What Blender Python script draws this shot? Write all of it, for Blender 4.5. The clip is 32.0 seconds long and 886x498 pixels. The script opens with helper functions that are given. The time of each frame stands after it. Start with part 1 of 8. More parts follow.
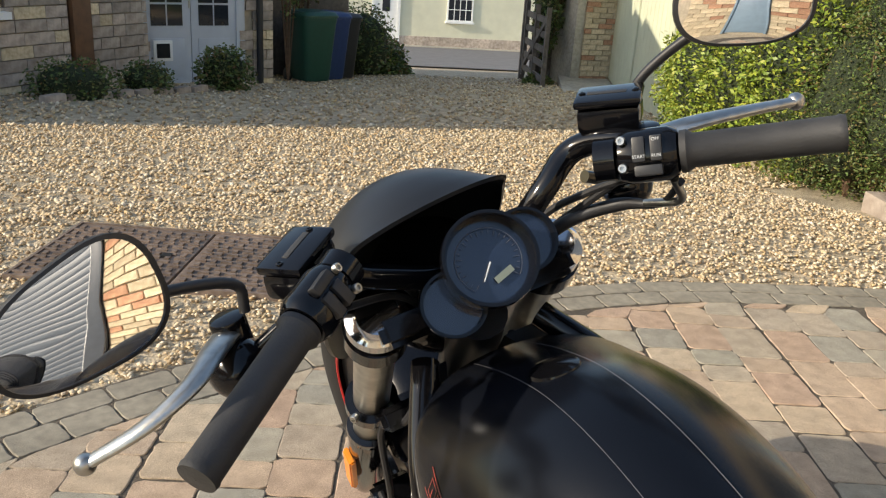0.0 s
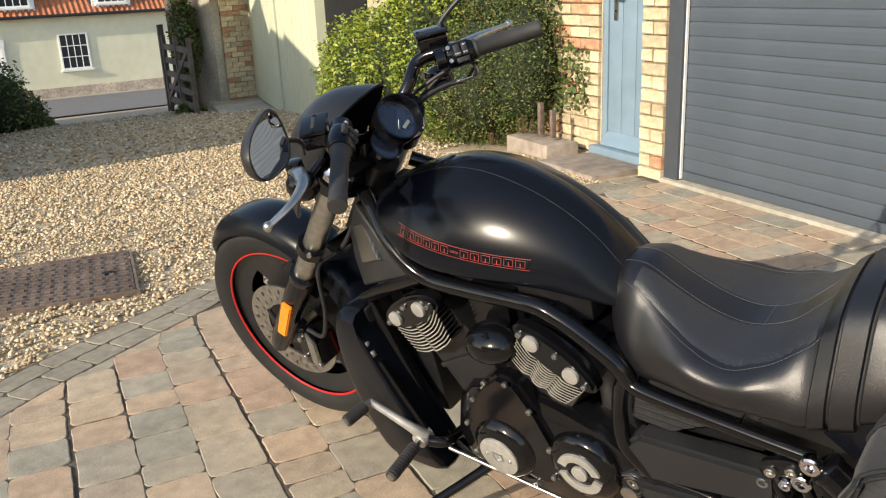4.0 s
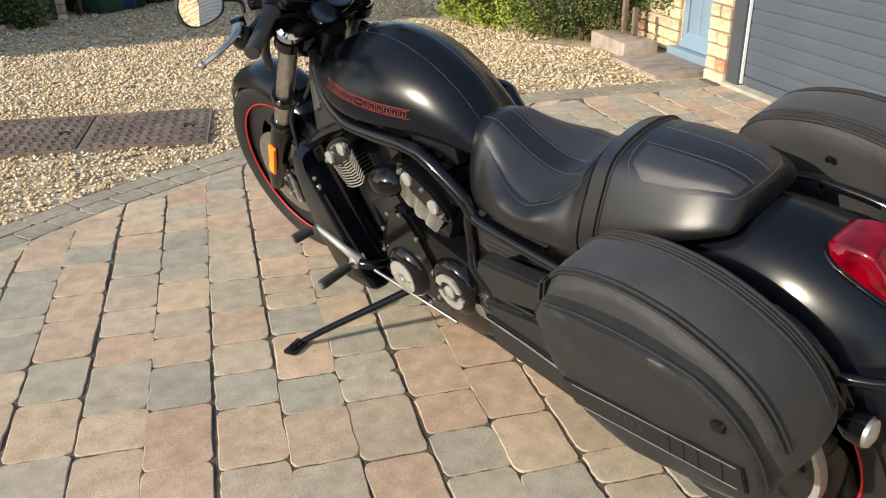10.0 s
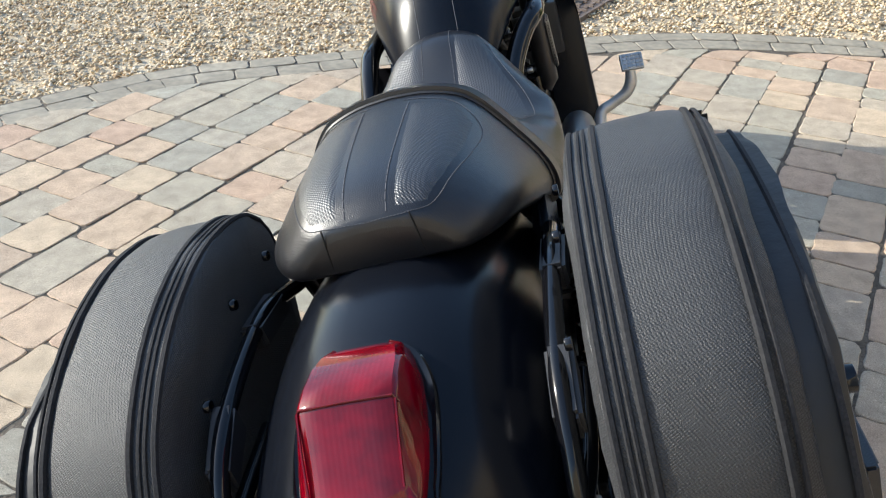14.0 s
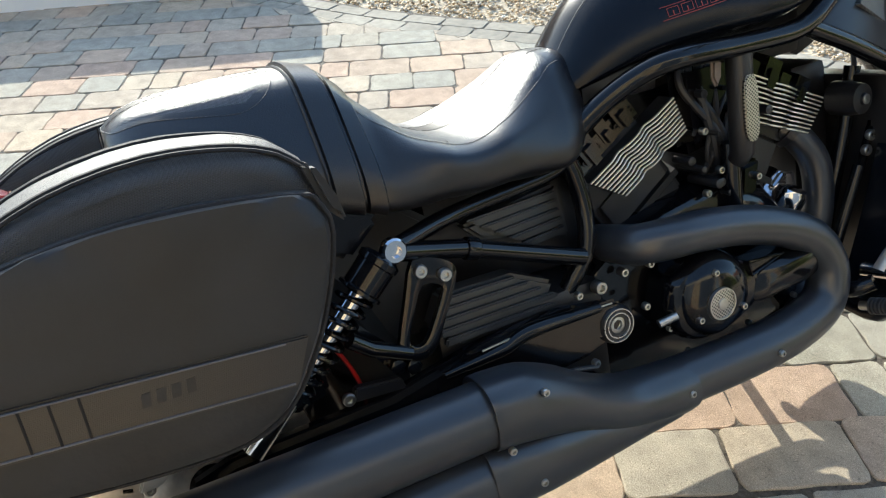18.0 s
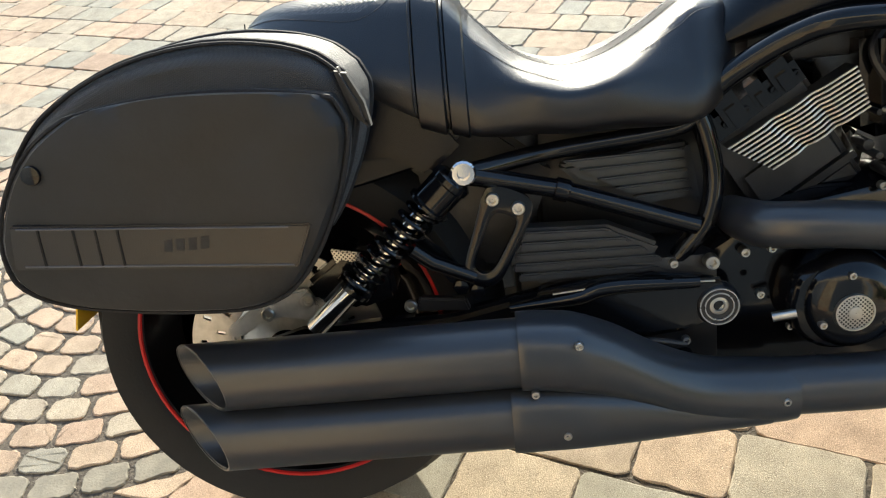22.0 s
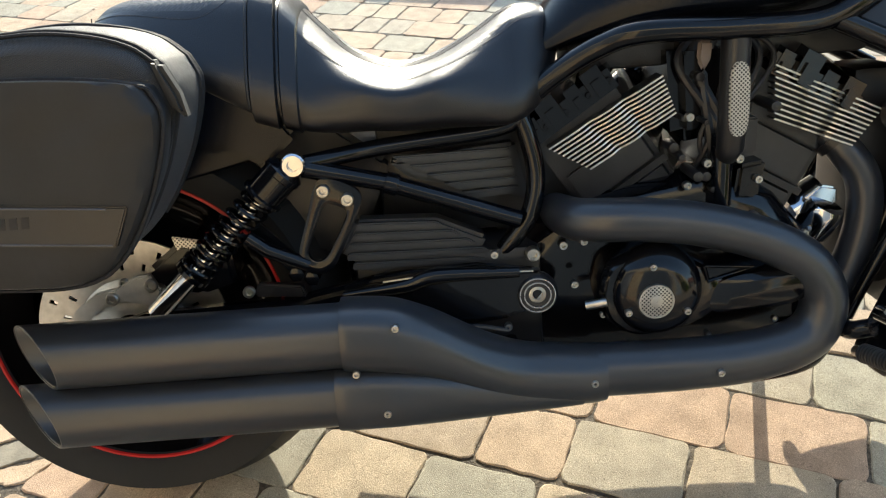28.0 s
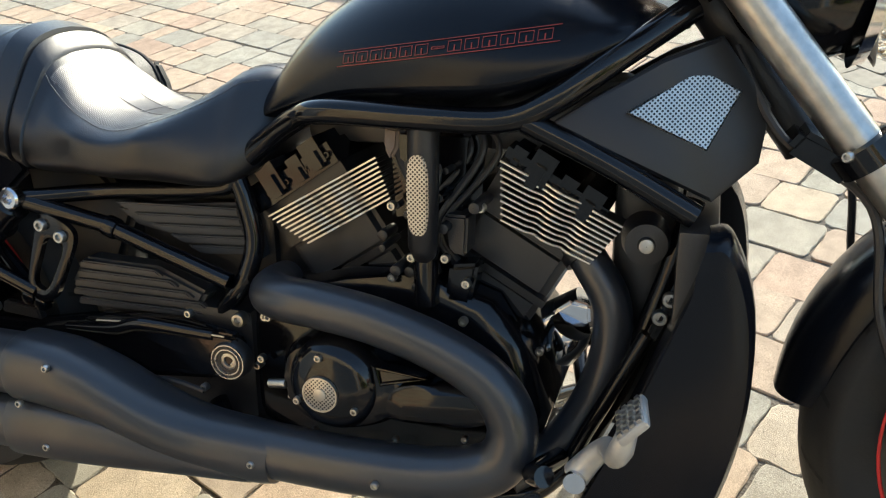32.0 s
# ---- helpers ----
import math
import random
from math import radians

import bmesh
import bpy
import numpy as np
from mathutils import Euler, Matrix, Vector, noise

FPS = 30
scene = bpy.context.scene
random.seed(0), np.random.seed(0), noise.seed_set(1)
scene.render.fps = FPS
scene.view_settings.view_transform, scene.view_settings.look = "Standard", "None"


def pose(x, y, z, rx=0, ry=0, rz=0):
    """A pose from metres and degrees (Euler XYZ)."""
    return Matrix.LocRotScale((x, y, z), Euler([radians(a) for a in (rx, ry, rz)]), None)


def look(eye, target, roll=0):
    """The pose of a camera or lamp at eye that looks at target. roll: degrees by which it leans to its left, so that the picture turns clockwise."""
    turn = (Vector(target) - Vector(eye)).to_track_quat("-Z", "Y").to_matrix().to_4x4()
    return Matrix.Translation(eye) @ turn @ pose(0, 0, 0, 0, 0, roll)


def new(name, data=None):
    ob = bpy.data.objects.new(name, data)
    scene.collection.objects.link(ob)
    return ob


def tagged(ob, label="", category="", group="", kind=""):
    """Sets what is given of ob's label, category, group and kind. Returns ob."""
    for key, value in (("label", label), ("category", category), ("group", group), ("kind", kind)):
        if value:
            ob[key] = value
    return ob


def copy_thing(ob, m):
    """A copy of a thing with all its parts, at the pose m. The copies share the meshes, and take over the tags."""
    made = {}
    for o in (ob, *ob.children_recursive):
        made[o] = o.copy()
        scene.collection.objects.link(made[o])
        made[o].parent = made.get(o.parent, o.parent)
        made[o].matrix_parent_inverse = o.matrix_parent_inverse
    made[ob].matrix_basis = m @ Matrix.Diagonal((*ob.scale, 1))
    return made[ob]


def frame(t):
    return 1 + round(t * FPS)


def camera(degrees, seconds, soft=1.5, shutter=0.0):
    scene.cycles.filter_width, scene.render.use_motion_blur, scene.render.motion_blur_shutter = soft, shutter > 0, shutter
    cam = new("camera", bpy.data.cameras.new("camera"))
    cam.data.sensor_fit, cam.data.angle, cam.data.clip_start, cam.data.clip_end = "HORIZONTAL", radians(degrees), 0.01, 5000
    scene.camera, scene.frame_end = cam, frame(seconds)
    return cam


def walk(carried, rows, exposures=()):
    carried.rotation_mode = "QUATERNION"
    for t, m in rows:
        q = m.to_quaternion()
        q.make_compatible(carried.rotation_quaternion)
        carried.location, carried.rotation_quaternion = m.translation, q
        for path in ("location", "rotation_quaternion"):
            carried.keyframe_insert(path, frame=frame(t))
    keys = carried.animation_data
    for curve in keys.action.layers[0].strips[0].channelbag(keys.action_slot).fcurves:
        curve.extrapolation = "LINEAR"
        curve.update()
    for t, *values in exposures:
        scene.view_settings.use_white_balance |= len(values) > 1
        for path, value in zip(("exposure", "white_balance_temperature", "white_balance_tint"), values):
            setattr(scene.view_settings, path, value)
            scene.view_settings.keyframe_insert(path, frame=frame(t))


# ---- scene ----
cam = camera(55.7, 32.0, soft=1.2)
PATH = [
    (0, (-0.669, 0.476, 1.227), (0.131, 2.182, 0.555), 3.8),
    (0.5, (-0.745, 0.395, 1.23), (0.139, 2.088, 0.637), 2.8),
    (1, (-0.841, 0.324, 1.235), (0.127, 1.988, 0.69), 1.6),
    (1.5, (-0.976, 0.274, 1.248), (0.081, 1.887, 0.718), -0.2),
    (2, (-1.051, 0.226, 1.231), (0.093, 1.775, 0.692), -1.3),
    (2.5, (-1.099, 0.105, 1.205), (0.122, 1.585, 0.64), -2.3),
    (3, (-1.194, 0.069, 1.212), (0.103, 1.474, 0.623), -2.9),
    (3.5, (-1.37, 0.074, 1.199), (0.0, 1.399, 0.592), -2.9),
    (4, (-1.494, 0.005, 1.2), (-0.065, 1.263, 0.587), -2.6),
    (4.5, (-1.614, -0.171, 1.19), (-0.138, 1.034, 0.582), -2.5),
    (6.5, (-1.991, -0.347, 1.224), (-0.39, 0.697, 0.635), -3.8),
    (7, (-2.039, -0.455, 1.21), (-0.437, 0.586, 0.618), -3.2),
    (7.5, (-2.054, -0.54, 1.201), (-0.477, 0.522, 0.581), -2.9),
    (8, (-2.023, -0.562, 1.196), (-0.481, 0.529, 0.536), -2.2),
    (8.5, (-1.878, -0.536, 1.175), (-0.396, 0.608, 0.471), -1.5),
    (9, (-1.721, -0.492, 1.181), (-0.344, 0.744, 0.421), -1.5),
    (9.5, (-1.58, -0.554, 1.174), (-0.313, 0.774, 0.379), -0.8),
    (10, (-1.399, -0.63, 1.202), (-0.268, 0.797, 0.375), -0.7),
    (10.5, (-1.224, -0.585, 1.172), (-0.225, 0.919, 0.31), -0.5),
    (11, (-1.08, -0.542, 1.168), (-0.204, 1.016, 0.27), 0.0),
    (11.5, (-0.909, -0.578, 1.155), (-0.136, 1.015, 0.225), 1.1),
    (12, (-0.725, -0.659, 1.166), (-0.072, 0.968, 0.202), 1.8),
    (12.5, (-0.586, -0.643, 1.15), (-0.087, 1.019, 0.155), 1.7),
    (13, (-0.431, -0.58, 1.149), (-0.113, 1.113, 0.134), 1.4),
    (13.5, (-0.249, -0.595, 1.145), (-0.152, 1.114, 0.111), 0.7),
    (14, (-0.097, -0.643, 1.143), (-0.246, 1.048, 0.087), -0.1),
    (14.5, (-0.008, -0.63, 1.111), (-0.413, 1.004, 0.032), -1.3),
    (15, (0.115, -0.576, 1.113), (-0.514, 0.978, 0.024), -2.3),
    (15.5, (0.235, -0.547, 1.126), (-0.585, 0.923, 0.047), -3.2),
    (17.5, (0.685, -0.124, 1.187), (-0.725, 0.802, 0.113), -3.3),
    (18, (0.835, -0.001, 1.19), (-0.675, 0.703, 0.084), -3.1),
    (18.5, (0.885, 0.084, 1.173), (-0.686, 0.566, 0.033), -3.4),
    (19, (0.861, 0.199, 1.141), (-0.746, 0.458, -0.021), -4.4),
    (19.5, (0.863, 0.259, 1.133), (-0.745, 0.343, -0.053), -5.5),
    (20, (0.92, 0.318, 1.141), (-0.685, 0.284, -0.052), -6.6),
    (20.5, (0.942, 0.344, 1.149), (-0.666, 0.243, -0.036), -7.5),
    (21, (0.942, 0.35, 1.15), (-0.674, 0.219, -0.022), -8.0),
    (21.5, (0.944, 0.352, 1.15), (-0.679, 0.212, -0.011), -8.1),
    (22, (0.951, 0.355, 1.152), (-0.681, 0.217, 0.004), -7.9),
    (22.5, (0.953, 0.349, 1.149), (-0.67, 0.219, -0.012), -7.3),
    (23, (0.955, 0.351, 1.151), (-0.661, 0.24, -0.023), -6.9),
    (23.5, (0.952, 0.354, 1.148), (-0.661, 0.256, -0.03), -6.8),
    (24, (0.952, 0.351, 1.149), (-0.657, 0.264, -0.036), -6.5),
    (24.5, (0.947, 0.352, 1.15), (-0.656, 0.274, -0.044), -6.0),
    (26.5, (0.965, 0.362, 1.152), (-0.644, 0.329, -0.035), -4.7),
    (27, (0.999, 0.403, 1.154), (-0.621, 0.38, -0.019), -4.5),
    (27.5, (1.035, 0.45, 1.158), (-0.6, 0.445, 0.006), -4.4),
    (28, (1.027, 0.511, 1.155), (-0.616, 0.511, 0.014), -4.3),
    (28.5, (0.973, 0.605, 1.148), (-0.67, 0.596, 0.008), -4.1),
    (29, (0.922, 0.689, 1.14), (-0.717, 0.648, -0.005), -4.2),
    (29.5, (0.918, 0.801, 1.136), (-0.72, 0.712, -0.007), -4.5),
    (30, (0.947, 0.948, 1.15), (-0.692, 0.78, 0.017), -5.1),
    (30.5, (0.957, 1.048, 1.154), (-0.677, 0.778, 0.033), -5.7),
    (31, (0.88, 1.124, 1.134), (-0.743, 0.739, 0.03), -6.0),
    (31.5, (0.82, 1.176, 1.15), (-0.764, 0.67, 0.038), -6.4),
    (32, (0.826, 1.283, 1.155), (-0.741, 0.694, 0.062), -6.4),
]
EXPOSURE = [(0.0, 0.38, 7000, 9), (9.0, 0.40, 7000, 9), (11.0, 0.65, 6500, 8), (13.0, 0.85, 6200, 7), (15.0, 1.05, 5900, 5), (17.5, 1.2, 5900, 3), (20.0, 1.2, 6300, 3), (24.0, 1.3, 6500, 3), (32.0, 1.25, 6500, 3)]
walk(cam, [(t, look(eye, target, roll)) for t, eye, target, roll in PATH], EXPOSURE)

# ---- world and light ----
SUN_DIR = Vector((0.996, -0.09, -0.415)).normalized()
world = bpy.data.worlds.new("sky")
scene.world = world
world.use_nodes = True
_n, _l = world.node_tree.nodes, world.node_tree.links
_sky = _n.new("ShaderNodeTexSky")
_sky.sky_type = "NISHITA"
_sky.sun_disc = False
_sky.sun_elevation = math.asin(-SUN_DIR.z)
_sky.sun_rotation = math.atan2(-SUN_DIR.x, -SUN_DIR.y)
_l.new(_sky.outputs[0], _n["Background"].inputs[0])
_n["Background"].inputs[1].default_value = 0.20
sun = new("sun", bpy.data.lights.new("sun", "SUN"))
sun.data.energy = 4.2
sun.data.angle = radians(0.5)
sun.data.color = (1.0, 0.905, 0.77)
sun.matrix_world = look((0, 0, 20), Vector((0, 0, 20)) + SUN_DIR)

# ---- materials ----
def mat(name, base, rough=0.6, metal=0.0, vary=0.15, scale=20.0, bump=0.1, bump_scale=80.0, spec=0.5, coat=0.0,
        second=None, rand=0.0, stains=0.0, trans=0.0, bump_dist=0.002):
    """A surface with grain, blotches, uneven gloss and fine relief, at real size."""
    m = bpy.data.materials.new(name)
    m.use_nodes = True
    nd, ln = m.node_tree.nodes, m.node_tree.links
    b = nd["Principled BSDF"]
    b.inputs["Metallic"].default_value = metal
    b.inputs["Specular IOR Level"].default_value = spec
    b.inputs["Coat Weight"].default_value = coat
    b.inputs["Coat Roughness"].default_value = 0.08
    b.inputs["Transmission Weight"].default_value = trans
    co = nd.new("ShaderNodeTexCoord")
    n1 = nd.new("ShaderNodeTexNoise")
    n1.inputs["Scale"].default_value = scale
    n1.inputs["Detail"].default_value = 5
    ln.new(co.outputs["Object"], n1.inputs["Vector"])
    r = nd.new("ShaderNodeValToRGB")
    e = r.color_ramp.elements
    e[0].position, e[1].position = 0.3, 0.7
    lo = [c * (1 - vary) for c in base]
    hi = [min(1, c * (1 + vary)) for c in base]
    if second:
        hi = second
    e[0].color, e[1].color = (*lo, 1), (*hi, 1)
    ln.new(n1.outputs["Fac"], r.inputs[0])
    out = r.outputs[0]
    if stains:
        n3 = nd.new("ShaderNodeTexNoise")
        n3.inputs["Scale"].default_value = scale / 9
        n3.inputs["Detail"].default_value = 7
        ln.new(co.outputs["Object"], n3.inputs["Vector"])
        mr = nd.new("ShaderNodeMapRange")
        mr.inputs[1].default_value, mr.inputs[2].default_value = 0.35, 0.7
        mr.inputs[3].default_value, mr.inputs[4].default_value = 1 - stains, 1 + stains * 0.6
        ln.new(n3.outputs["Fac"], mr.inputs[0])
        mx = nd.new("ShaderNodeMix")
        mx.data_type, mx.blend_type = "RGBA", "MULTIPLY"
        mx.inputs[0].default_value = 1
        ln.new(out, mx.inputs[6])
        ln.new(mr.outputs[0], mx.inputs[7])
        out = mx.outputs[2]
    if rand:
        oi = nd.new("ShaderNodeObjectInfo")
        hs = nd.new("ShaderNodeHueSaturation")
        m2 = nd.new("ShaderNodeMapRange")
        m2.inputs[3].default_value, m2.inputs[4].default_value = 1 - rand, 1 + rand
        ln.new(oi.outputs["Random"], m2.inputs[0])
        ln.new(m2.outputs[0], hs.inputs["Value"])
        ln.new(out, hs.inputs["Color"])
        out = hs.outputs[0]
    ln.new(out, b.inputs["Base Color"])
    mr2 = nd.new("ShaderNodeMapRange")
    mr2.inputs[3].default_value, mr2.inputs[4].default_value = max(0.02, rough * 0.85), min(1, rough * 1.15)
    ln.new(n1.outputs["Fac"], mr2.inputs[0])
    ln.new(mr2.outputs[0], b.inputs["Roughness"])
    if bump:
        n2 = nd.new("ShaderNodeTexNoise")
        n2.inputs["Scale"].default_value = bump_scale
        n2.inputs["Detail"].default_value = 4
        ln.new(co.outputs["Object"], n2.inputs["Vector"])
        bp = nd.new("ShaderNodeBump")
        bp.inputs["Strength"].default_value = bump
        bp.inputs["Distance"].default_value = bump_dist
        ln.new(n2.outputs["Fac"], bp.inputs["Height"])
        ln.new(bp.outputs[0], b.inputs["Normal"])
    return m


M_GRAVEL_BED = mat("gravel_bed", (0.42, 0.33, 0.21), 0.9, second=(0.62, 0.52, 0.37), scale=70, bump=1.0, bump_scale=55, bump_dist=0.012, stains=0.25)
M_ASPHALT = mat("asphalt", (0.16, 0.155, 0.15), 0.85, scale=30, bump=0.4, bump_scale=120, stains=0.15)
M_CREAM = mat("cream_render", (0.70, 0.68, 0.52), 0.85, scale=3, vary=0.05, bump=0.3, bump_scale=60, stains=0.08)
M_WHITE = mat("white_paint", (0.80, 0.80, 0.78), 0.5, scale=8, vary=0.04, bump=0.05)
M_GLASS_DARK = mat("window_glass", (0.02, 0.024, 0.03), 0.05, vary=0.1, bump=0, spec=0.8)
M_BLUE_DOOR = mat("grey_blue_paint", (0.20, 0.29, 0.37), 0.45, scale=6, vary=0.08, bump=0.08, stains=0.1)
M_SHUTTER = mat("anthracite_shutter", (0.075, 0.092, 0.115), 0.42, scale=5, vary=0.06, bump=0.03, stains=0.08)
M_GREY_FRAME = mat("grey_frame", (0.06, 0.07, 0.085), 0.4, vary=0.08, bump=0.02)
M_BRICK = mat("yellow_brick", (0.58, 0.45, 0.28), 0.9, second=(0.72, 0.61, 0.42), scale=25, bump=0.6, bump_scale=90, bump_dist=0.005, stains=0.25, rand=0.22)
M_BRICK_RED = mat("red_brick", (0.45, 0.21, 0.12), 0.9, second=(0.60, 0.36, 0.22), scale=25, bump=0.6, bump_scale=90, bump_dist=0.005, stains=0.25, rand=0.2)
M_MORTAR = mat("mortar", (0.52, 0.44, 0.32), 0.95, scale=15, vary=0.15, bump=0.5, bump_scale=70, stains=0.2)
M_STONE = mat("wall_stone", (0.34, 0.275, 0.225), 0.95, second=(0.50, 0.42, 0.35), scale=12, bump=0.6, bump_scale=50, bump_dist=0.006, stains=0.3, rand=0.25)
M_CONC = mat("concrete", (0.42, 0.38, 0.30), 0.9, second=(0.52, 0.48, 0.40), scale=18, bump=0.4, bump_scale=120, stains=0.25)
M_WOOD_OLD = mat("weathered_wood", (0.12, 0.10, 0.085), 0.85, scale=15, vary=0.3, bump=0.4, stains=0.3)
M_WOOD_BROWN = mat("brown_wood", (0.16, 0.075, 0.035), 0.6, scale=12, vary=0.2, bump=0.2, stains=0.2)
M_SAGE = mat("pale_green_paint", (0.60, 0.62, 0.45), 0.6, scale=5, vary=0.05, bump=0.1, stains=0.08)
M_TILE = mat("clay_tile", (0.42, 0.13, 0.06), 0.85, second=(0.55, 0.22, 0.11), scale=9, bump=0.4, stains=0.3)
M_BIN_G = mat("green_plastic", (0.012, 0.062, 0.042), 0.45, vary=0.1, bump=0.05)
M_BIN_B = mat("blue_plastic", (0.012, 0.036, 0.13), 0.45, vary=0.1, bump=0.05)
M_BIN_K = mat("black_plastic", (0.02, 0.02, 0.022), 0.45, vary=0.1, bump=0.05)
M_RUST = mat("rusty_iron", (0.17, 0.12, 0.09), 0.7, second=(0.27, 0.21, 0.17), scale=30, bump=0.4, metal=0.2, stains=0.3)

# ---- mesh helpers ----
def link(name, bm, material, parent=None, label="", smooth=True, bevel=0.0):
    me = bpy.data.meshes.new(name)
    if bevel:
        es = [e for e in bm.edges if len(e.link_faces) == 2 and e.calc_face_angle(0) > 0.6]
        bmesh.ops.bevel(bm, geom=es, offset=bevel, segments=2, profile=0.6, affect="EDGES", clamp_overlap=True)
    bmesh.ops.recalc_face_normals(bm, faces=bm.faces)
    bm.to_mesh(me)
    bm.free()
    if smooth:
        me.shade_smooth()
        me.set_sharp_from_angle(angle=radians(38))
    me.materials.append(material)
    ob = new(name, me)
    if parent is not None:
        ob.parent = parent
    if label:
        ob["label"] = label
    return ob


def part(name, bm, material, parent, label="", smooth=True, bevel=0.0):
    return link(name, bm, material, parent, label, smooth, bevel)


def box(bm, lo, hi, m=None):
    """An upright box from its low to its high corner."""
    lo, hi = Vector(lo), Vector(hi)
    mm = Matrix.Translation((lo + hi) / 2) @ Matrix.Diagonal((*(hi - lo), 1))
    return bmesh.ops.create_cube(bm, size=1, matrix=(m @ mm) if m else mm)["verts"]


def boxed(lo, hi, m=None):
    bm = bmesh.new()
    box(bm, lo, hi, m)
    return bm


def thing(name, label, category, group="", kind="", m=None):
    ob = tagged(new(name), label, category, group, kind)
    if m is not None:
        ob.matrix_world = m
    return ob


def gz(x, y):
    """The height of the ground: level round the parked bike, falling gently to the road."""
    s = 0.3 * x + 0.954 * y
    return -0.082 * max(0.0, s - 4.2)

# ---- ground ----
def build_ground():
    xs = sorted({*[i * 0.5 for i in range(-20, 21)], *[i * 5.0 for i in range(-16, 17)], -300, 300})
    ys = sorted({*[i * 0.5 for i in range(-12, 33)], *[i * 5.0 for i in range(-16, 17)], -300, 300})
    vs = [(x, y, -0.022 + max(gz(x, y), -3.2)) for y in ys for x in xs]
    w = len(xs)
    fs = [(j * w + i, j * w + i + 1, (j + 1) * w + i + 1, (j + 1) * w + i) for j in range(len(ys) - 1) for i in range(w - 1)]
    me = bpy.data.meshes.new("ground")
    me.from_pydata(vs, [], fs)
    me.materials.append(M_GRAVEL_BED)
    tagged(new("ground", me), "golden pea gravel driveway sloping to the road", "ground", kind="structure")


build_ground()

# ---- motorcycle, in its own frame: x to its right, y ahead, z up, origin under the rear wheel ----
LEAN = 17.0
BIKE = pose(0, 0, 0, 0, -LEAN, 0)

M_PAINT = mat("satin_black_paint", (0.004, 0.005, 0.008), 0.23, scale=4, vary=0.1, bump=0.02, bump_scale=300, spec=0.24)
M_GLOSS = mat("gloss_black", (0.004, 0.004, 0.005), 0.11, scale=12, vary=0.2, bump=0.05, bump_scale=60, spec=0.42)
M_ENGINE = mat("wrinkle_black", (0.012, 0.012, 0.0135), 0.36, scale=30, spec=0.6, vary=0.25, bump=0.35, bump_scale=450, bump_dist=0.001)
M_SATIN = mat("satin_black_moulding", (0.014, 0.015, 0.017), 0.40, scale=8, vary=0.15, bump=0.04, bump_scale=400, spec=0.5)
M_PLASTIC = mat("grained_black_plastic", (0.027, 0.028, 0.030), 0.40, scale=25, spec=0.6, vary=0.2, bump=0.2, bump_scale=500, bump_dist=0.001)
M_EXHAUST = mat("matt_black_exhaust", (0.022, 0.025, 0.031), 0.33, scale=9, spec=0.8, vary=0.15, bump=0.08, bump_scale=500, bump_dist=0.001)
M_LEATHER = mat("black_leather", (0.007, 0.007, 0.0085), 0.33, scale=160, vary=0.12, bump=0.3, bump_scale=650, bump_dist=0.0008, spec=0.62)
M_CLOTH = mat("black_nylon_cloth", (0.0265, 0.0275, 0.0295), 0.52, scale=14, vary=0.25, bump=0.7, bump_scale=900, bump_dist=0.0012, stains=0.2, spec=0.6)
M_CLOTH2 = mat("smooth_nylon", (0.019, 0.0195, 0.0205), 0.55, scale=14, vary=0.2, bump=0.3, bump_scale=60, bump_dist=0.004, stains=0.2, spec=0.4)


def weave(m, scale, depth, lo):
    """Adds a fine basket weave to a surface: small regular bumps, darker between the threads."""
    nd, ln = m.node_tree.nodes, m.node_tree.links
    b = nd["Principled BSDF"]
    co = nd.new("ShaderNodeTexCoord")
    mp = nd.new("ShaderNodeMapping")
    mp.inputs["Rotation"].default_value = (radians(38), radians(30), radians(41))
    ln.new(co.outputs["Object"], mp.inputs[0])
    vo = nd.new("ShaderNodeTexVoronoi")
    vo.inputs["Scale"].default_value = scale
    vo.inputs["Randomness"].default_value = 0.12
    ln.new(mp.outputs[0], vo.inputs["Vector"])
    mr = nd.new("ShaderNodeMapRange")
    mr.inputs[1].default_value, mr.inputs[2].default_value = 0.15, 0.75
    mr.inputs[3].default_value, mr.inputs[4].default_value = 1.35, lo
    ln.new(vo.outputs["Distance"], mr.inputs[0])
    mx = nd.new("ShaderNodeMix")
    mx.data_type, mx.blend_type = "RGBA", "MULTIPLY"
    mx.inputs[0].default_value = 1
    ln.new(b.inputs["Base Color"].links[0].from_socket, mx.inputs[6])
    ln.new(mr.outputs[0], mx.inputs[7])
    ln.new(mx.outputs[2], b.inputs["Base Color"])
    bp = nd.new("ShaderNodeBump")
    bp.invert = True
    bp.inputs["Strength"].default_value = 0.8
    bp.inputs["Distance"].default_value = depth
    ln.new(vo.outputs["Distance"], bp.inputs["Height"])
    ln.new(b.inputs["Normal"].links[0].from_socket, bp.inputs["Normal"])
    ln.new(bp.outputs[0], b.inputs["Normal"])


def lens_ribs(m):
    """Fine moulded ribs down a lamp lens."""
    nd, ln = m.node_tree.nodes, m.node_tree.links
    co, wv, bp = nd.new("ShaderNodeTexCoord"), nd.new("ShaderNodeTexWave"), nd.new("ShaderNodeBump")
    wv.inputs["Scale"].default_value = 70
    ln.new(co.outputs["Object"], wv.inputs["Vector"])
    bp.inputs["Strength"].default_value = 0.10
    bp.inputs["Distance"].default_value = 0.0003
    ln.new(wv.outputs["Fac"], bp.inputs["Height"])
    ln.new(bp.outputs[0], nd["Principled BSDF"].inputs["Normal"])


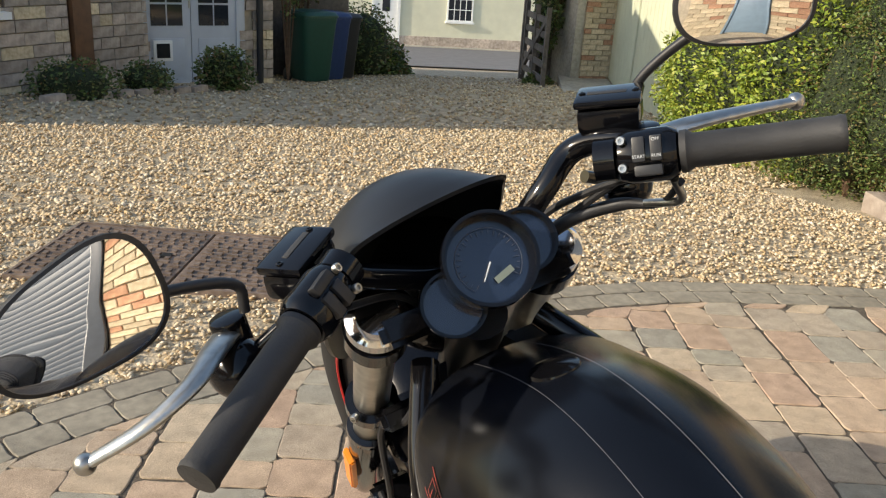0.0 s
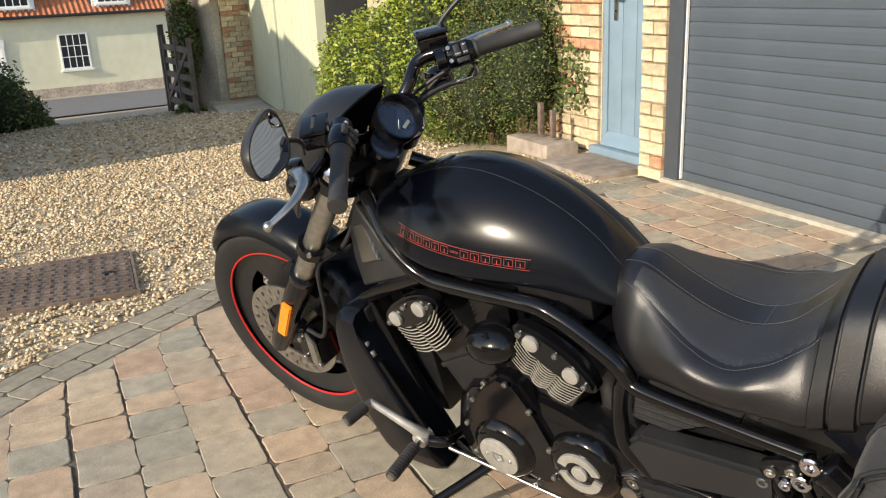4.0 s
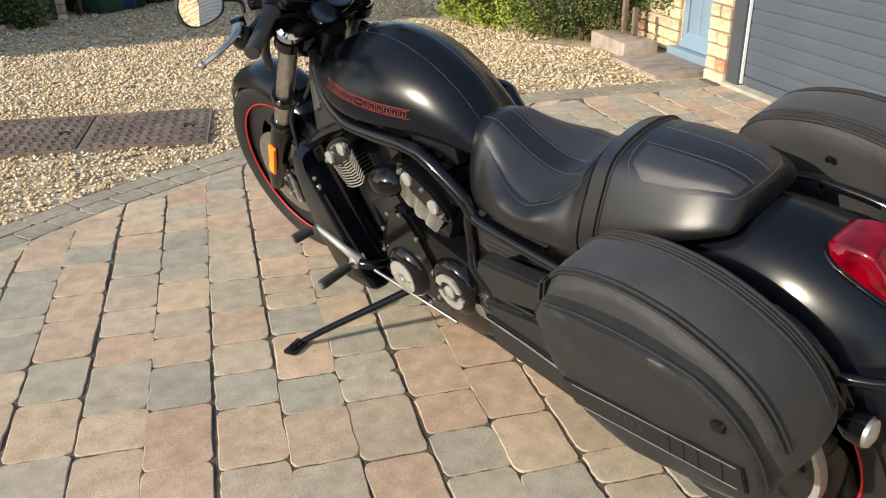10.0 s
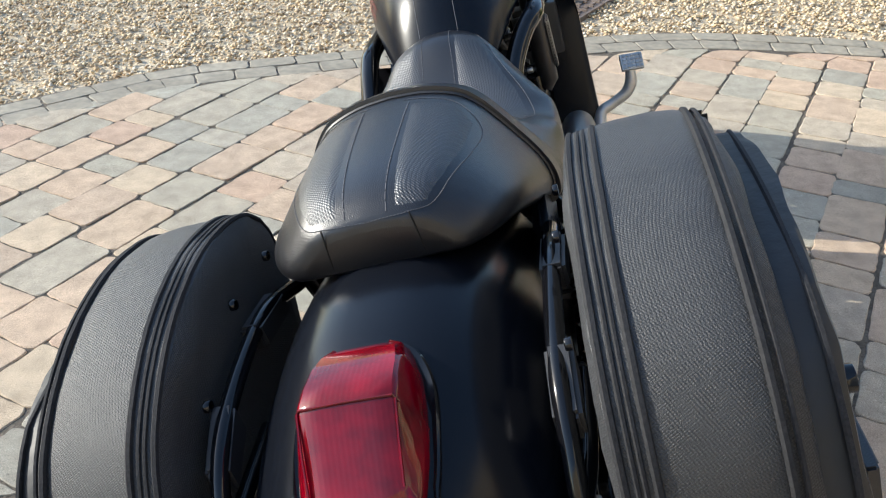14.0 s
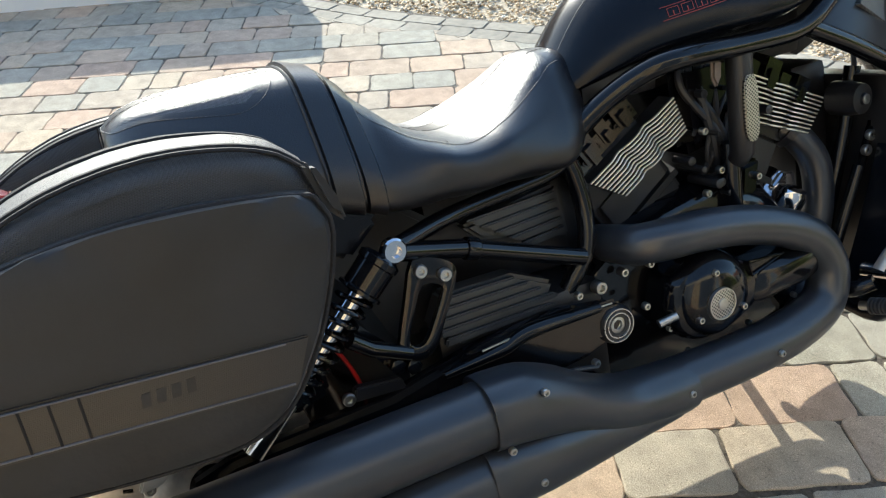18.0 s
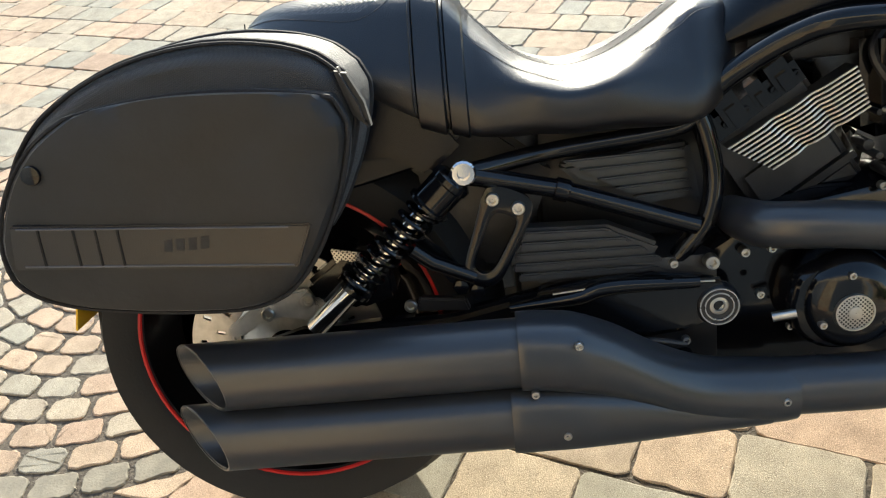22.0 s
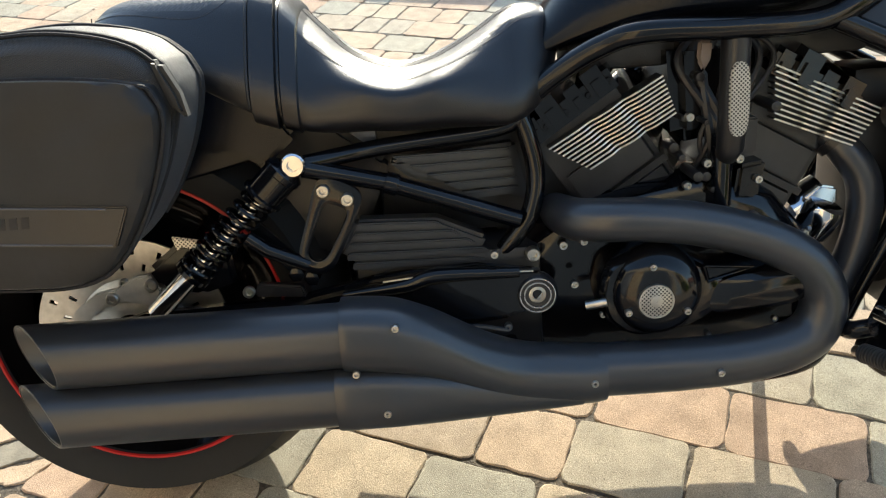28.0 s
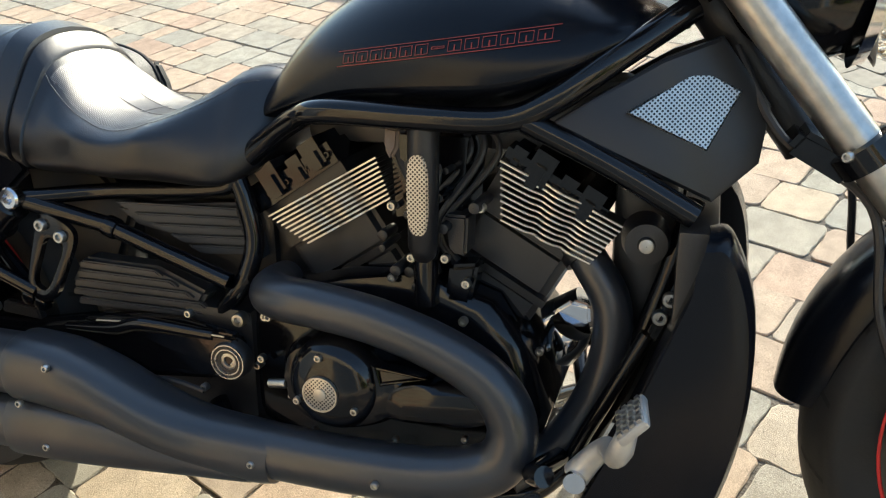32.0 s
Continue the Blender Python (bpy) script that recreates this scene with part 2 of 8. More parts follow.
for m in (M_CLOTH, M_CLOTH2):
    b = m.node_tree.nodes["Principled BSDF"]
    b.inputs["Sheen Weight"].default_value = 0.10
    b.inputs["Sheen Roughness"].default_value = 0.35
weave(M_CLOTH, 520, 0.0009, 0.35)
weave(M_LEATHER, 700, 0.00016, 0.9)
M_RUBBER = mat("tyre_rubber", (0.012, 0.012, 0.0125), 0.7, scale=25, vary=0.3, bump=0.2, bump_scale=200, stains=0.35)
M_GRIP = mat("grip_rubber", (0.03, 0.03, 0.031), 0.6, scale=40, vary=0.2, bump=0.2, bump_scale=300)
M_CHROME = mat("chrome", (0.62, 0.62, 0.64), 0.10, metal=1.0, scale=40, vary=0.05, bump=0)
M_STEEL = mat("brushed_steel", (0.50, 0.49, 0.46), 0.34, metal=1.0, scale=60, vary=0.15, bump=0.1, bump_scale=300)
M_ALU = mat("polished_aluminium", (0.58, 0.58, 0.60), 0.28, metal=1.0, scale=40, vary=0.1, bump=0.05)
M_BRUSH = mat("satin_silver", (0.52, 0.51, 0.48), 0.40, metal=0.6, scale=60, vary=0.12, bump=0.1, bump_scale=300)
M_FIN = mat("machined_fin_edge", (0.70, 0.68, 0.62), 0.36, metal=0.75, scale=60, vary=0.12, bump=0.05)
M_MESH = mat("silver_mesh", (0.46, 0.46, 0.46), 0.4, metal=0.8, scale=60, vary=0.1, bump=0.1)
# Near-black for print and seams, and for shade painted into grooves and slots.
M_DARK = mat("dark_hole", (0.004, 0.004, 0.004), 0.8, vary=0.1, bump=0)
M_RED = mat("red_stripe", (0.50, 0.012, 0.012), 0.4, scale=40, vary=0.1, bump=0)
M_DECAL = mat("red_decal", (0.24, 0.024, 0.014), 0.5, scale=60, vary=0.2, bump=0)
M_LENS = mat("red_lens", (0.13, 0.0, 0.005), 0.06, scale=26, vary=0.5, bump=0.0, spec=0.45)
lens_ribs(M_LENS)
M_AMBER = mat("amber_lens", (0.85, 0.26, 0.02), 0.25, scale=40, vary=0.1, bump=0.1)
M_MIRROR = mat("mirror_glass", (0.9, 0.9, 0.92), 0.015, metal=1.0, vary=0.0, bump=0)
M_DIAL = mat("dial_face", (0.012, 0.02, 0.042), 0.14, scale=30, vary=0.15, bump=0, spec=0.7, coat=0.8)
M_LCD = mat("display", (0.20, 0.23, 0.19), 0.3, vary=0.05, bump=0)
M_INK = mat("white_print", (0.62, 0.64, 0.66), 0.5, vary=0.05, bump=0)
M_ZIP = mat("black_zip_tape", (0.020, 0.020, 0.022), 0.75, scale=300, vary=0.4, bump=0.3, bump_scale=600, spec=0.25)
M_THREAD = mat("grey_thread", (0.10, 0.10, 0.11), 0.7, vary=0.2, bump=0)
M_PLATE = mat("yellow_plate", (0.90, 0.52, 0.02), 0.4, scale=20, vary=0.04, bump=0.02)


def crom(pts, n=8):
    """Points on a smooth curve through pts."""
    pts = [Vector(p) for p in pts]
    if len(pts) == 2:
        return pts
    out = []
    for i in range(len(pts) - 1):
        a, b = pts[i], pts[i + 1]
        p0 = pts[i - 1] if i else a * 2 - b
        p3 = pts[i + 2] if i + 2 < len(pts) else b * 2 - a
        for k in range(n):
            t = k / n
            out.append(0.5 * ((2 * a) + (b - p0) * t + (2 * p0 - 5 * a + 4 * b - p3) * t * t + (3 * a - p0 - 3 * b + p3) * t ** 3))
    return out + [pts[-1]]


def skin(bm, rings, close=True, cap=(True, True)):
    """Joins rings of equal length to a surface."""
    vs = [[bm.verts.new(p) for p in r] for r in rings]
    n = len(vs[0])
    for a, b in zip(vs, vs[1:]):
        for i in range(n if close else n - 1):
            j = (i + 1) % n
            try:
                bm.faces.new((a[i], a[j], b[j], b[i]))
            except ValueError:
                pass
    if close:
        if cap[0]:
            bm.faces.new(vs[0][::-1])
        if cap[1]:
            bm.faces.new(vs[-1])
    return vs


def tube(bm, pts, r, seg=14, n=8, cap=(True, True), smooth=True):
    """A tube along pts; r is one radius or one for each point."""
    radii = list(r) if isinstance(r, (list, tuple)) else [r] * len(pts)
    line = crom(pts, n) if smooth else [Vector(p) for p in pts]
    m = len(line)
    rr = [float(v) for v in np.interp(np.linspace(0, len(radii) - 1, m), range(len(radii)), radii)]
    up = None
    rings = []
    for i, p in enumerate(line):
        d = (line[min(i + 1, m - 1)] - line[max(i - 1, 0)]).normalized()
        if up is None:
            up = d.orthogonal().normalized()
        up = (up - d * up.dot(d)).normalized()
        side = d.cross(up)
        rings.append([p + (up * math.cos(a) + side * math.sin(a)) * rr[i] for a in (2 * math.pi * k / seg for k in range(seg))])
    skin(bm, rings, True, cap)
    return bm


def tubed(pts, r, **kw):
    return tube(bmesh.new(), pts, r, **kw)


def axis_m(c, d):
    """A frame at c whose z points along d."""
    return Matrix.Translation(c) @ Vector(d).to_track_quat("Z", "Y").to_matrix().to_4x4()


def lathe(bm, prof, m, seg=40, cap=False):
    """Turns a profile of (radius, height) about the z of m."""
    rings = [[m @ Vector((r * math.cos(a), r * math.sin(a), h)) for a in (2 * math.pi * k / seg for k in range(seg))] for r, h in prof]
    skin(bm, rings, True, (cap, cap))
    return bm


def lathed(prof, c, d, seg=40, cap=False):
    return lathe(bmesh.new(), prof, axis_m(c, d), seg, cap)


def disc(c, d, r, h, seg=32, bevel=0.0):
    """A short cylinder that stands on c along d, its rim rounded."""
    b = bevel or min(r, h) * 0.2
    return lathed([(0.0005, 0), (r, 0), (r, h - b), (r - b * 0.3, h - b * 0.3), (r - b, h), (0.0005, h)], c, d, seg)


def bolt(parent, c, d, r=0.007, h=0.006, material=None, label=""):
    bm = lathed([(0.0004, 0), (r, 0), (r, h * 0.8), (r * 0.85, h), (r * 0.5, h), (r * 0.45, h * 0.5), (0.0004, h * 0.5)], c, d, 16)
    return part("bolt", bm, material or M_STEEL, parent, label)


def slab(outline, x0, x1, bevel=0.004):
    """A plate with an outline of (y, z) between two x."""
    bm = bmesh.new()
    skin(bm, [[Vector((x0, y, z)) for y, z in outline], [Vector((x1, y, z)) for y, z in outline]])
    if bevel:
        bmesh.ops.recalc_face_normals(bm, faces=bm.faces)
        bmesh.ops.bevel(bm, geom=[e for e in bm.edges if e.calc_face_angle(0) > 0.5], offset=bevel, segments=2, affect="EDGES", clamp_overlap=True)
    return bm


def sring(y, hw, zb, zt, mid=0.35, e=0.75, n=40, cx=0.0, lean=0.0):
    """A rounded ring across the bike at y."""
    zm = zb + (zt - zb) * mid
    out = []
    for k in range(n):
        a = 2 * math.pi * k / n
        c, s = math.cos(a), math.sin(a)
        x = hw * math.copysign(abs(c) ** e, c)
        z = zm + (zt - zm if s > 0 else zm - zb) * math.copysign(abs(s) ** e, s)
        out.append(Vector((cx + x, y + lean * (z - zb), z)))
    return out


def dense(rows, n=5):
    """Smooth rows of numbers between the given ones."""
    a = np.array(rows, float)
    out = []
    for i in range(len(a) - 1):
        p0 = a[i - 1] if i else 2 * a[i] - a[i + 1]
        p3 = a[i + 2] if i + 2 < len(a) else 2 * a[i + 1] - a[i]
        for k in range(n):
            t = k / n
            out.append(0.5 * (2 * a[i] + (a[i + 1] - p0) * t + (2 * p0 - 5 * a[i] + 4 * a[i + 1] - p3) * t * t + (3 * a[i] - p0 - 3 * a[i + 1] + p3) * t ** 3))
    return out + [a[-1]]


bike = thing("motorcycle", "satin black cruiser motorcycle leaning on its kickstand on block paving", "motorcycle", m=BIKE)


def mirrored(fn):
    for s in (-1, 1):
        fn(s)

# wheels
RA, FA = Vector((0, 0.03, 0.325)), Vector((0, 1.752, 0.325))


def tyre_profile(r, w, rim, n=9):
    """(radius, x) across a rounded tyre."""
    out = [(rim, -w * 0.40), (rim + 0.012, -w * 0.46), (r - (r - rim) * 0.45, -w * 0.5)]
    for k in range(n):
        a = -1 + 2 * k / (n - 1)
        out.append((r - 0.055 * (w / 0.24) * abs(a) ** 2.2, w * 0.485 * a))
    return out + [(r - (r - rim) * 0.45, w * 0.5), (rim + 0.012, w * 0.46), (rim, w * 0.40)]


def grooves(tyre, c, r, w, count, seed):
    """Short slanting tread grooves: flat strips along the shoulders, their shade painted near-black."""
    bm = bmesh.new()
    for k in range(count):
        for s in (-1, 1):
            a = 2 * math.pi * (k + (0.5 if s > 0 else 0)) / count
            pts = []
            for u in range(5):
                f = 0.25 + 0.6 * u / 4
                rr = r - 0.055 * (w / 0.24) * f ** 2.2 + 0.0006
                ang = a + 0.10 * (u / 4 - 0.5)
                pts.append(((s * w * 0.485 * f), rr, ang))
            for (x0, r0, a0), (x1, r1, a1) in zip(pts, pts[1:]):
                q = [Vector((x, c.y + math.cos(g) * q_r, c.z + math.sin(g) * q_r)) for x, q_r, g in ((x0, r0, a0 - 0.012), (x0, r0, a0 + 0.012), (x1, r1, a1 + 0.012), (x1, r1, a1 - 0.012))]
                bm.faces.new([bm.verts.new(v) for v in q])
    part("tread_groove", bm, M_DARK, tyre, smooth=False)["kind"] = "stuff"


def perforated(c, x, r0, r1, seg, thick=0.005):
    """A brake disc with rows of holes through it."""
    bm = bmesh.new()
    rows = np.linspace(r0, r1, 6)
    for side in (-1, 1):
        vs = [[bm.verts.new((x + side * thick / 2, c.y + r * math.cos(2 * math.pi * k / seg), c.z + r * math.sin(2 * math.pi * k / seg))) for k in range(seg)] for r in rows]
        for i in range(len(rows) - 1):
            for k in range(seg):
                if (i == 1 and k % 6 == 0) or (i == 3 and k % 6 == 3):
                    continue
                bm.faces.new((vs[i][k], vs[i][(k + 1) % seg], vs[i + 1][(k + 1) % seg], vs[i + 1][k]))
        if side < 0:
            first = vs
    for i in (0, -1):
        for k in range(seg):
            bm.faces.new((first[i][k], first[i][(k + 1) % seg], vs[i][(k + 1) % seg], vs[i][k]))
    return bm


def slotted_rim(c, r, hw, x0, slots, depth=0.02):
    """A dished solid wheel with rounded slots through it."""
    bm = bmesh.new()
    seg = 120
    rows = [0.045, 0.07, 0.105, 0.125, 0.15, 0.165, 0.19, r - 0.02, r]
    for side in (-1, 1):
        vs = []
        for q in rows:
            x = x0 + side * (0.02 + (hw - 0.02) * max(0, (q - 0.15) / (r - 0.15)) ** 2)
            vs.append([bm.verts.new((x, c.y + q * math.cos(2 * math.pi * k / seg), c.z + q * math.sin(2 * math.pi * k / seg))) for k in range(seg)])
        for i in range(len(rows) - 1):
            for k in range(seg):
                ph = (k % (seg // slots)) / (seg // slots)
                if i in (4, 5) and 0.25 < ph < 0.75 or i == 3 and 0.35 < ph < 0.65:
                    continue
                bm.faces.new((vs[i][k], vs[i][(k + 1) % seg], vs[i + 1][(k + 1) % seg], vs[i + 1][k]))
    return bm


def ring_on(c, x, r, t, material, name, parent, side, label=""):
    m = axis_m((x, c.y, c.z), (side, 0, 0))
    return part(name, lathe(bmesh.new(), [(r - t, 0.0), (r - t * 0.5, 0.003), (r + t * 0.5, 0.003), (r + t, 0.0)], m, 72), material, parent, label)


def rear_wheel():
    w = part("rear_wheel", slotted_rim(RA, 0.232, 0.088, 0, 5), M_GLOSS, bike, "solid black slotted rear wheel")
    lathe_m = axis_m(RA, (1, 0, 0))
    ty = part("tyre", lathe(bmesh.new(), tyre_profile(0.325, 0.235, 0.228, 15), lathe_m, 96), M_RUBBER, w, "wide black road tyre")
    grooves(ty, RA, 0.325, 0.235, 16, 1)
    for s in (-1, 1):
        ring_on(RA, s * 0.100, 0.232, 0.0035, M_RED, "pinstripe", w, s, "red rim pinstripe")
    part("sprocket_ring", lathe(bmesh.new(), [(0.171, 0), (0.171, 0.014), (0.184, 0.018), (0.187, 0.0)], axis_m((-0.125, RA.y, RA.z), (-1, 0, 0)), 72), M_BRUSH, w, "silver belt pulley ring")
    part("pulley_face", lathe(bmesh.new(), [(0.05, 0.012), (0.09, 0.012), (0.171, 0.006)], axis_m((-0.128, RA.y, RA.z), (-1, 0, 0)), 60), M_ENGINE, w)
    for k in range(5):
        a = math.radians(72 * k - 125)
        c = RA + Vector((-0.141, 0.125 * math.cos(a), 0.125 * math.sin(a)))
        bm = bmesh.new()
        rr = [[c + Vector((h, 0, 0)) + Vector((0, math.cos(a) * u - math.sin(a) * v, math.sin(a) * u + math.cos(a) * v)) for u, v in ((0.02, -0.045), (0.02, 0.045), (-0.02, 0.028), (-0.02, -0.028))] for h in (0.0, 0.006)]
        skin(bm, rr)
        # Near-black plate on the face stands in for the shade in a slot.
        part("pulley_slot", bm, M_DARK, w, smooth=False)
    part("brake_disc", perforated(RA, 0.115, 0.085, 0.146, 120), M_STEEL, w, "drilled steel brake disc")
    part("disc_carrier", lathe(bmesh.new(), [(0.03, 0.01), (0.05, 0.006), (0.085, 0.0), (0.09, -0.003)], axis_m((0.117, RA.y, RA.z), (1, 0, 0)), 48), M_STEEL, w)
    for k in range(5):
        a = math.radians(72 * k + 20)
        bolt(w, RA + Vector((0.116, 0.078 * math.cos(a), 0.078 * math.sin(a))), (1, 0, 0), 0.008, 0.008)
    part("axle", disc(RA + Vector((-0.17, 0, 0)), (1, 0, 0), 0.016, 0.36), M_GLOSS, w)


rear_wheel()


def front_wheel():
    st = Matrix.Translation(FA) @ Matrix.Rotation(radians(5), 4, "Z") @ Matrix.Translation(-FA)
    w = part("front_wheel", slotted_rim(FA, 0.243, 0.040, 0, 5), M_ENGINE, bike, "solid black slotted front wheel")
    w.matrix_basis = st
    lathe_m = axis_m(FA, (1, 0, 0))
    ty = part("tyre", lathe(bmesh.new(), tyre_profile(0.328, 0.125, 0.240, 13), lathe_m, 96), M_RUBBER, w, "black road tyre with worn tread")
    grooves(ty, FA, 0.328, 0.125, 18, 2)
    for s in (-1, 1):
        ring_on(FA, s * 0.0505, 0.243, 0.0035, M_RED, "pinstripe", w, s, "red rim pinstripe")
        part("brake_disc", perforated(FA, s * 0.066, 0.088, 0.150, 132), M_STEEL, w, "drilled steel brake disc")
        bm = bmesh.new()
        for k in range(5):
            a = math.radians(72 * k + 10)
            d1, d2 = Vector((0, math.cos(a), math.sin(a))), Vector((0, math.cos(a + 0.5), math.sin(a + 0.5)))
            tube(bm, [FA + Vector((s * 0.064, 0, 0)) + d1 * 0.03, FA + Vector((s * 0.068, 0, 0)) + (d1 + d2) * 0.032, FA + Vector((s * 0.067, 0, 0)) + d2 * 0.094], [0.009, 0.007, 0.006], 8, 4)
        part("disc_carrier", bm, M_ENGINE, w)
        part("hub", disc(FA + Vector((s * 0.03, 0, 0)), (s, 0, 0), 0.045, 0.045), M_ENGINE, w)


front_wheel()

# fork
def fork(s):
    x = 0.112 * s
    top, ax = Vector((x, 1.262, 0.915)), Vector((x, 1.748, 0.322))
    d = (ax - top).normalized()
    leg = part("fork_leg", tubed([top + d * 0.42, top + d * 0.45, ax - d * 0.04, ax + d * 0.02], [0.031, 0.033, 0.031, 0.024], smooth=False, seg=28), M_GLOSS, bike, "black fork slider with steel tube")
    part("stanchion", tubed([top, top + d * 0.44], 0.0255, smooth=False, seg=28), M_STEEL, leg, "bright steel fork tube")
    part("fork_seal", lathed([(0.0262, 0), (0.035, 0.003), (0.036, 0.02), (0.033, 0.026)], top + d * 0.405, d, 28), M_GLOSS, leg)
    part("fork_cap", lathed([(0.036, -0.012), (0.036, 0.004), (0.027, 0.009), (0.024, 0.013), (0.0004, 0.014)], top, -d, 32), M_CHROME, leg, "chrome fork cap")
    part("fork_clamp", lathed([(0.026, 0), (0.037, 0.002), (0.037, 0.028), (0.026, 0.030)], top + d * 0.275, d, 28), M_GLOSS, leg)
    part("fork_clamp", lathed([(0.026, 0), (0.038, 0.002), (0.038, 0.033), (0.026, 0.035)], top + d * 0.02, d, 28), M_GLOSS, leg)
    bolt(leg, top + d * 0.29 + Vector((s * 0.030, -0.02, 0)), (s * 0.8, -0.6, 0), 0.006, 0.008)
    c = ax - d * 0.17 + Vector((s * 0.030, -0.014, 0))
    part("reflector", slab([(c.y - 0.016 - d.y * 0.055, c.z + 0.062 * 0.9 - 0.008), (c.y + 0.014 - d.y * 0.055, c.z + 0.062 * 0.9 + 0.006), (c.y + 0.014 + d.y * 0.06, c.z - 0.05), (c.y - 0.014 + d.y * 0.06, c.z - 0.062)], c.x, c.x + s * 0.012, 0.003), M_AMBER, leg, "amber reflector strip")
    # caliper behind the leg
    cc = ax - d * 0.10 + Vector((-s * 0.004, -0.085, -0.05))
    cal = part("brake_caliper", slab([(cc.y - 0.03, cc.z - 0.055), (cc.y + 0.02, cc.z - 0.06), (cc.y + 0.045, cc.z - 0.02), (cc.y + 0.035, cc.z + 0.05), (cc.y + 0.0, cc.z + 0.065), (cc.y - 0.035, cc.z + 0.03)], cc.x - s * 0.055, cc.x + s * 0.022, 0.008), M_GLOSS, leg, "black four piston caliper")
    part("caliper_cover", slab([(cc.y - 0.034, cc.z + 0.028), (cc.y - 0.008, cc.z + 0.06), (cc.y + 0.003, cc.z - 0.045), (cc.y - 0.026, cc.z - 0.05)], cc.x + s * 0.016, cc.x + s * 0.026, 0.003), M_STEEL, cal)
    for dy, dz in ((0.02, 0.03), (0.025, -0.03), (-0.03, -0.04)):
        bolt(cal, (cc.x + s * 0.022, cc.y + dy, cc.z + dz), (s, 0, 0), 0.007, 0.008)
    part("brake_hose", tubed([cc + Vector((s * 0.01, -0.01, 0.06)), cc + Vector((s * 0.012, -0.07, 0.06)), cc + Vector((s * 0.01, -0.115, 0.15)), cc + Vector((0, -0.14, 0.28)), Vector((x * 0.8, 1.36, 0.70)), Vector((x * 0.5, 1.30, 0.80))], 0.0055, seg=8), M_BIN_K, leg)


mirrored(fork)
part("triple_clamp", slab([(1.215, 0.90), (1.235, 0.925), (1.305, 0.885), (1.285, 0.86)], -0.12, 0.12, 0.008), M_GLOSS, bike)
part("triple_clamp", slab([(1.36, 0.69), (1.38, 0.715), (1.45, 0.68), (1.43, 0.65)], -0.12, 0.12, 0.008), M_GLOSS, bike)
part("steering_head", tubed([(0, 1.25, 0.88), (0, 1.40, 0.68)], 0.035, smooth=False, seg=20), M_ENGINE, bike)

# front mudguard
def arc_guard(name, c, r, a0, a1, hw, drop, material, label, thick=0.004, n=28, taper=0.6):
    bm = bmesh.new()
    rings = []
    for k in range(n + 1):
        f = k / n
        a = radians(a0 + (a1 - a0) * f)
        wide = hw * (1 - (1 - taper) * max(0, (abs(f - 0.5) * 2 - 0.6) / 0.4) ** 2)
        ring = []
        for u in range(13):
            q = -1 + 2 * u / 12
            rr = r - drop * abs(q) ** 2.6
            ring.append(c + Vector((wide * math.sin(q * 1.25) / math.sin(1.25), rr * math.cos(a), rr * math.sin(a))))
        inner = []
        for u in range(13):
            q = 1 - 2 * u / 12
            rr = r - thick - drop * abs(q) ** 2.6
            inner.append(c + Vector(((wide - thick) * math.sin(q * 1.25) / math.sin(1.25), rr * math.cos(a), rr * math.sin(a))))
        rings.append(ring + inner)
    skin(bm, rings)
    return part(name, bm, material, bike, label)


fg = arc_guard("front_mudguard", FA, 0.362, 38, 176, 0.078, 0.05, M_PAINT, "satin black front mudguard", taper=0.75)
for s in (-1, 1):
    part("mudguard_stay", slab([(1.50, 0.52), (1.60, 0.60), (1.66, 0.57), (1.56, 0.49)], s * 0.074, s * 0.084, 0.003), M_PAINT, fg)
    bolt(fg, (s * 0.084, 1.60, 0.565), (s, 0, 0), 0.006, 0.005)

# tank
TANK = dense([(0.648, 0.052, 0.690, 0.712), (0.672, 0.076, 0.682, 0.742), (0.73, 0.101, 0.690, 0.812), (0.80, 0.123, 0.702, 0.862), (0.88, 0.145, 0.708, 0.895), (0.96, 0.160, 0.710, 0.911),
              (1.04, 0.164, 0.718, 0.908), (1.12, 0.151, 0.750, 0.885), (1.18, 0.125, 0.795, 0.860), (1.225, 0.086, 0.812, 0.839), (1.245, 0.040, 0.818, 0.826)], 5)
TANK_MID, TANK_E = 0.228, 1.14


def tank_x(y, z):
    ys = [r[0] for r in TANK]
    hw, zb, zt = (float(np.interp(y, ys, [r[k] for r in TANK])) for k in (1, 2, 3))
    zm = zb + (zt - zb) * TANK_MID
    s = (z - zm) / (zt - zm) if z > zm else (zm - z) / (zm - zb)
    c = math.sqrt(max(0.0, 1 - min(1.0, abs(s)) ** (2 / TANK_E)))
    return hw * c ** TANK_E


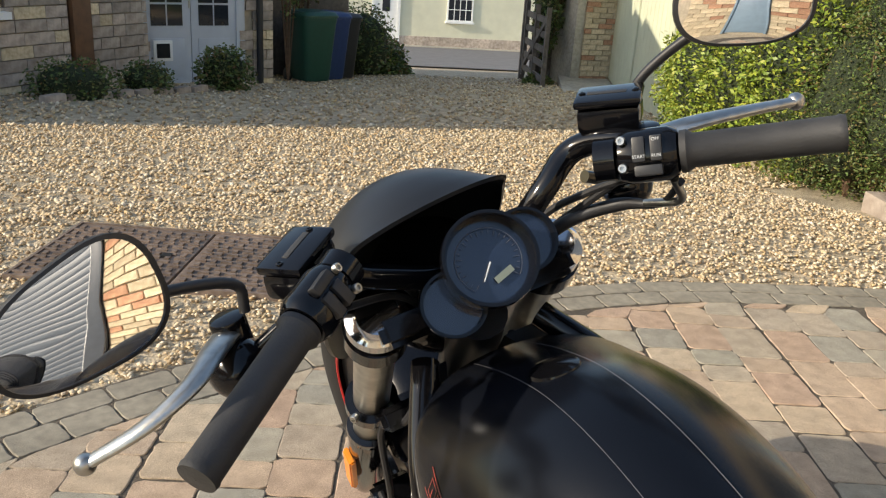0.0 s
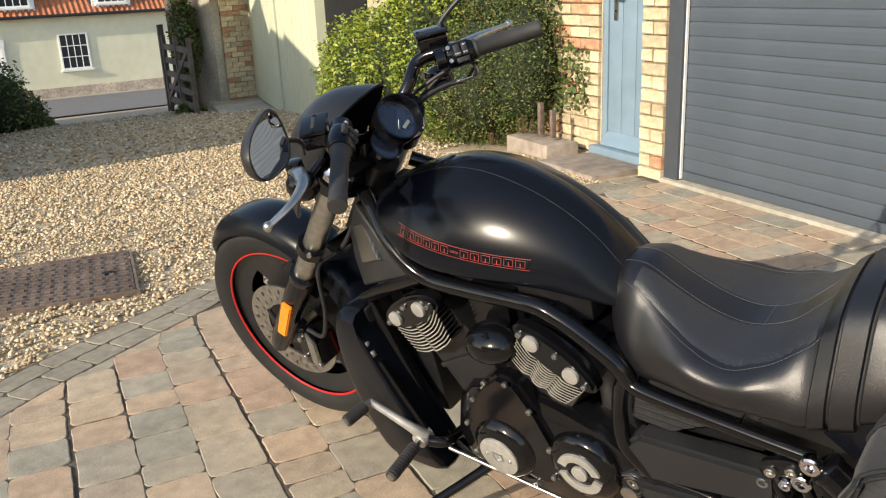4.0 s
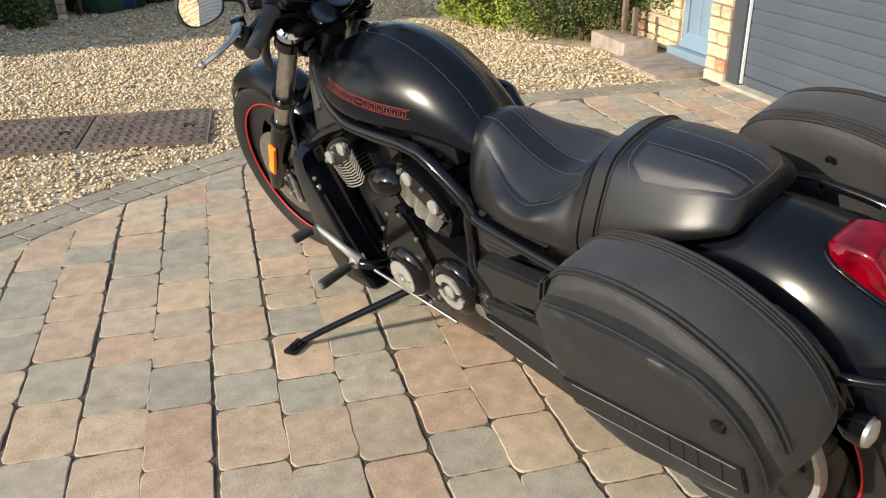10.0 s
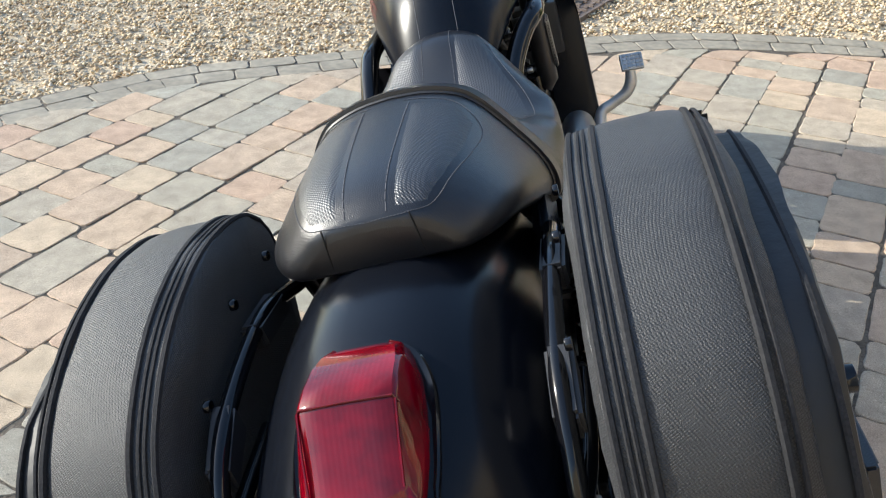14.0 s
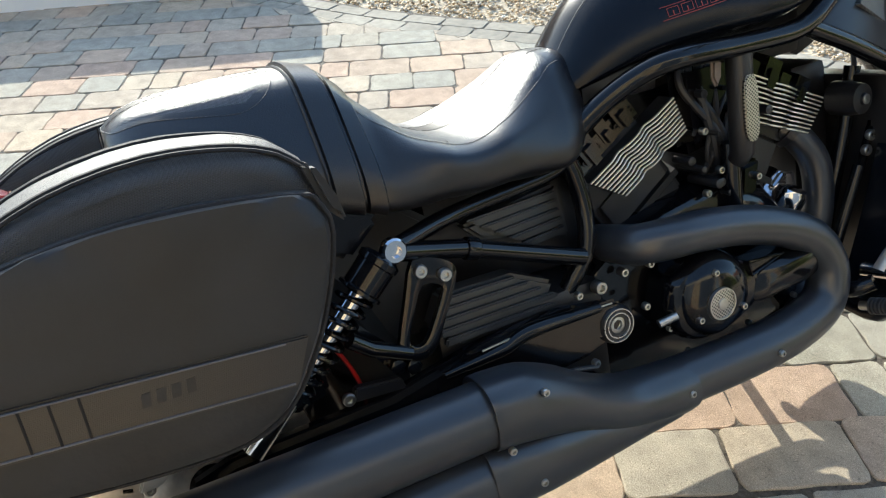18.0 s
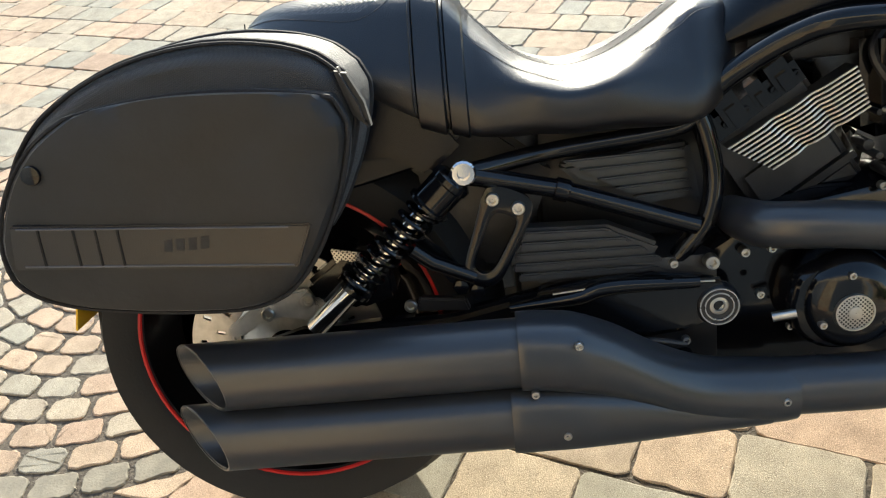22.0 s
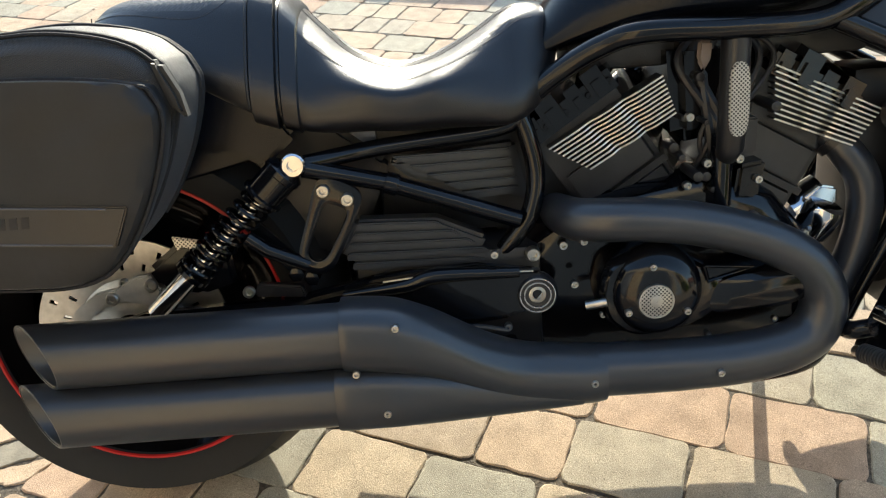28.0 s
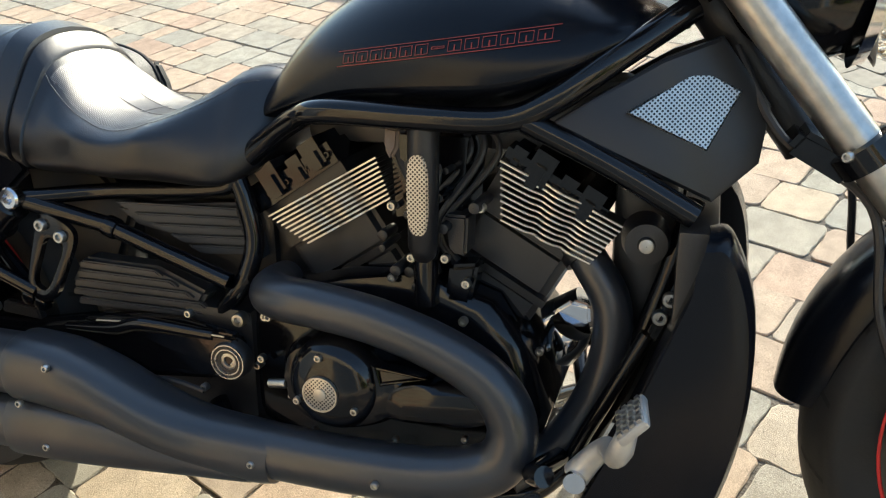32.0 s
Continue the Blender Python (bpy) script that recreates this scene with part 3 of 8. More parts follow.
def tank():
    bm = bmesh.new()
    skin(bm, [sring(y, hw, zb, zt, TANK_MID, TANK_E, 72) for y, hw, zb, zt in TANK])
    t = part("tank", bm, M_PAINT, bike, "satin black teardrop tank")
    for s in (-1, 1):
        bm = bmesh.new()
        n = 13
        for k in range(n):
            y = (0.822 + (1.100 - 0.822) * (k + 0.5) / n)
            z = 0.781 + 0.036 * (y - 0.822) / 0.278
            w, h, tt = 0.0086, 0.0062 if k not in (6,) else 0.0015, 0.0008
            for lo, hi in (((-w, -h), (w, -h + tt)), ((-w, h - tt), (w, h)), ((-w, -h), (-w + tt, h)), ((w - tt, -h), (w, h)), ((-tt, -h), (tt, h * 0.2))):
                q = []
                for u, v in ((lo[0], lo[1]), (hi[0], lo[1]), (hi[0], hi[1]), (lo[0], hi[1])):
                    yy, zz = y + u, z + v + u * 0.13
                    q.append(bm.verts.new((s * (tank_x(yy, zz) + 0.0012), yy, zz)))
                bm.faces.new(q)
        for dz in (-0.0092, 0.0092):
            prev = None
            for k in range(41):
                y = 0.815 + (1.107 - 0.815) * k / 40
                z = 0.781 + 0.036 * (y - 0.822) / 0.278 + dz
                cur = [bm.verts.new((s * (tank_x(y, z + e) + 0.0012), y, z + e)) for e in (-0.0005, 0.0005)]
                if prev:
                    bm.faces.new((prev[0], cur[0], cur[1], prev[1]))
                prev = cur
        part("tank_decal", bm, M_DECAL, t, "red outlined lettering strip drawn as plain bars", smooth=False)
    for x0 in (-0.032, 0.032):
        bm = bmesh.new()
        prev = None
        for y, hw, zb, zt in TANK[6:44]:
            zz = zb + (zt - zb) * (TANK_MID + (1 - TANK_MID) * max(0.0, 1 - (abs(x0) / max(hw, 0.04)) ** (2 / TANK_E)) ** (TANK_E / 2))
            cur = [bm.verts.new((x0 + e, y, zz + 0.0012)) for e in (-0.0004, 0.0004)]
            if prev:
                bm.faces.new((prev[0], cur[0], cur[1], prev[1]))
            prev = cur
        part("pinstripe", bm, M_THREAD, t, smooth=False)
    part("filler_cap", lathed([(0.026, 0), (0.025, 0.004), (0.018, 0.006), (0.0004, 0.0065)], (0.0, 1.075, 0.8965), (0, 0.25, 0.96), 32), M_GLOSS, t)


tank()

# seat
SEAT = dense([(0.702, 0.045, 0.690, 0.744), (0.688, 0.082, 0.650, 0.756), (0.662, 0.114, 0.618, 0.762), (0.63, 0.136, 0.602, 0.757), (0.58, 0.152, 0.597, 0.724), (0.52, 0.165, 0.596, 0.693), (0.46, 0.170, 0.597, 0.683), (0.40, 0.172, 0.602, 0.705),
              (0.355, 0.170, 0.610, 0.748), (0.315, 0.162, 0.622, 0.794), (0.292, 0.158, 0.63, 0.808)], 5)
PILL = dense([(0.294, 0.158, 0.628, 0.808), (0.26, 0.157, 0.642, 0.815), (0.20, 0.152, 0.672, 0.816), (0.14, 0.143, 0.700, 0.814), (0.10, 0.134, 0.716, 0.811), (0.07, 0.123, 0.724, 0.806), (0.05, 0.112, 0.729, 0.799), (0.037, 0.101, 0.732, 0.791), (0.029, 0.090, 0.734, 0.784), (0.025, 0.076, 0.738, 0.774)], 5)
# half sections from the bottom middle round to the top middle: one with sloping flanks, one rounded
SLOPED = [(0.0, 0.0), (0.45, 0.0), (0.86, 0.0), (0.97, 0.05), (1.0, 0.14), (0.985, 0.26), (0.92, 0.40), (0.82, 0.55), (0.71, 0.70), (0.61, 0.82), (0.48, 0.915), (0.25, 0.98), (0.0, 1.0)]
ROUNDED = [(abs(math.cos(a)) ** 0.62, 0.5 + 0.5 * math.copysign(abs(math.sin(a)) ** 0.62, a)) for a in (math.pi * (k / 12 - 0.5) for k in range(13))]


def seat_section(y):
    """The half section of seat and pillion at y: rounded in the bucket, sloping elsewhere."""
    w = min(1.0, max(0.0, (0.62 - y) / 0.10)) * min(1.0, max(0.0, (y - 0.34) / 0.08))
    return crom([Vector((a[0] + (b[0] - a[0]) * w, 0, a[1] + (b[1] - a[1]) * w)) for a, b in zip(SLOPED, ROUNDED)], 3)


def seat_ring(y, hw, zb, zt):
    half = [Vector((max(0.0, p.x) * hw, y, zb + (zt - zb) * p.z)) for p in seat_section(y)]
    return half[:-1] + [Vector((-p.x, p.y, p.z)) for p in reversed(half)][:-1]


def seat_row(rows, y):
    rows = sorted([tuple(r) for r in rows])
    return [float(np.interp(y, [r[0] for r in rows], [r[k] for r in rows])) for k in (1, 2, 3)]


def seat_top(rows, y, x):
    hw, zb, zt = seat_row(rows, y)
    top = [p for p in seat_section(y) if p.z > 0.45][::-1]
    return zb + (zt - zb) * float(np.interp(abs(x) / hw, [p.x for p in top], [p.z for p in top]))


def stitch(parent, rows, pts, name="stitching"):
    bm = bmesh.new()
    line = crom([Vector((x, y, 0)) for x, y in pts], 44)
    for k, (a, b) in enumerate(zip(line, line[1:])):
        if k % 4 == 3:
            continue
        za, zb = seat_top(rows, a.y, a.x) + 0.0006, seat_top(rows, b.y, b.x) + 0.0006
        tube(bm, [(a.x, a.y, za), (b.x, b.y, zb)], 0.00048, 4, smooth=False)
    part(name, bm, M_THREAD, parent)


M_WOVEN = mat("woven_vinyl", (0.016, 0.016, 0.018), 0.40, scale=120, vary=0.15, bump=0.1, bump_scale=400, spec=0.9)
weave(M_WOVEN, 460, 0.0009, 0.45)


def inset_panel(parent, rows, y0, y1, inner, limit, s):
    """A woven panel let into the seat top, following its curve, from the middle band out to limit(y)."""
    bm = bmesh.new()
    prev = None
    for i in range(25):
        y = y0 + (y1 - y0) * i / 24
        hi = max(limit(y), inner + 0.002)
        cur = []
        for k in range(11):
            x = inner + (hi - inner) * k / 10
            e = min(1.0, min(k, 10 - k) / 2.0, min(i, 24 - i) / 2.0)
            cur.append(bm.verts.new((s * x, y, seat_top(rows, y, x) - 0.0004 + 0.0022 * e)))
        if prev:
            for a in range(10):
                bm.faces.new((prev[a], prev[a + 1], cur[a + 1], cur[a]))
        prev = cur
    part("seat_panel", bm, M_WOVEN, parent, "woven black vinyl panel")


def seats():
    st = part("seat", (lambda b: (skin(b, [seat_ring(*r) for r in SEAT]), b)[1])(bmesh.new()), M_LEATHER, bike, "black leather rider's seat with grey stitching")
    pl = part("pillion_seat", (lambda b: (skin(b, [seat_ring(*r) for r in PILL]), b)[1])(bmesh.new()), M_LEATHER, bike, "black leather pillion pad with grey stitching")
    for s in (-1, 1):
        stitch(st, SEAT, [(s * 0.020, 0.69), (s * 0.024, 0.6), (s * 0.026, 0.5), (s * 0.026, 0.40), (s * 0.026, 0.325)])
        stitch(st, SEAT, [(s * 0.062, 0.665), (s * 0.092, 0.60), (s * 0.126, 0.52), (s * 0.138, 0.45), (s * 0.122, 0.38), (s * 0.100, 0.325)])
        stitch(pl, PILL, [(s * 0.027, 0.235), (s * 0.025, 0.14), (s * 0.021, 0.031)])
        stitch(pl, PILL, [(s * 0.02, 0.244), (s * 0.078, 0.235), (s * 0.104, 0.195), (s * 0.098, 0.13), (s * 0.082, 0.075), (s * 0.066, 0.042), (s * 0.04, 0.031), (0.0, 0.028)])
        part("seam", tubed([(s * 0.044, 0.0258, 0.786), (s * 0.046, 0.0248, 0.762), (s * 0.047, 0.0258, 0.742)], 0.0009, seg=6), M_DARK, pl)
    for s in (-1, 1):
        inset_panel(st, SEAT, 0.335, 0.655, 0.028, lambda y: float(np.interp(y, (0.33, 0.38, 0.45, 0.52, 0.60, 0.655), (0.098, 0.118, 0.133, 0.121, 0.088, 0.066))), s)
        inset_panel(pl, PILL, 0.034, 0.232, 0.029, lambda y: float(np.interp(y, (0.034, 0.042, 0.075, 0.13, 0.195, 0.232), (0.045, 0.062, 0.078, 0.094, 0.100, 0.075))), s)
    stitch(st, SEAT, [(-0.13, 0.44), (-0.08, 0.44), (0.0, 0.44), (0.08, 0.44), (0.13, 0.44)])
    for y0, y1, g, nm in ((0.330, 0.303, 0.0045, "seat_seam"), (0.301, 0.262, 0.0075, "grab_strap")):
        bm = bmesh.new()
        rings = []
        for y, e in ((y0, -0.001), (y0 - 0.003, g), (y1 + 0.003, g), (y1, -0.001)):
            hw, zb, zt = seat_row(SEAT if y > 0.293 else PILL, y)
            rings.append(seat_ring(y, hw + e, zb - e, zt + e))
        skin(bm, rings)
        part(nm, bm, M_LEATHER, pl, "black leather grab strap")
    hw, zb, zt = seat_row(PILL, 0.2605)
    ring = seat_ring(0.2605, hw + 0.0005, zb, zt + 0.0005)
    part("piping", tubed([p for p in ring if p.z > zb + 0.01], 0.0026, smooth=False, seg=6), M_BIN_K, pl)


seats()

# rear mudguard, lamp, plate
GUARD = dense([(0.27, 0.128, 0.585, 0.70), (0.18, 0.132, 0.565, 0.718), (0.08, 0.140, 0.545, 0.735), (0.0, 0.147, 0.52, 0.738), (-0.08, 0.149, 0.47, 0.728), (-0.16, 0.146, 0.49, 0.702), (-0.22, 0.135, 0.51, 0.670), (-0.265, 0.112, 0.53, 0.635), (-0.29, 0.075, 0.555, 0.607)], 4)


def guard_top(y, x):
    rows = sorted([tuple(r) for r in GUARD])
    ys = [r[0] for r in rows]
    hw, zb, zt = (float(np.interp(y, ys, [r[k] for r in rows])) for k in (1, 2, 3))
    return zt - 0.11 * (abs(x) / hw) ** 2.6


def rear_guard():
    bm = bmesh.new()
    rings = []
    for y, hw, zb, zt in GUARD:
        ring = []
        for g in (0.0, 0.004):
            row = []
            for k in range(25):
                q = -1 + 2 * k / 24
                a = abs(q)
                if a < 0.72:
                    x, z = hw * (a / 0.72) ** 0.9 * 0.985, zt - 0.11 * ((a / 0.72) ** 0.9) ** 2.6
                else:
                    x, z = hw, (zt - 0.11) + (zb - zt + 0.11) * ((a - 0.72) / 0.28)
                row.append(Vector((math.copysign(max(0, x - g), q), y, z - g)))
            ring += row if g == 0 else row[::-1]
        rings.append(ring)
    skin(bm, rings)
    g = part("rear_mudguard", bm, M_PAINT, bike, "satin black rear mudguard")
    # lamp: a red lens with a sloping top, a ridge across it, slanting flanks and a steep rear face
    def arch(y, foot, crest, zt):
        zb = guard_top(y, foot) - 0.010
        half = [(foot, zb), (foot * 0.995, zb + 0.014), (foot * 0.97, zb + 0.020), (foot + (crest - foot) * 0.85, zb + (zt - zb) * 0.88), (crest, zt - 0.003), (crest * 0.93, zt - 0.0006), (crest * 0.5, zt)]
        return [Vector((x, y, max(z, zb))) for x, z in half] + [Vector((-x, y, max(z, zb))) for x, z in reversed(half)]
    LAMP = [(-0.094, 0.026, 0.020, 0.7295), (-0.097, 0.036, 0.028, 0.7335), (-0.106, 0.0445, 0.035, 0.737), (-0.124, 0.0505, 0.039, 0.7395), (-0.146, 0.0535, 0.0405, 0.740), (-0.164, 0.0545, 0.041, 0.738), (-0.1705, 0.0545, 0.041, 0.733), (-0.190, 0.0535, 0.040, 0.712), (-0.212, 0.050, 0.039, 0.687), (-0.222, 0.046, 0.038, 0.676), (-0.226, 0.038, 0.032, 0.669)]
    bm = bmesh.new()
    skin(bm, [arch(*q) for q in LAMP])
    lamp = part("tail_lamp", bm, M_LENS, g, "deep red tail lamp lens")
    part("lamp_ridge", tubed([(-0.043, -0.169, 0.729), (-0.039, -0.168, 0.7355), (0.0, -0.168, 0.7365), (0.039, -0.168, 0.7355), (0.043, -0.169, 0.729)], 0.0012, smooth=False, seg=6), M_LENS, lamp)
    for s in (-1, 1):
        part("lamp_edge", tubed([(s * 0.0410, -0.169, 0.733), (s * 0.0398, -0.192, 0.711), (s * 0.0385, -0.214, 0.686)], 0.0012, seg=6), M_LENS, lamp)
    bm = bmesh.new()
    rim = [(-0.022, -0.089), (-0.044, -0.098), (-0.0585, -0.128), (-0.0605, -0.170), (-0.0575, -0.205), (-0.047, -0.229), (0.047, -0.229), (0.0575, -0.205), (0.0605, -0.170), (0.0585, -0.128), (0.044, -0.098), (0.022, -0.089)]
    rim = [p.to_2d() for p in crom([Vector((x, y, 0)) for x, y in rim + rim[:1]], 4)[:-1]]
    skin(bm, [[Vector((x * f, -0.16 + (y + 0.16) * f, guard_top(y, abs(x)) + dz)) for x, y in rim] for f, dz in ((1.04, -0.006), (1.03, 0.0015), (1.0, 0.0035), (0.93, 0.0015))])
    part("lamp_surround", bm, M_GLOSS, g)
    # tail rail
    part("tail_rail", tubed([(-0.165, -0.02, 0.60), (-0.16, -0.15, 0.60), (-0.13, -0.25, 0.605), (-0.06, -0.305, 0.61), (0.06, -0.305, 0.61), (0.13, -0.25, 0.605), (0.16, -0.15, 0.60), (0.165, -0.02, 0.60)], 0.009, seg=12), M_GLOSS, bike, "black tubular tail rail")
    # number plate with plain bars
    pm = Matrix.Translation((0.0, -0.272, 0.455)) @ Matrix.Rotation(radians(-14), 4, "X")
    bm = boxed((-0.105, -0.002, -0.085), (0.105, 0.001, 0.085), pm)
    pl = part("number_plate", bm, M_PLATE, bike, "yellow rear number plate with plain dark bars", bevel=0.0)
    for z in (0.035, -0.040):
        for k in range(4 if z > 0 else 3):
            x = -0.075 + 0.042 * k + (0.012 if z < 0 else 0)
            part("plate_bar", boxed((x, -0.0032, z - 0.028), (x + 0.027, -0.002, z + 0.028), pm), M_DARK, pl, smooth=False)
    part("plate_bracket", boxed((-0.04, 0.001, -0.02), (0.04, 0.05, 0.09), pm), M_BIN_K, bike, bevel=0.004)
    for s in (-1, 1):
        sig = part("turn_signal", lathed([(0.0004, 0.03), (0.016, 0.026), (0.024, 0.012), (0.026, -0.012), (0.0004, -0.014)], (s * 0.165, -0.225, 0.53), (0, 1, 0), 24), M_GLOSS, bike, "small bullet turn signal")
        part("signal_lens", lathed([(0.0235, 0), (0.022, 0.006), (0.012, 0.010), (0.0004, 0.011)], (s * 0.165, -0.237, 0.53), (0, -1, 0), 24), M_MESH, sig)
        part("signal_stem", tubed([(s * 0.165, -0.215, 0.53), (s * 0.10, -0.20, 0.54)], 0.008, smooth=False), M_GLOSS, sig)
    # inner guard
    part("inner_guard", slab([(0.30, 0.66), (0.22, 0.70), (0.25, 0.42), (0.38, 0.40), (0.44, 0.55)], -0.10, 0.070, 0.01), M_ENGINE, bike)


rear_guard()

# panniers
BAG = [(0.200, 0.734), (0.170, 0.758), (0.12, 0.774), (0.05, 0.781), (-0.03, 0.772), (-0.10, 0.748), (-0.16, 0.712), (-0.20, 0.665), (-0.222, 0.61), (-0.222, 0.562), (-0.20, 0.535), (-0.15, 0.515), (-0.08, 0.503),
       (0.0, 0.495), (0.06, 0.494), (0.105, 0.505), (0.14, 0.535), (0.17, 0.58), (0.197, 0.64), (0.212, 0.70)]


def bag_ring(x, f, dz=0.0, top=0.0, n=72):
    cy, cz = 0.0, 0.63
    pts = [Vector((x, cy + (y - cy) * f, cz + (z - cz) * f + dz + (top if z > 0.70 else 0))) for y, z in BAG]
    loop = pts + pts[:1]
    line = crom(loop, 6)[:-1]
    step = len(line) / n
    return [line[int(k * step)] for k in range(n)]


def crumple(bm, amount, seed):
    """Slack folds in stitched cloth."""
    for v in bm.verts:
        p = v.co * 9 + Vector((seed * 3.1, 0, 0))
        f = noise.noise(Vector((p.x, p.y * 1.3, p.z * 2.6))) + 0.5 * noise.noise(p * 2.7)
        v.co += Vector((seed * f, 0.5 * noise.noise(p + Vector((7, 1, 3))), 0.7 * noise.noise(p + Vector((1, 9, 5))))) * amount


def pannier(s):
    bm = bmesh.new()
    rings = [bag_ring(s * x, f, dz) for x, f, dz in ((0.182, 0.80, -0.006), (0.184, 0.93, -0.003), (0.190, 0.985, 0.0), (0.197, 1.0, 0.0), (0.212, 1.008, 0), (0.24, 1.014, 0), (0.275, 1.012, 0.0), (0.300, 1.0, -0.001), (0.316, 0.98, -0.004), (0.328, 0.95, -0.008), (0.332, 0.92, -0.012))]
    skin(bm, rings)
    crumple(bm, 0.005, s)
    bag = part("pannier", bm, M_CLOTH, bike, "black woven nylon saddlebag with zips")
    # outer pocket
    def pocket(x, f):
        pts = []
        for v in bag_ring(s * x, f, -0.02):
            u = v.copy()
            lim = 0.731 - 0.75 * (v.y - 0.03) ** 2 - 6.0 * max(0.0, -0.12 - v.y) ** 2
            if u.z > lim:
                u.z = lim
            pts.append(u)
        return pts
    bm = bmesh.new()
    skin(bm, [pocket(0.320, 0.955), pocket(0.335, 0.96), pocket(0.352, 0.945), pocket(0.362, 0.91), pocket(0.366, 0.84), pocket(0.368, 0.7), pocket(0.3685, 0.5), pocket(0.3685, 0.25)])
    crumple(bm, 0.0045, s)
    pk = part("outer_pocket", bm, M_CLOTH2, bag, "smooth nylon outer pocket")
    # piping and zips
    for x, f, r in ((0.194, 0.998, 0.0036), (0.203, 1.006, 0.0022), (0.209, 1.008, 0.0022), (0.218, 1.012, 0.0036), (0.309, 0.993, 0.0036), (0.318, 0.982, 0.0024)):
        line = bag_ring(s * x, f)
        tube_b = bmesh.new()
        tube(tube_b, line[58:] + line[:30], r, 6, 1, smooth=False)
        part("zip" if r < 0.003 else "piping", tube_b, M_ZIP, bag)
    line = pocket(0.353, 0.955)
    part("piping", tubed(line + line[:1], 0.0030, seg=6, smooth=False), M_ZIP, pk)
    # lower band with ribs
    band = [(0.150, 0.580), (-0.188, 0.608), (-0.194, 0.557), (0.128, 0.531)]
    bd = part("lower_band", slab(band, s * 0.362, s * 0.3725, 0.002), M_LEATHER, pk, "smooth vinyl band")
    for y in (-0.155, -0.115, -0.09, -0.065):
        part("rib", slab([(y, 0.590 - y * 0.083), (y - 0.0025, 0.590 - y * 0.083), (y - 0.0025, 0.544 - y * 0.083), (y, 0.544 - y * 0.083)], s * 0.3715, s * 0.3735, 0.0), M_DARK, bd, smooth=False)
    for z in (0.5895, 0.5455):
        part("piping", tubed([(s * 0.3730, 0.125, z - 0.0104), (s * 0.3730, -0.18, z + 0.0149)], 0.0012, seg=6, smooth=False), M_THREAD, bd)
    for k in range(4):
        y = -0.012 + 0.014 * k
        part("emblem_bar", slab([(y - 0.004, 0.577), (y + 0.005, 0.577), (y + 0.003, 0.563), (y - 0.006, 0.563)], s * 0.3718, s * 0.3730, 0.0), M_CLOTH2, bd, smooth=False)
    part("button", disc((s * 0.362, -0.150, 0.662), (s, 0, 0), 0.011, 0.008), M_GLOSS, pk, "round black press stud")
    # front corner flap
    part("corner_flap", slab([(0.190, 0.742), (0.202, 0.738), (0.220, 0.700), (0.226, 0.668), (0.206, 0.688), (0.196, 0.72)], s * 0.312, s * 0.336, 0.006), M_CLOTH2, bag)
    part("zip_pull", slab([(-0.214, 0.60), (-0.222, 0.60), (-0.224, 0.57), (-0.212, 0.57)], s * 0.203, s * 0.211, 0.001), M_STEEL, bag)
    for y, z in ((0.13, 0.72), (0.02, 0.73), (-0.10, 0.70)):
        bolt(bag, (s * 0.172, y, z), (-s, 0, 0), 0.006, 0.006, M_GLOSS)
    # carrier
    cr = part("pannier_bracket", tubed([(s * 0.15, 0.16, 0.66), (s * 0.155, 0.05, 0.69), (s * 0.155, -0.10, 0.675), (s * 0.155, -0.17, 0.62), (s * 0.15, -0.20, 0.55)], 0.009, seg=12), M_GLOSS, bike, "black tubular saddlebag bracket")
    part("bracket_plate", slab([(0.10, 0.69), (0.02, 0.70), (0.02, 0.67), (0.10, 0.66)], s * 0.145, s * 0.17, 0.004), M_BIN_K, cr)
    part("bracket_plate", slab([(-0.08, 0.69), (-0.14, 0.66), (-0.14, 0.63), (-0.08, 0.655)], s * 0.145, s * 0.17, 0.004), M_BIN_K, cr)


mirrored(pannier)
for bag in [o for o in bike.children if o.name.startswith("pannier") and not o.name.startswith("pannier_bracket") and o.data and o.data.vertices[0].co.x < 0]:
    bag.location = (0.0, 0.016, -0.009)

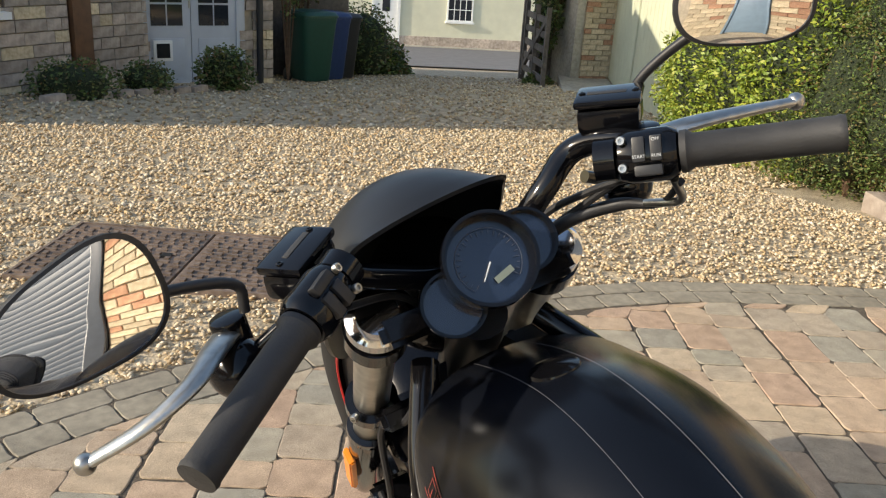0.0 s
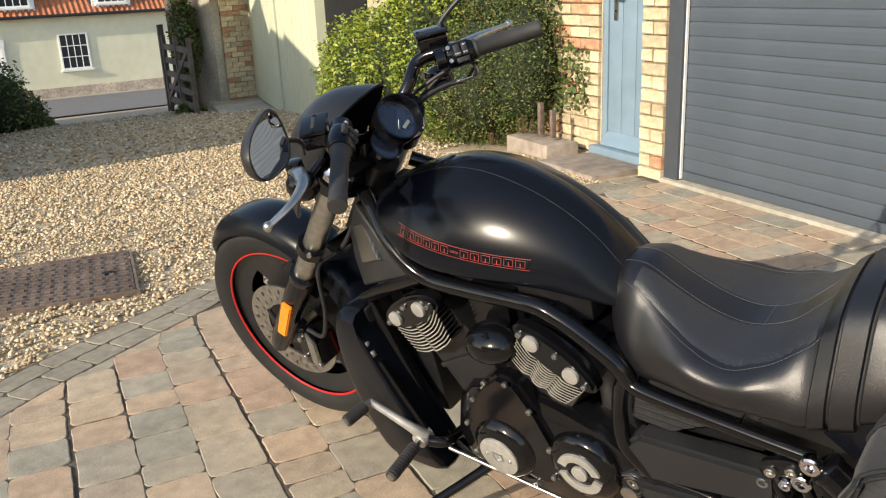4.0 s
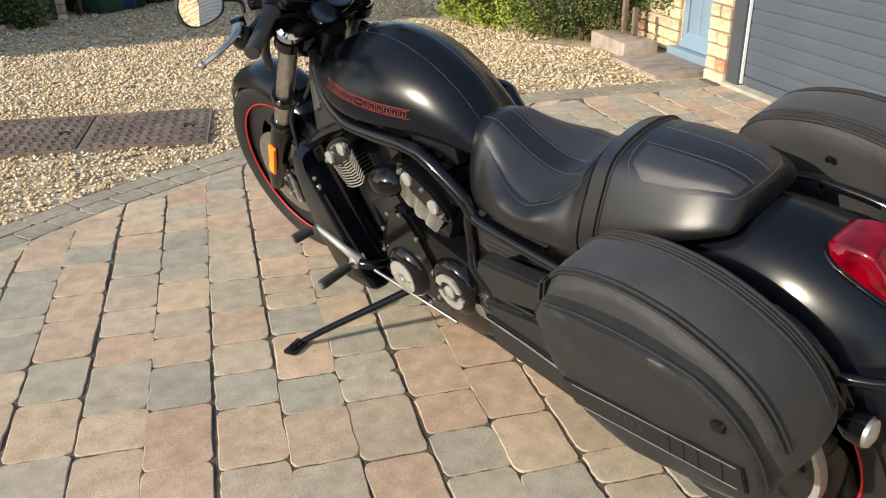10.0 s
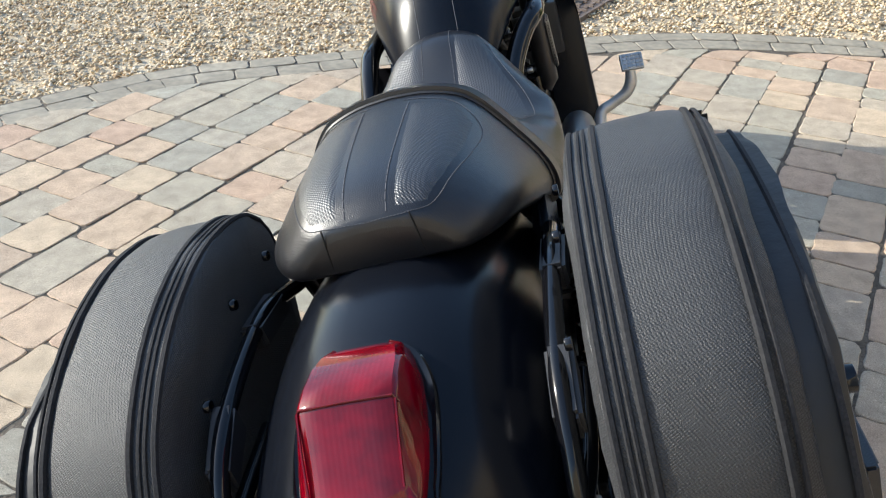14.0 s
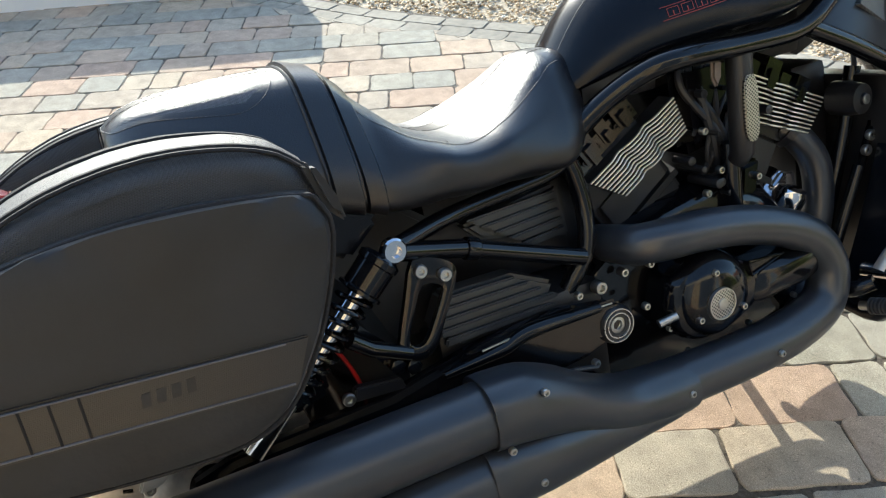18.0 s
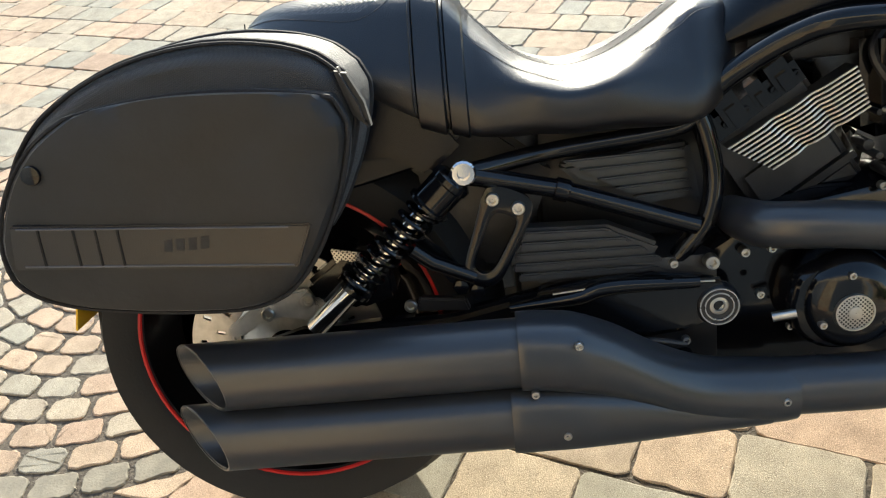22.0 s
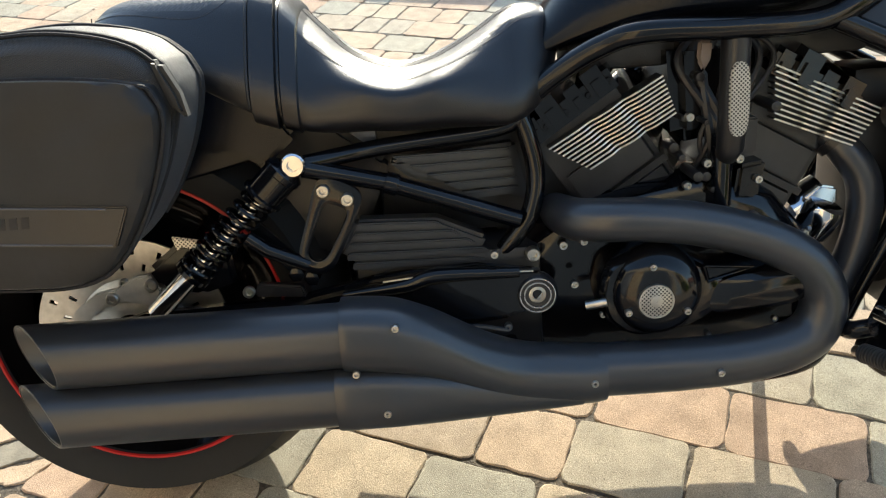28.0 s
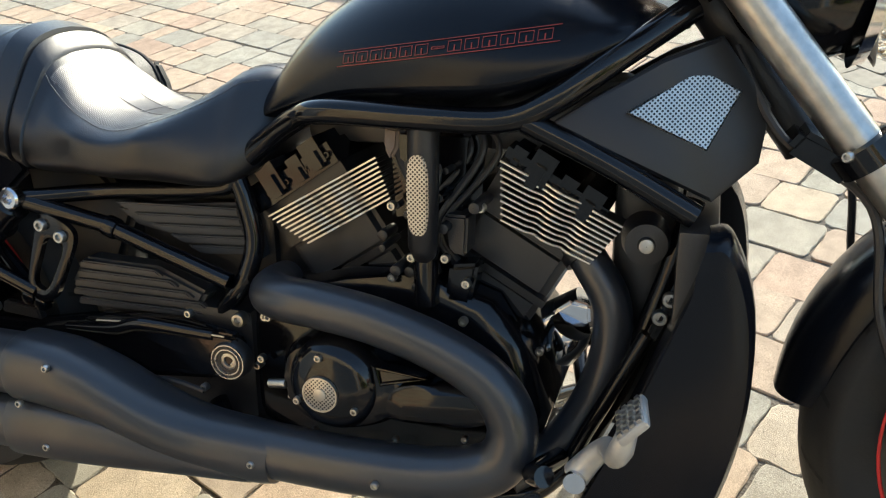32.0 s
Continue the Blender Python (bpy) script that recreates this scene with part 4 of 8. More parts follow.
# exhaust
def exhaust():
    X = 0.17
    run = [(0.06, 0.690, 0.452), (0.10, 0.695, 0.454), (0.145, 0.712, 0.457), (0.166, 0.755, 0.459), (X, 0.80, 0.457), (X, 0.882, 0.444), (X, 0.975, 0.414), (X, 1.040, 0.373), (0.172, 1.068, 0.315), (0.178, 1.046, 0.262), (0.187, 0.97, 0.240), (0.194, 0.86, 0.2365), (0.194, 0.72, 0.238), (0.205, 0.62, 0.247)]
    ex = part("exhaust_pipe", tubed(run, [0.026, 0.03, 0.032, 0.032, 0.032, 0.032, 0.032, 0.033, 0.034, 0.036, 0.038, 0.039, 0.040, 0.042], seg=28), M_EXHAUST, bike, "matt black exhaust pipe")
    part("front_header", tubed([(0.03, 1.118, 0.535), (0.045, 1.142, 0.512), (0.055, 1.173, 0.460), (0.06, 1.174, 0.388), (0.065, 1.147, 0.304), (0.085, 1.100, 0.241), (0.12, 1.05, 0.215)], [0.024, 0.026, 0.027, 0.027, 0.028, 0.028, 0.028], seg=24), M_EXHAUST, ex)
    part("header_collar", tubed([(0.036, 1.126, 0.529), (0.041, 1.135, 0.519)], 0.031, smooth=False, seg=24), M_ENGINE, ex)

    def line_x(y):
        """The mufflers stand out; the shield runs in towards the engine."""
        knots = ((0.0, 0.270), (0.37, 0.252), (0.44, 0.246), (0.545, 0.222), (0.62, 0.205), (0.72, 0.194), (2.0, 0.194))
        for (y0, x0), (y1, x1) in zip(knots, knots[1:]):
            if y <= y1:
                return x0 + (x1 - x0) * max(0.0, (y - y0) / (y1 - y0))

    def line_z(y):
        return -0.50 * (0.2695 - 0.0185 * min(1.0, max(0.0, (y - 0.42) / 0.30)) - min(line_x(y), 0.2695))

    # heat shield: a lobe for each muffler, the upper one sweeping down to the pipe
    for rows, nm in ((((0.735, 0.3035, 0.2205, 0.0415), (0.715, 0.307, 0.218, 0.0445), (0.68, 0.311, 0.221, 0.046), (0.62, 0.319, 0.232, 0.0475), (0.57, 0.336, 0.250, 0.049), (0.53, 0.357, 0.270, 0.050), (0.49, 0.380, 0.288, 0.0505), (0.44, 0.401, 0.301, 0.0505), (0.40, 0.4065, 0.308, 0.0505), (0.368, 0.4075, 0.311, 0.0505), (0.366, 0.405, 0.314, 0.047)), "heat_shield"),
                     (((0.70, 0.262, 0.2185, 0.036), (0.66, 0.272, 0.2175, 0.0405), (0.60, 0.286, 0.2178, 0.0445), (0.53, 0.302, 0.218, 0.0465), (0.46, 0.312, 0.2185, 0.0475), (0.40, 0.317, 0.2190, 0.0475), (0.354, 0.317, 0.2195, 0.0475), (0.352, 0.314, 0.2225, 0.044)), "lower_shield")):
        bm = bmesh.new()
        rings = []
        for y, zt, zb, hw in dense(rows, 3):
            rd = min(1.0, max(0.0, (y - 0.50) / 0.16))
            cx, dz = line_x(y), line_z(y)
            rings.append([Vector((cx + hw * math.copysign(abs(math.cos(a)) ** (0.72 + 0.28 * rd), math.cos(a)), y, dz + (zt + zb) / 2 + (zt - zb) / 2 * math.copysign(abs(math.sin(a)) ** (0.85 + 0.15 * rd), math.sin(a)))) for a in (2 * math.pi * k / 40 for k in range(40))])
        skin(bm, rings)
        part(nm, bm, M_EXHAUST, ex, "matt black collector heat shield")
    for z, y0 in ((0.3570, -0.050), (0.2680, -0.063)):
        bm = bmesh.new()
        seg = 48
        def cut(y, r, slash):
            ring = []
            for j in range(seg):
                a = 2 * math.pi * j / seg
                ring.append(Vector((line_x(y) + r * math.cos(a), y + slash * (0.041 * math.cos(a) - 0.010 * math.sin(a)), z + line_z(y) + r * math.sin(a))))
            return ring
        skin(bm, [cut(0.37, 0.0455, 0), cut(y0, 0.0455, 1), cut(y0 - 0.001, 0.0445, 1), cut(y0 + 0.002, 0.0415, 1), cut(0.10, 0.0415, 0)])
        mf = part("muffler", bm, M_EXHAUST, ex, "matt black slash-cut muffler")
        tip = cut(y0 - 0.0005, 0.0436, 1)
        part("muffler_rim", tubed(tip + tip[:1], 0.0012, smooth=False, seg=6), M_ENGINE, mf)
    for y, z, x in ((0.440, 0.371, 0.2955), (0.545, 0.285, 0.264), (0.714, 0.238, 0.238), (0.897, 0.238, 0.234), (0.419, 0.245, 0.294), (0.382, 0.308, 0.294)):
        bolt(ex, (x - 0.003, y, z), (1, 0, 0), 0.0055, 0.007)


exhaust()

# engine
def engine():
    bm = bmesh.new()
    rings = []
    for x, f in ((-0.165, 0.82), (-0.155, 0.94), (-0.13, 1.0), (0.080, 1.0), (0.098, 0.94), (0.106, 0.82)):
        out = [(0.60, 0.30), (0.62, 0.24), (0.70, 0.205), (0.85, 0.195), (1.0, 0.20), (1.08, 0.23), (1.10, 0.30), (1.07, 0.40), (1.02, 0.46), (0.92, 0.50), (0.80, 0.48), (0.70, 0.45), (0.62, 0.40)]
        rings.append([Vector((x, 0.85 + (y - 0.85) * f, 0.34 + (z - 0.34) * f)) for y, z in out])
    skin(bm, rings)
    en = part("engine", bm, M_GLOSS, bike, "black V-twin engine with silver-edged fins")
    for cen, ang, quad, off in (((0.787, 0.588), 33.5, ((0.741, 0.517), (0.870, 0.593), (0.680, 0.552), (0.850, 0.648)), (-0.085, -0.044, -0.024)), ((1.082, 0.597), -30.0, ((1.022, 0.570), (1.144, 0.520), (1.0205, 0.650), (1.185, 0.572)), (-0.10, -0.020, -0.027))):
        a = radians(ang)
        lx, ax = Vector((0, math.cos(a), math.sin(a))), Vector((0, -math.sin(a), math.cos(a)))
        o = Vector((0, cen[0], cen[1]))
        off = Vector(off)
        def blk(u0, u1, v0, v1, x0, x1):
            b = bmesh.new()
            skin(b, [[o + Vector((x, 0, 0)) + (off if x > 0 else Vector()) + lx * u + ax * v for u, v in ((u0, v0), (u1, v0), (u1, v1), (u0, v1))] for x in (x0, x1)])
            return b
        cyl = part("cylinder", blk(-0.074, 0.074, -0.20, -0.02, -0.135, 0.132), M_ENGINE, en, bevel=0.016)
        part("cylinder_jacket", blk(-0.062, 0.062, -0.090, -0.036, -0.05, 0.142), M_PLASTIC, cyl, bevel=0.008)
        part("cylinder_jacket", blk(-0.064, 0.064, -0.185, -0.110, -0.05, 0.142), M_PLASTIC, cyl, bevel=0.008)
        part("cylinder_band", blk(-0.078, 0.078, -0.106, -0.095, -0.14, 0.146), M_ENGINE, cyl, bevel=0.004)
        head = part("cylinder_head", blk(-0.074, 0.074, -0.03, 0.045, -0.140, 0.145), M_ENGINE, en, bevel=0.006)
        nf = 10
        for k in range(nf):
            v = -0.038 + 0.068 * k / (nf - 1)
            half = 0.083 - 0.002 * k
            for s in (-1, 1):
                b = bmesh.new()
                x0, x1 = (0.135 + off.x, 0.168 + off.x) if s > 0 else (-0.135, -0.172)
                top, bot = [], []
                m = 24
                for q in range(m + 1):
                    hl = half if s > 0 else half * (0.78 + 0.42 * k / (nf - 1))
                    u = -hl + 2 * hl * q / m
                    bulge = 0.004 - 0.007 * (math.exp(-((q / m - 0.36) / 0.06) ** 2) + math.exp(-((q / m - 0.66) / 0.06) ** 2))
                    top.append((u, x1 + s * bulge))
                f = k / (nf - 1)
                def at(x, u, dv):
                    if s < 0:
                        return o + Vector((x, 0, 0)) + lx * u + ax * (v + dv - 0.012 + 0.024 * (u / half) ** 2)
                    w = (u + half) / (2 * half)
                    (y0, z0), (y1, z1), (y2, z2), (y3, z3) = quad
                    return Vector((x, (y0 + (y1 - y0) * w) * (1 - f) + (y2 + (y3 - y2) * w) * f, (z0 + (z1 - z0) * w) * (1 - f) + (z2 + (z3 - z2) * w) * f)) + ax * dv
                ring0 = [at(x0, u, -0.0016) for u, _ in top] + [at(x, u, -0.0010) for u, x in reversed(top)]
                ring1 = [at(x0, u, 0.0016) for u, _ in top] + [at(x, u, 0.0010) for u, x in reversed(top)]
                skin(b, [ring0, ring1])
                fin = part("cooling_fin", b, M_ENGINE, head)
                b = bmesh.new()
                strip = [[at(x + s * dx, u, dv) for u, x in top] for dx, dv in ((-0.0030, -0.00135), (0.0004, -0.0012), (0.0004, 0.0012), (-0.0030, 0.00135))]
                skin(b, [list(q) for q in zip(*strip)])
                part("fin_edge", b, M_FIN, fin, "machined silver fin edge")
        cov = part("cam_cover", blk(-0.078, 0.078, 0.036, 0.068, -0.15, 0.158), M_GLOSS, head, bevel=0.008)
        for u, w, h, xr in ((-0.060, 0.010, 0.076, 0.160), (-0.026, 0.016, 0.090, 0.168), (0.016, 0.011, 0.078, 0.160), (0.052, 0.015, 0.084, 0.166)):
            part("cover_lug", blk(u - w, u + w, 0.045, h, -0.12, xr), M_GLOSS, cov, bevel=0.005)
            part("lug_step", blk(u - w * 0.5, u + w * 0.5, 0.040, h - 0.018, xr - 0.004, xr + 0.006), M_GLOSS, cov, bevel=0.003)
            bolt(cov, o + off + Vector((0.158, 0, 0)) + lx * (u + 0.018) + ax * 0.052, (1, 0, 0), 0.005, 0.006, M_GLOSS)
        oval = [o + Vector((0, 0, 0)) + lx * (0.094 * math.cos(g)) + ax * (0.046 + 0.034 * math.sin(g)) for g in (2 * math.pi * k / 36 for k in range(36))]
        part("rocker_cover", slab([(p.y, p.z) for p in oval], -0.180, -0.145, 0.007), M_GLOSS, cov, "oval gloss black rocker cover")
        for u in (-0.042, 0.048):
            c = o + Vector((-0.150, 0, 0)) + lx * u + ax * 0.048
            part("cover_plug", disc(c + Vector((-0.029, 0, 0)), (-1, 0, 0), 0.0165, 0.008), M_BRUSH, cov, "round machined silver plug")
        for u in (-0.072, 0.0, 0.075):
            bolt(cov, o + Vector((-0.179, 0, 0)) + lx * u + ax * (0.064 if u == 0.0 else 0.046), (-1, 0, 0), 0.0055, 0.008)
    # between the cylinders
    fr = part("vent_cover", tubed([(0.138, 0.937, 0.712), (0.138, 0.936, 0.62), (0.136, 0.934, 0.545), (0.125, 0.932, 0.532)], [0.0205, 0.0205, 0.0195, 0.0165], smooth=False, seg=24), M_ENGINE, en, "black vent column")
    b = bmesh.new()
    rim = [(0.936 + 0.0145 * math.copysign(abs(math.cos(a)) ** 0.7, math.cos(a)), 0.617 + 0.052 * math.copysign(abs(math.sin(a)) ** 0.55, math.sin(a))) for a in (2 * math.pi * k / 40 for k in range(40))]
    part("vent_mesh", slab(rim, 0.156, 0.1625, 0.002), M_PERF, fr, "perforated silver mesh strip")
    part("intake_box", slab([(0.86, 0.70), (1.0, 0.70), (0.99, 0.56), (0.87, 0.54)], -0.13, 0.08, 0.02), M_GLOSS, en)
    b = bmesh.new()
    bmesh.ops.create_uvsphere(b, u_segments=28, v_segments=16, radius=1, matrix=Matrix.Translation((-0.165, 0.905, 0.615)) @ Matrix.Rotation(radians(-8), 4, "X") @ Matrix.Diagonal((0.05, 0.062, 0.040, 1)))
    part("breather_cover", b, M_GLOSS, en, "gloss black breather cover")
    rng = random.Random(5)
    for k in range(12):
        y = rng.uniform(0.86, 1.01)
        z = rng.uniform(0.46, 0.66)
        part("engine_fitting", disc((0.06, y, z), (1, 0, 0), rng.uniform(0.004, 0.008), rng.uniform(0.03, 0.075), 12), rng.choice([M_ENGINE, M_ENGINE, M_GLOSS]), en)
    for k in range(7):
        y = rng.uniform(0.87, 1.0)
        part("hose", tubed([(0.07, y, rng.uniform(0.45, 0.5)), (0.09, y + rng.uniform(-0.03, 0.03), 0.56), (0.07, y + rng.uniform(-0.05, 0.05), 0.66), (0.05, y, 0.71)], rng.uniform(0.004, 0.008), seg=8), M_BIN_K, en)
    part("vent_pipe", tubed([(0.112, 0.931, 0.56), (0.112, 0.929, 0.455)], 0.0165, smooth=False, seg=20), M_GLOSS, en, "gloss black tube under the vent column")
    for y, z in ((0.986, 0.489), (0.982, 0.434), (0.880, 0.487), (0.909, 0.519), (0.957, 0.522), (0.882, 0.589), (1.006, 0.595)):
        bolt(en, (0.106, y, z), (1, 0, 0), 0.0065, 0.010, M_STEEL)
    # right covers
    out = crom([(0, y, z) for y, z in ((0.732, 0.350), (0.746, 0.392), (0.790, 0.412), (0.840, 0.409), (0.885, 0.388), (0.925, 0.360), (0.915, 0.315), (0.86, 0.285), (0.79, 0.278), (0.745, 0.305), (0.732, 0.350))], 4)[:-1]
    b = bmesh.new()
    skin(b, [[Vector((x, 0.82 + (p.y - 0.82) * f, 0.348 + (p.z - 0.348) * f)) for p in out] for x, f in ((0.12, 1.0), (0.160, 1.0), (0.172, 0.97), (0.181, 0.88), (0.184, 0.70))])
    part("cover_housing", b, M_GLOSS, en, "gloss black cover housing")
    part("speed_sensor", tubed([(0.172, 0.715, 0.332), (0.178, 0.745, 0.338)], 0.007, smooth=False, seg=12), M_STEEL, en, "bright steel sensor plug")
    part("sensor_bracket", slab([(0.960, 0.510), (1.001, 0.516), (0.990, 0.457), (0.953, 0.456)], 0.06, 0.106, 0.006), M_GLOSS, en)
    part("sensor_block", slab([(0.953, 0.581), (0.986, 0.581), (0.984, 0.525), (0.961, 0.528)], 0.06, 0.106, 0.004), M_ENGINE, en)
    part("clip_bracket", slab([(0.885, 0.70), (0.905, 0.698), (0.902, 0.672), (0.892, 0.655), (0.883, 0.672)], 0.130, 0.140, 0.004), M_RUST, en, "dull brass clip")
    rc = part("timing_cover", lathed([(0.0004, 0.045), (0.030, 0.044), (0.052, 0.038), (0.066, 0.022), (0.072, 0.0), (0.072, -0.04)], (0.160, 0.818, 0.350), (1, 0, 0), 48), M_GLOSS, en, "gloss black timing cover")
    part("cover_cap", disc((0.193, 0.812, 0.345), (1, 0, 0), 0.030, 0.010, 40), M_ENGINE, rc)
    part("perforated_badge", disc((0.202, 0.810, 0.345), (1, 0, 0), 0.0245, 0.006, 40), M_PERF, rc, "perforated silver badge")
    part("badge_ring", lathed([(0.0225, 0.0), (0.0235, 0.0075), (0.0255, 0.0075), (0.026, 0.0)], (0.202, 0.810, 0.345), (1, 0, 0), 40), M_STEEL, rc)
    part("badge_centre", disc((0.207, 0.810, 0.345), (1, 0, 0), 0.009, 0.003, 24), M_STEEL, rc)
    for ang in (100, 205, 330):
        bolt(rc, (0.195, 0.815 + 0.048 * math.cos(radians(ang)), 0.348 + 0.048 * math.sin(radians(ang))), (1, 0, 0), 0.0055, 0.010)
    b = bmesh.new()
    rings = []
    for x, f in ((0.12, 1.0), (0.165, 1.0), (0.182, 0.9), (0.19, 0.62)):
        rings.append([Vector((x, 0.972 + 0.088 * f * math.copysign(abs(math.cos(a)) ** 0.6, math.cos(a)), 0.340 + 0.032 * f * math.copysign(abs(math.sin(a)) ** 0.7, math.sin(a)) + 0.01 * math.cos(a))) for a in (2 * math.pi * k / 40 for k in range(40))])
    skin(b, rings)
    part("side_cover", b, M_GLOSS, en, "gloss black oval engine cover")
    part("cover_wedge", slab([(0.885, 0.385), (0.955, 0.380), (0.89, 0.362)], 0.15, 0.186, 0.003), M_GLOSS, en)
    part("wedge_rim", tubed([(0.187, 0.885, 0.385), (0.187, 0.955, 0.380), (0.187, 0.89, 0.362), (0.187, 0.885, 0.385)], 0.0030, smooth=False, seg=8), M_GLOSS, en)
    for y, z in ((0.742, 0.312), (0.775, 0.262), (0.90, 0.268), (1.0, 0.285)):
        bolt(en, (0.158, y, z), (1, 0, 0), 0.005, 0.008)
    # left covers
    lc = part("primary_cover", slab([(0.80, 0.31), (0.83, 0.265), (0.90, 0.245), (0.98, 0.25), (1.03, 0.29), (1.04, 0.35), (1.01, 0.42), (0.97, 0.49), (0.92, 0.535), (0.87, 0.53), (0.83, 0.46), (0.80, 0.38)], -0.178, -0.13, 0.012), M_GLOSS, en, "gloss black primary cover")
    part("cover_dome", lathed([(0.0004, 0.022), (0.055, 0.02), (0.070, 0.010), (0.078, -0.01)], (-0.178, 0.938, 0.328), (-1, 0, 0), 48), M_GLOSS, lc)
    part("cover_badge", disc((-0.199, 0.938, 0.326), (-1, 0, 0), 0.047, 0.005, 48), M_BRUSH, lc, "round brushed silver cover plate")
    for dy, dz in ((-0.03, 0), (0.03, 0)):
        bolt(lc, (-0.203, 0.938 + dy, 0.326 + dz), (-1, 0, 0), 0.004, 0.003)
    part("cover_emblem", slab([(0.925, 0.34), (0.951, 0.34), (0.951, 0.335), (0.925, 0.335)], -0.206, -0.203, 0.0), M_ALU, lc, smooth=False)
    part("cover_emblem", lathed([(0.010, 0), (0.011, 0.002), (0.013, 0.002), (0.014, 0)], (-0.2035, 0.938, 0.326), (-1, 0, 0), 28), M_ALU, lc)
    for y, z in ((0.82, 0.30), (0.815, 0.38), (0.845, 0.47), (0.89, 0.525), (0.945, 0.51), (0.99, 0.45), (1.025, 0.37), (1.02, 0.29), (0.95, 0.255), (0.87, 0.26)):
        bolt(lc, (-0.178, y, z), (-1, 0, 0), 0.006, 0.008)
    pc = part("pulley_cover", lathed([(0.0004, 0.02), (0.05, 0.02), (0.068, 0.016), (0.078, 0.004), (0.08, -0.04)], (-0.172, 0.742, 0.362), (-1, 0, 0), 48), M_GLOSS, en, "round gloss black pulley cover")
    for a0 in (15, 195):
        b = bmesh.new()
        rings = []
        for h in (0.020, 0.0255):
            ring = [Vector((-0.172 - h, 0.742 + r * math.cos(radians(g)), 0.362 + r * math.sin(radians(g)))) for r, gs in ((0.048, range(a0, a0 + 151, 10)), (0.030, range(a0 + 150, a0 - 1, -10))) for g in gs]
            rings.append(ring)
        skin(b, rings)
        part("cover_crescent", b, M_BRUSH, pc, "brushed silver crescent")
    part("cover_hub", disc((-0.192, 0.742, 0.362), (-1, 0, 0), 0.017, 0.006), M_BRUSH, pc)
    part("oil_pan", slab([(0.62, 0.215), (0.70, 0.18), (1.05, 0.175), (1.10, 0.215)], -0.11, 0.12, 0.015), M_ENGINE, en)
    wp0 = part("water_pump", lathed([(0.0004, 0.0), (0.020, 0.0), (0.029, 0.006), (0.031, 0.030), (0.031, 0.050), (0.027, 0.058), (0.0004, 0.060)], (0.035, 1.100, 0.372), (0.30, 0.35, 0.85), 28), M_CHROME, en, "polished chrome pump body")
    part("pump_flange", slab([(1.0873, 0.4314), (1.1159, 0.4526), (1.1423, 0.4473), (1.1444, 0.4208), (1.1159, 0.4102)], 0.025, 0.040, 0.004), M_CHROME, wp0)
    bolt(wp0, (0.065, 1.080, 0.385), (1, 0, 0), 0.006, 0.008)
    part("oil_filter", tubed([(0.0, 1.085, 0.40), (0.0, 1.135, 0.43)], 0.034, smooth=False, seg=24), M_CHROME, en, "chrome oil filter")


def perf_material():
    """Silver sheet with a grid of round dark holes."""
    m = mat("perforated_silver", (0.50, 0.49, 0.46), 0.35, metal=0.9, scale=60, vary=0.1, bump=0)
    nd, ln = m.node_tree.nodes, m.node_tree.links
    b = nd["Principled BSDF"]
    src = b.inputs["Base Color"].links[0].from_socket
    co = nd.new("ShaderNodeTexCoord")
    mp = nd.new("ShaderNodeMapping")
    mp.inputs["Rotation"].default_value = (radians(45), 0, 0)
    mp.inputs["Scale"].default_value = (0, 240, 240)
    ln.new(co.outputs["Object"], mp.inputs[0])
    vo = nd.new("ShaderNodeTexVoronoi")
    vo.inputs["Scale"].default_value = 1.0
    vo.inputs["Randomness"].default_value = 0.0
    ln.new(mp.outputs[0], vo.inputs["Vector"])
    lt = nd.new("ShaderNodeMath")
    lt.operation = "GREATER_THAN"
    lt.inputs[1].default_value = 0.33
    ln.new(vo.outputs["Distance"], lt.inputs[0])
    mx = nd.new("ShaderNodeMix")
    mx.data_type = "RGBA"
    mx.inputs[6].default_value = (0.01, 0.01, 0.01, 1)
    ln.new(lt.outputs[0], mx.inputs[0])
    ln.new(src, mx.inputs[7])
    ln.new(mx.outputs[2], b.inputs["Base Color"])
    ln.new(lt.outputs[0], b.inputs["Metallic"])
    return m


M_PERF = perf_material()
engine()

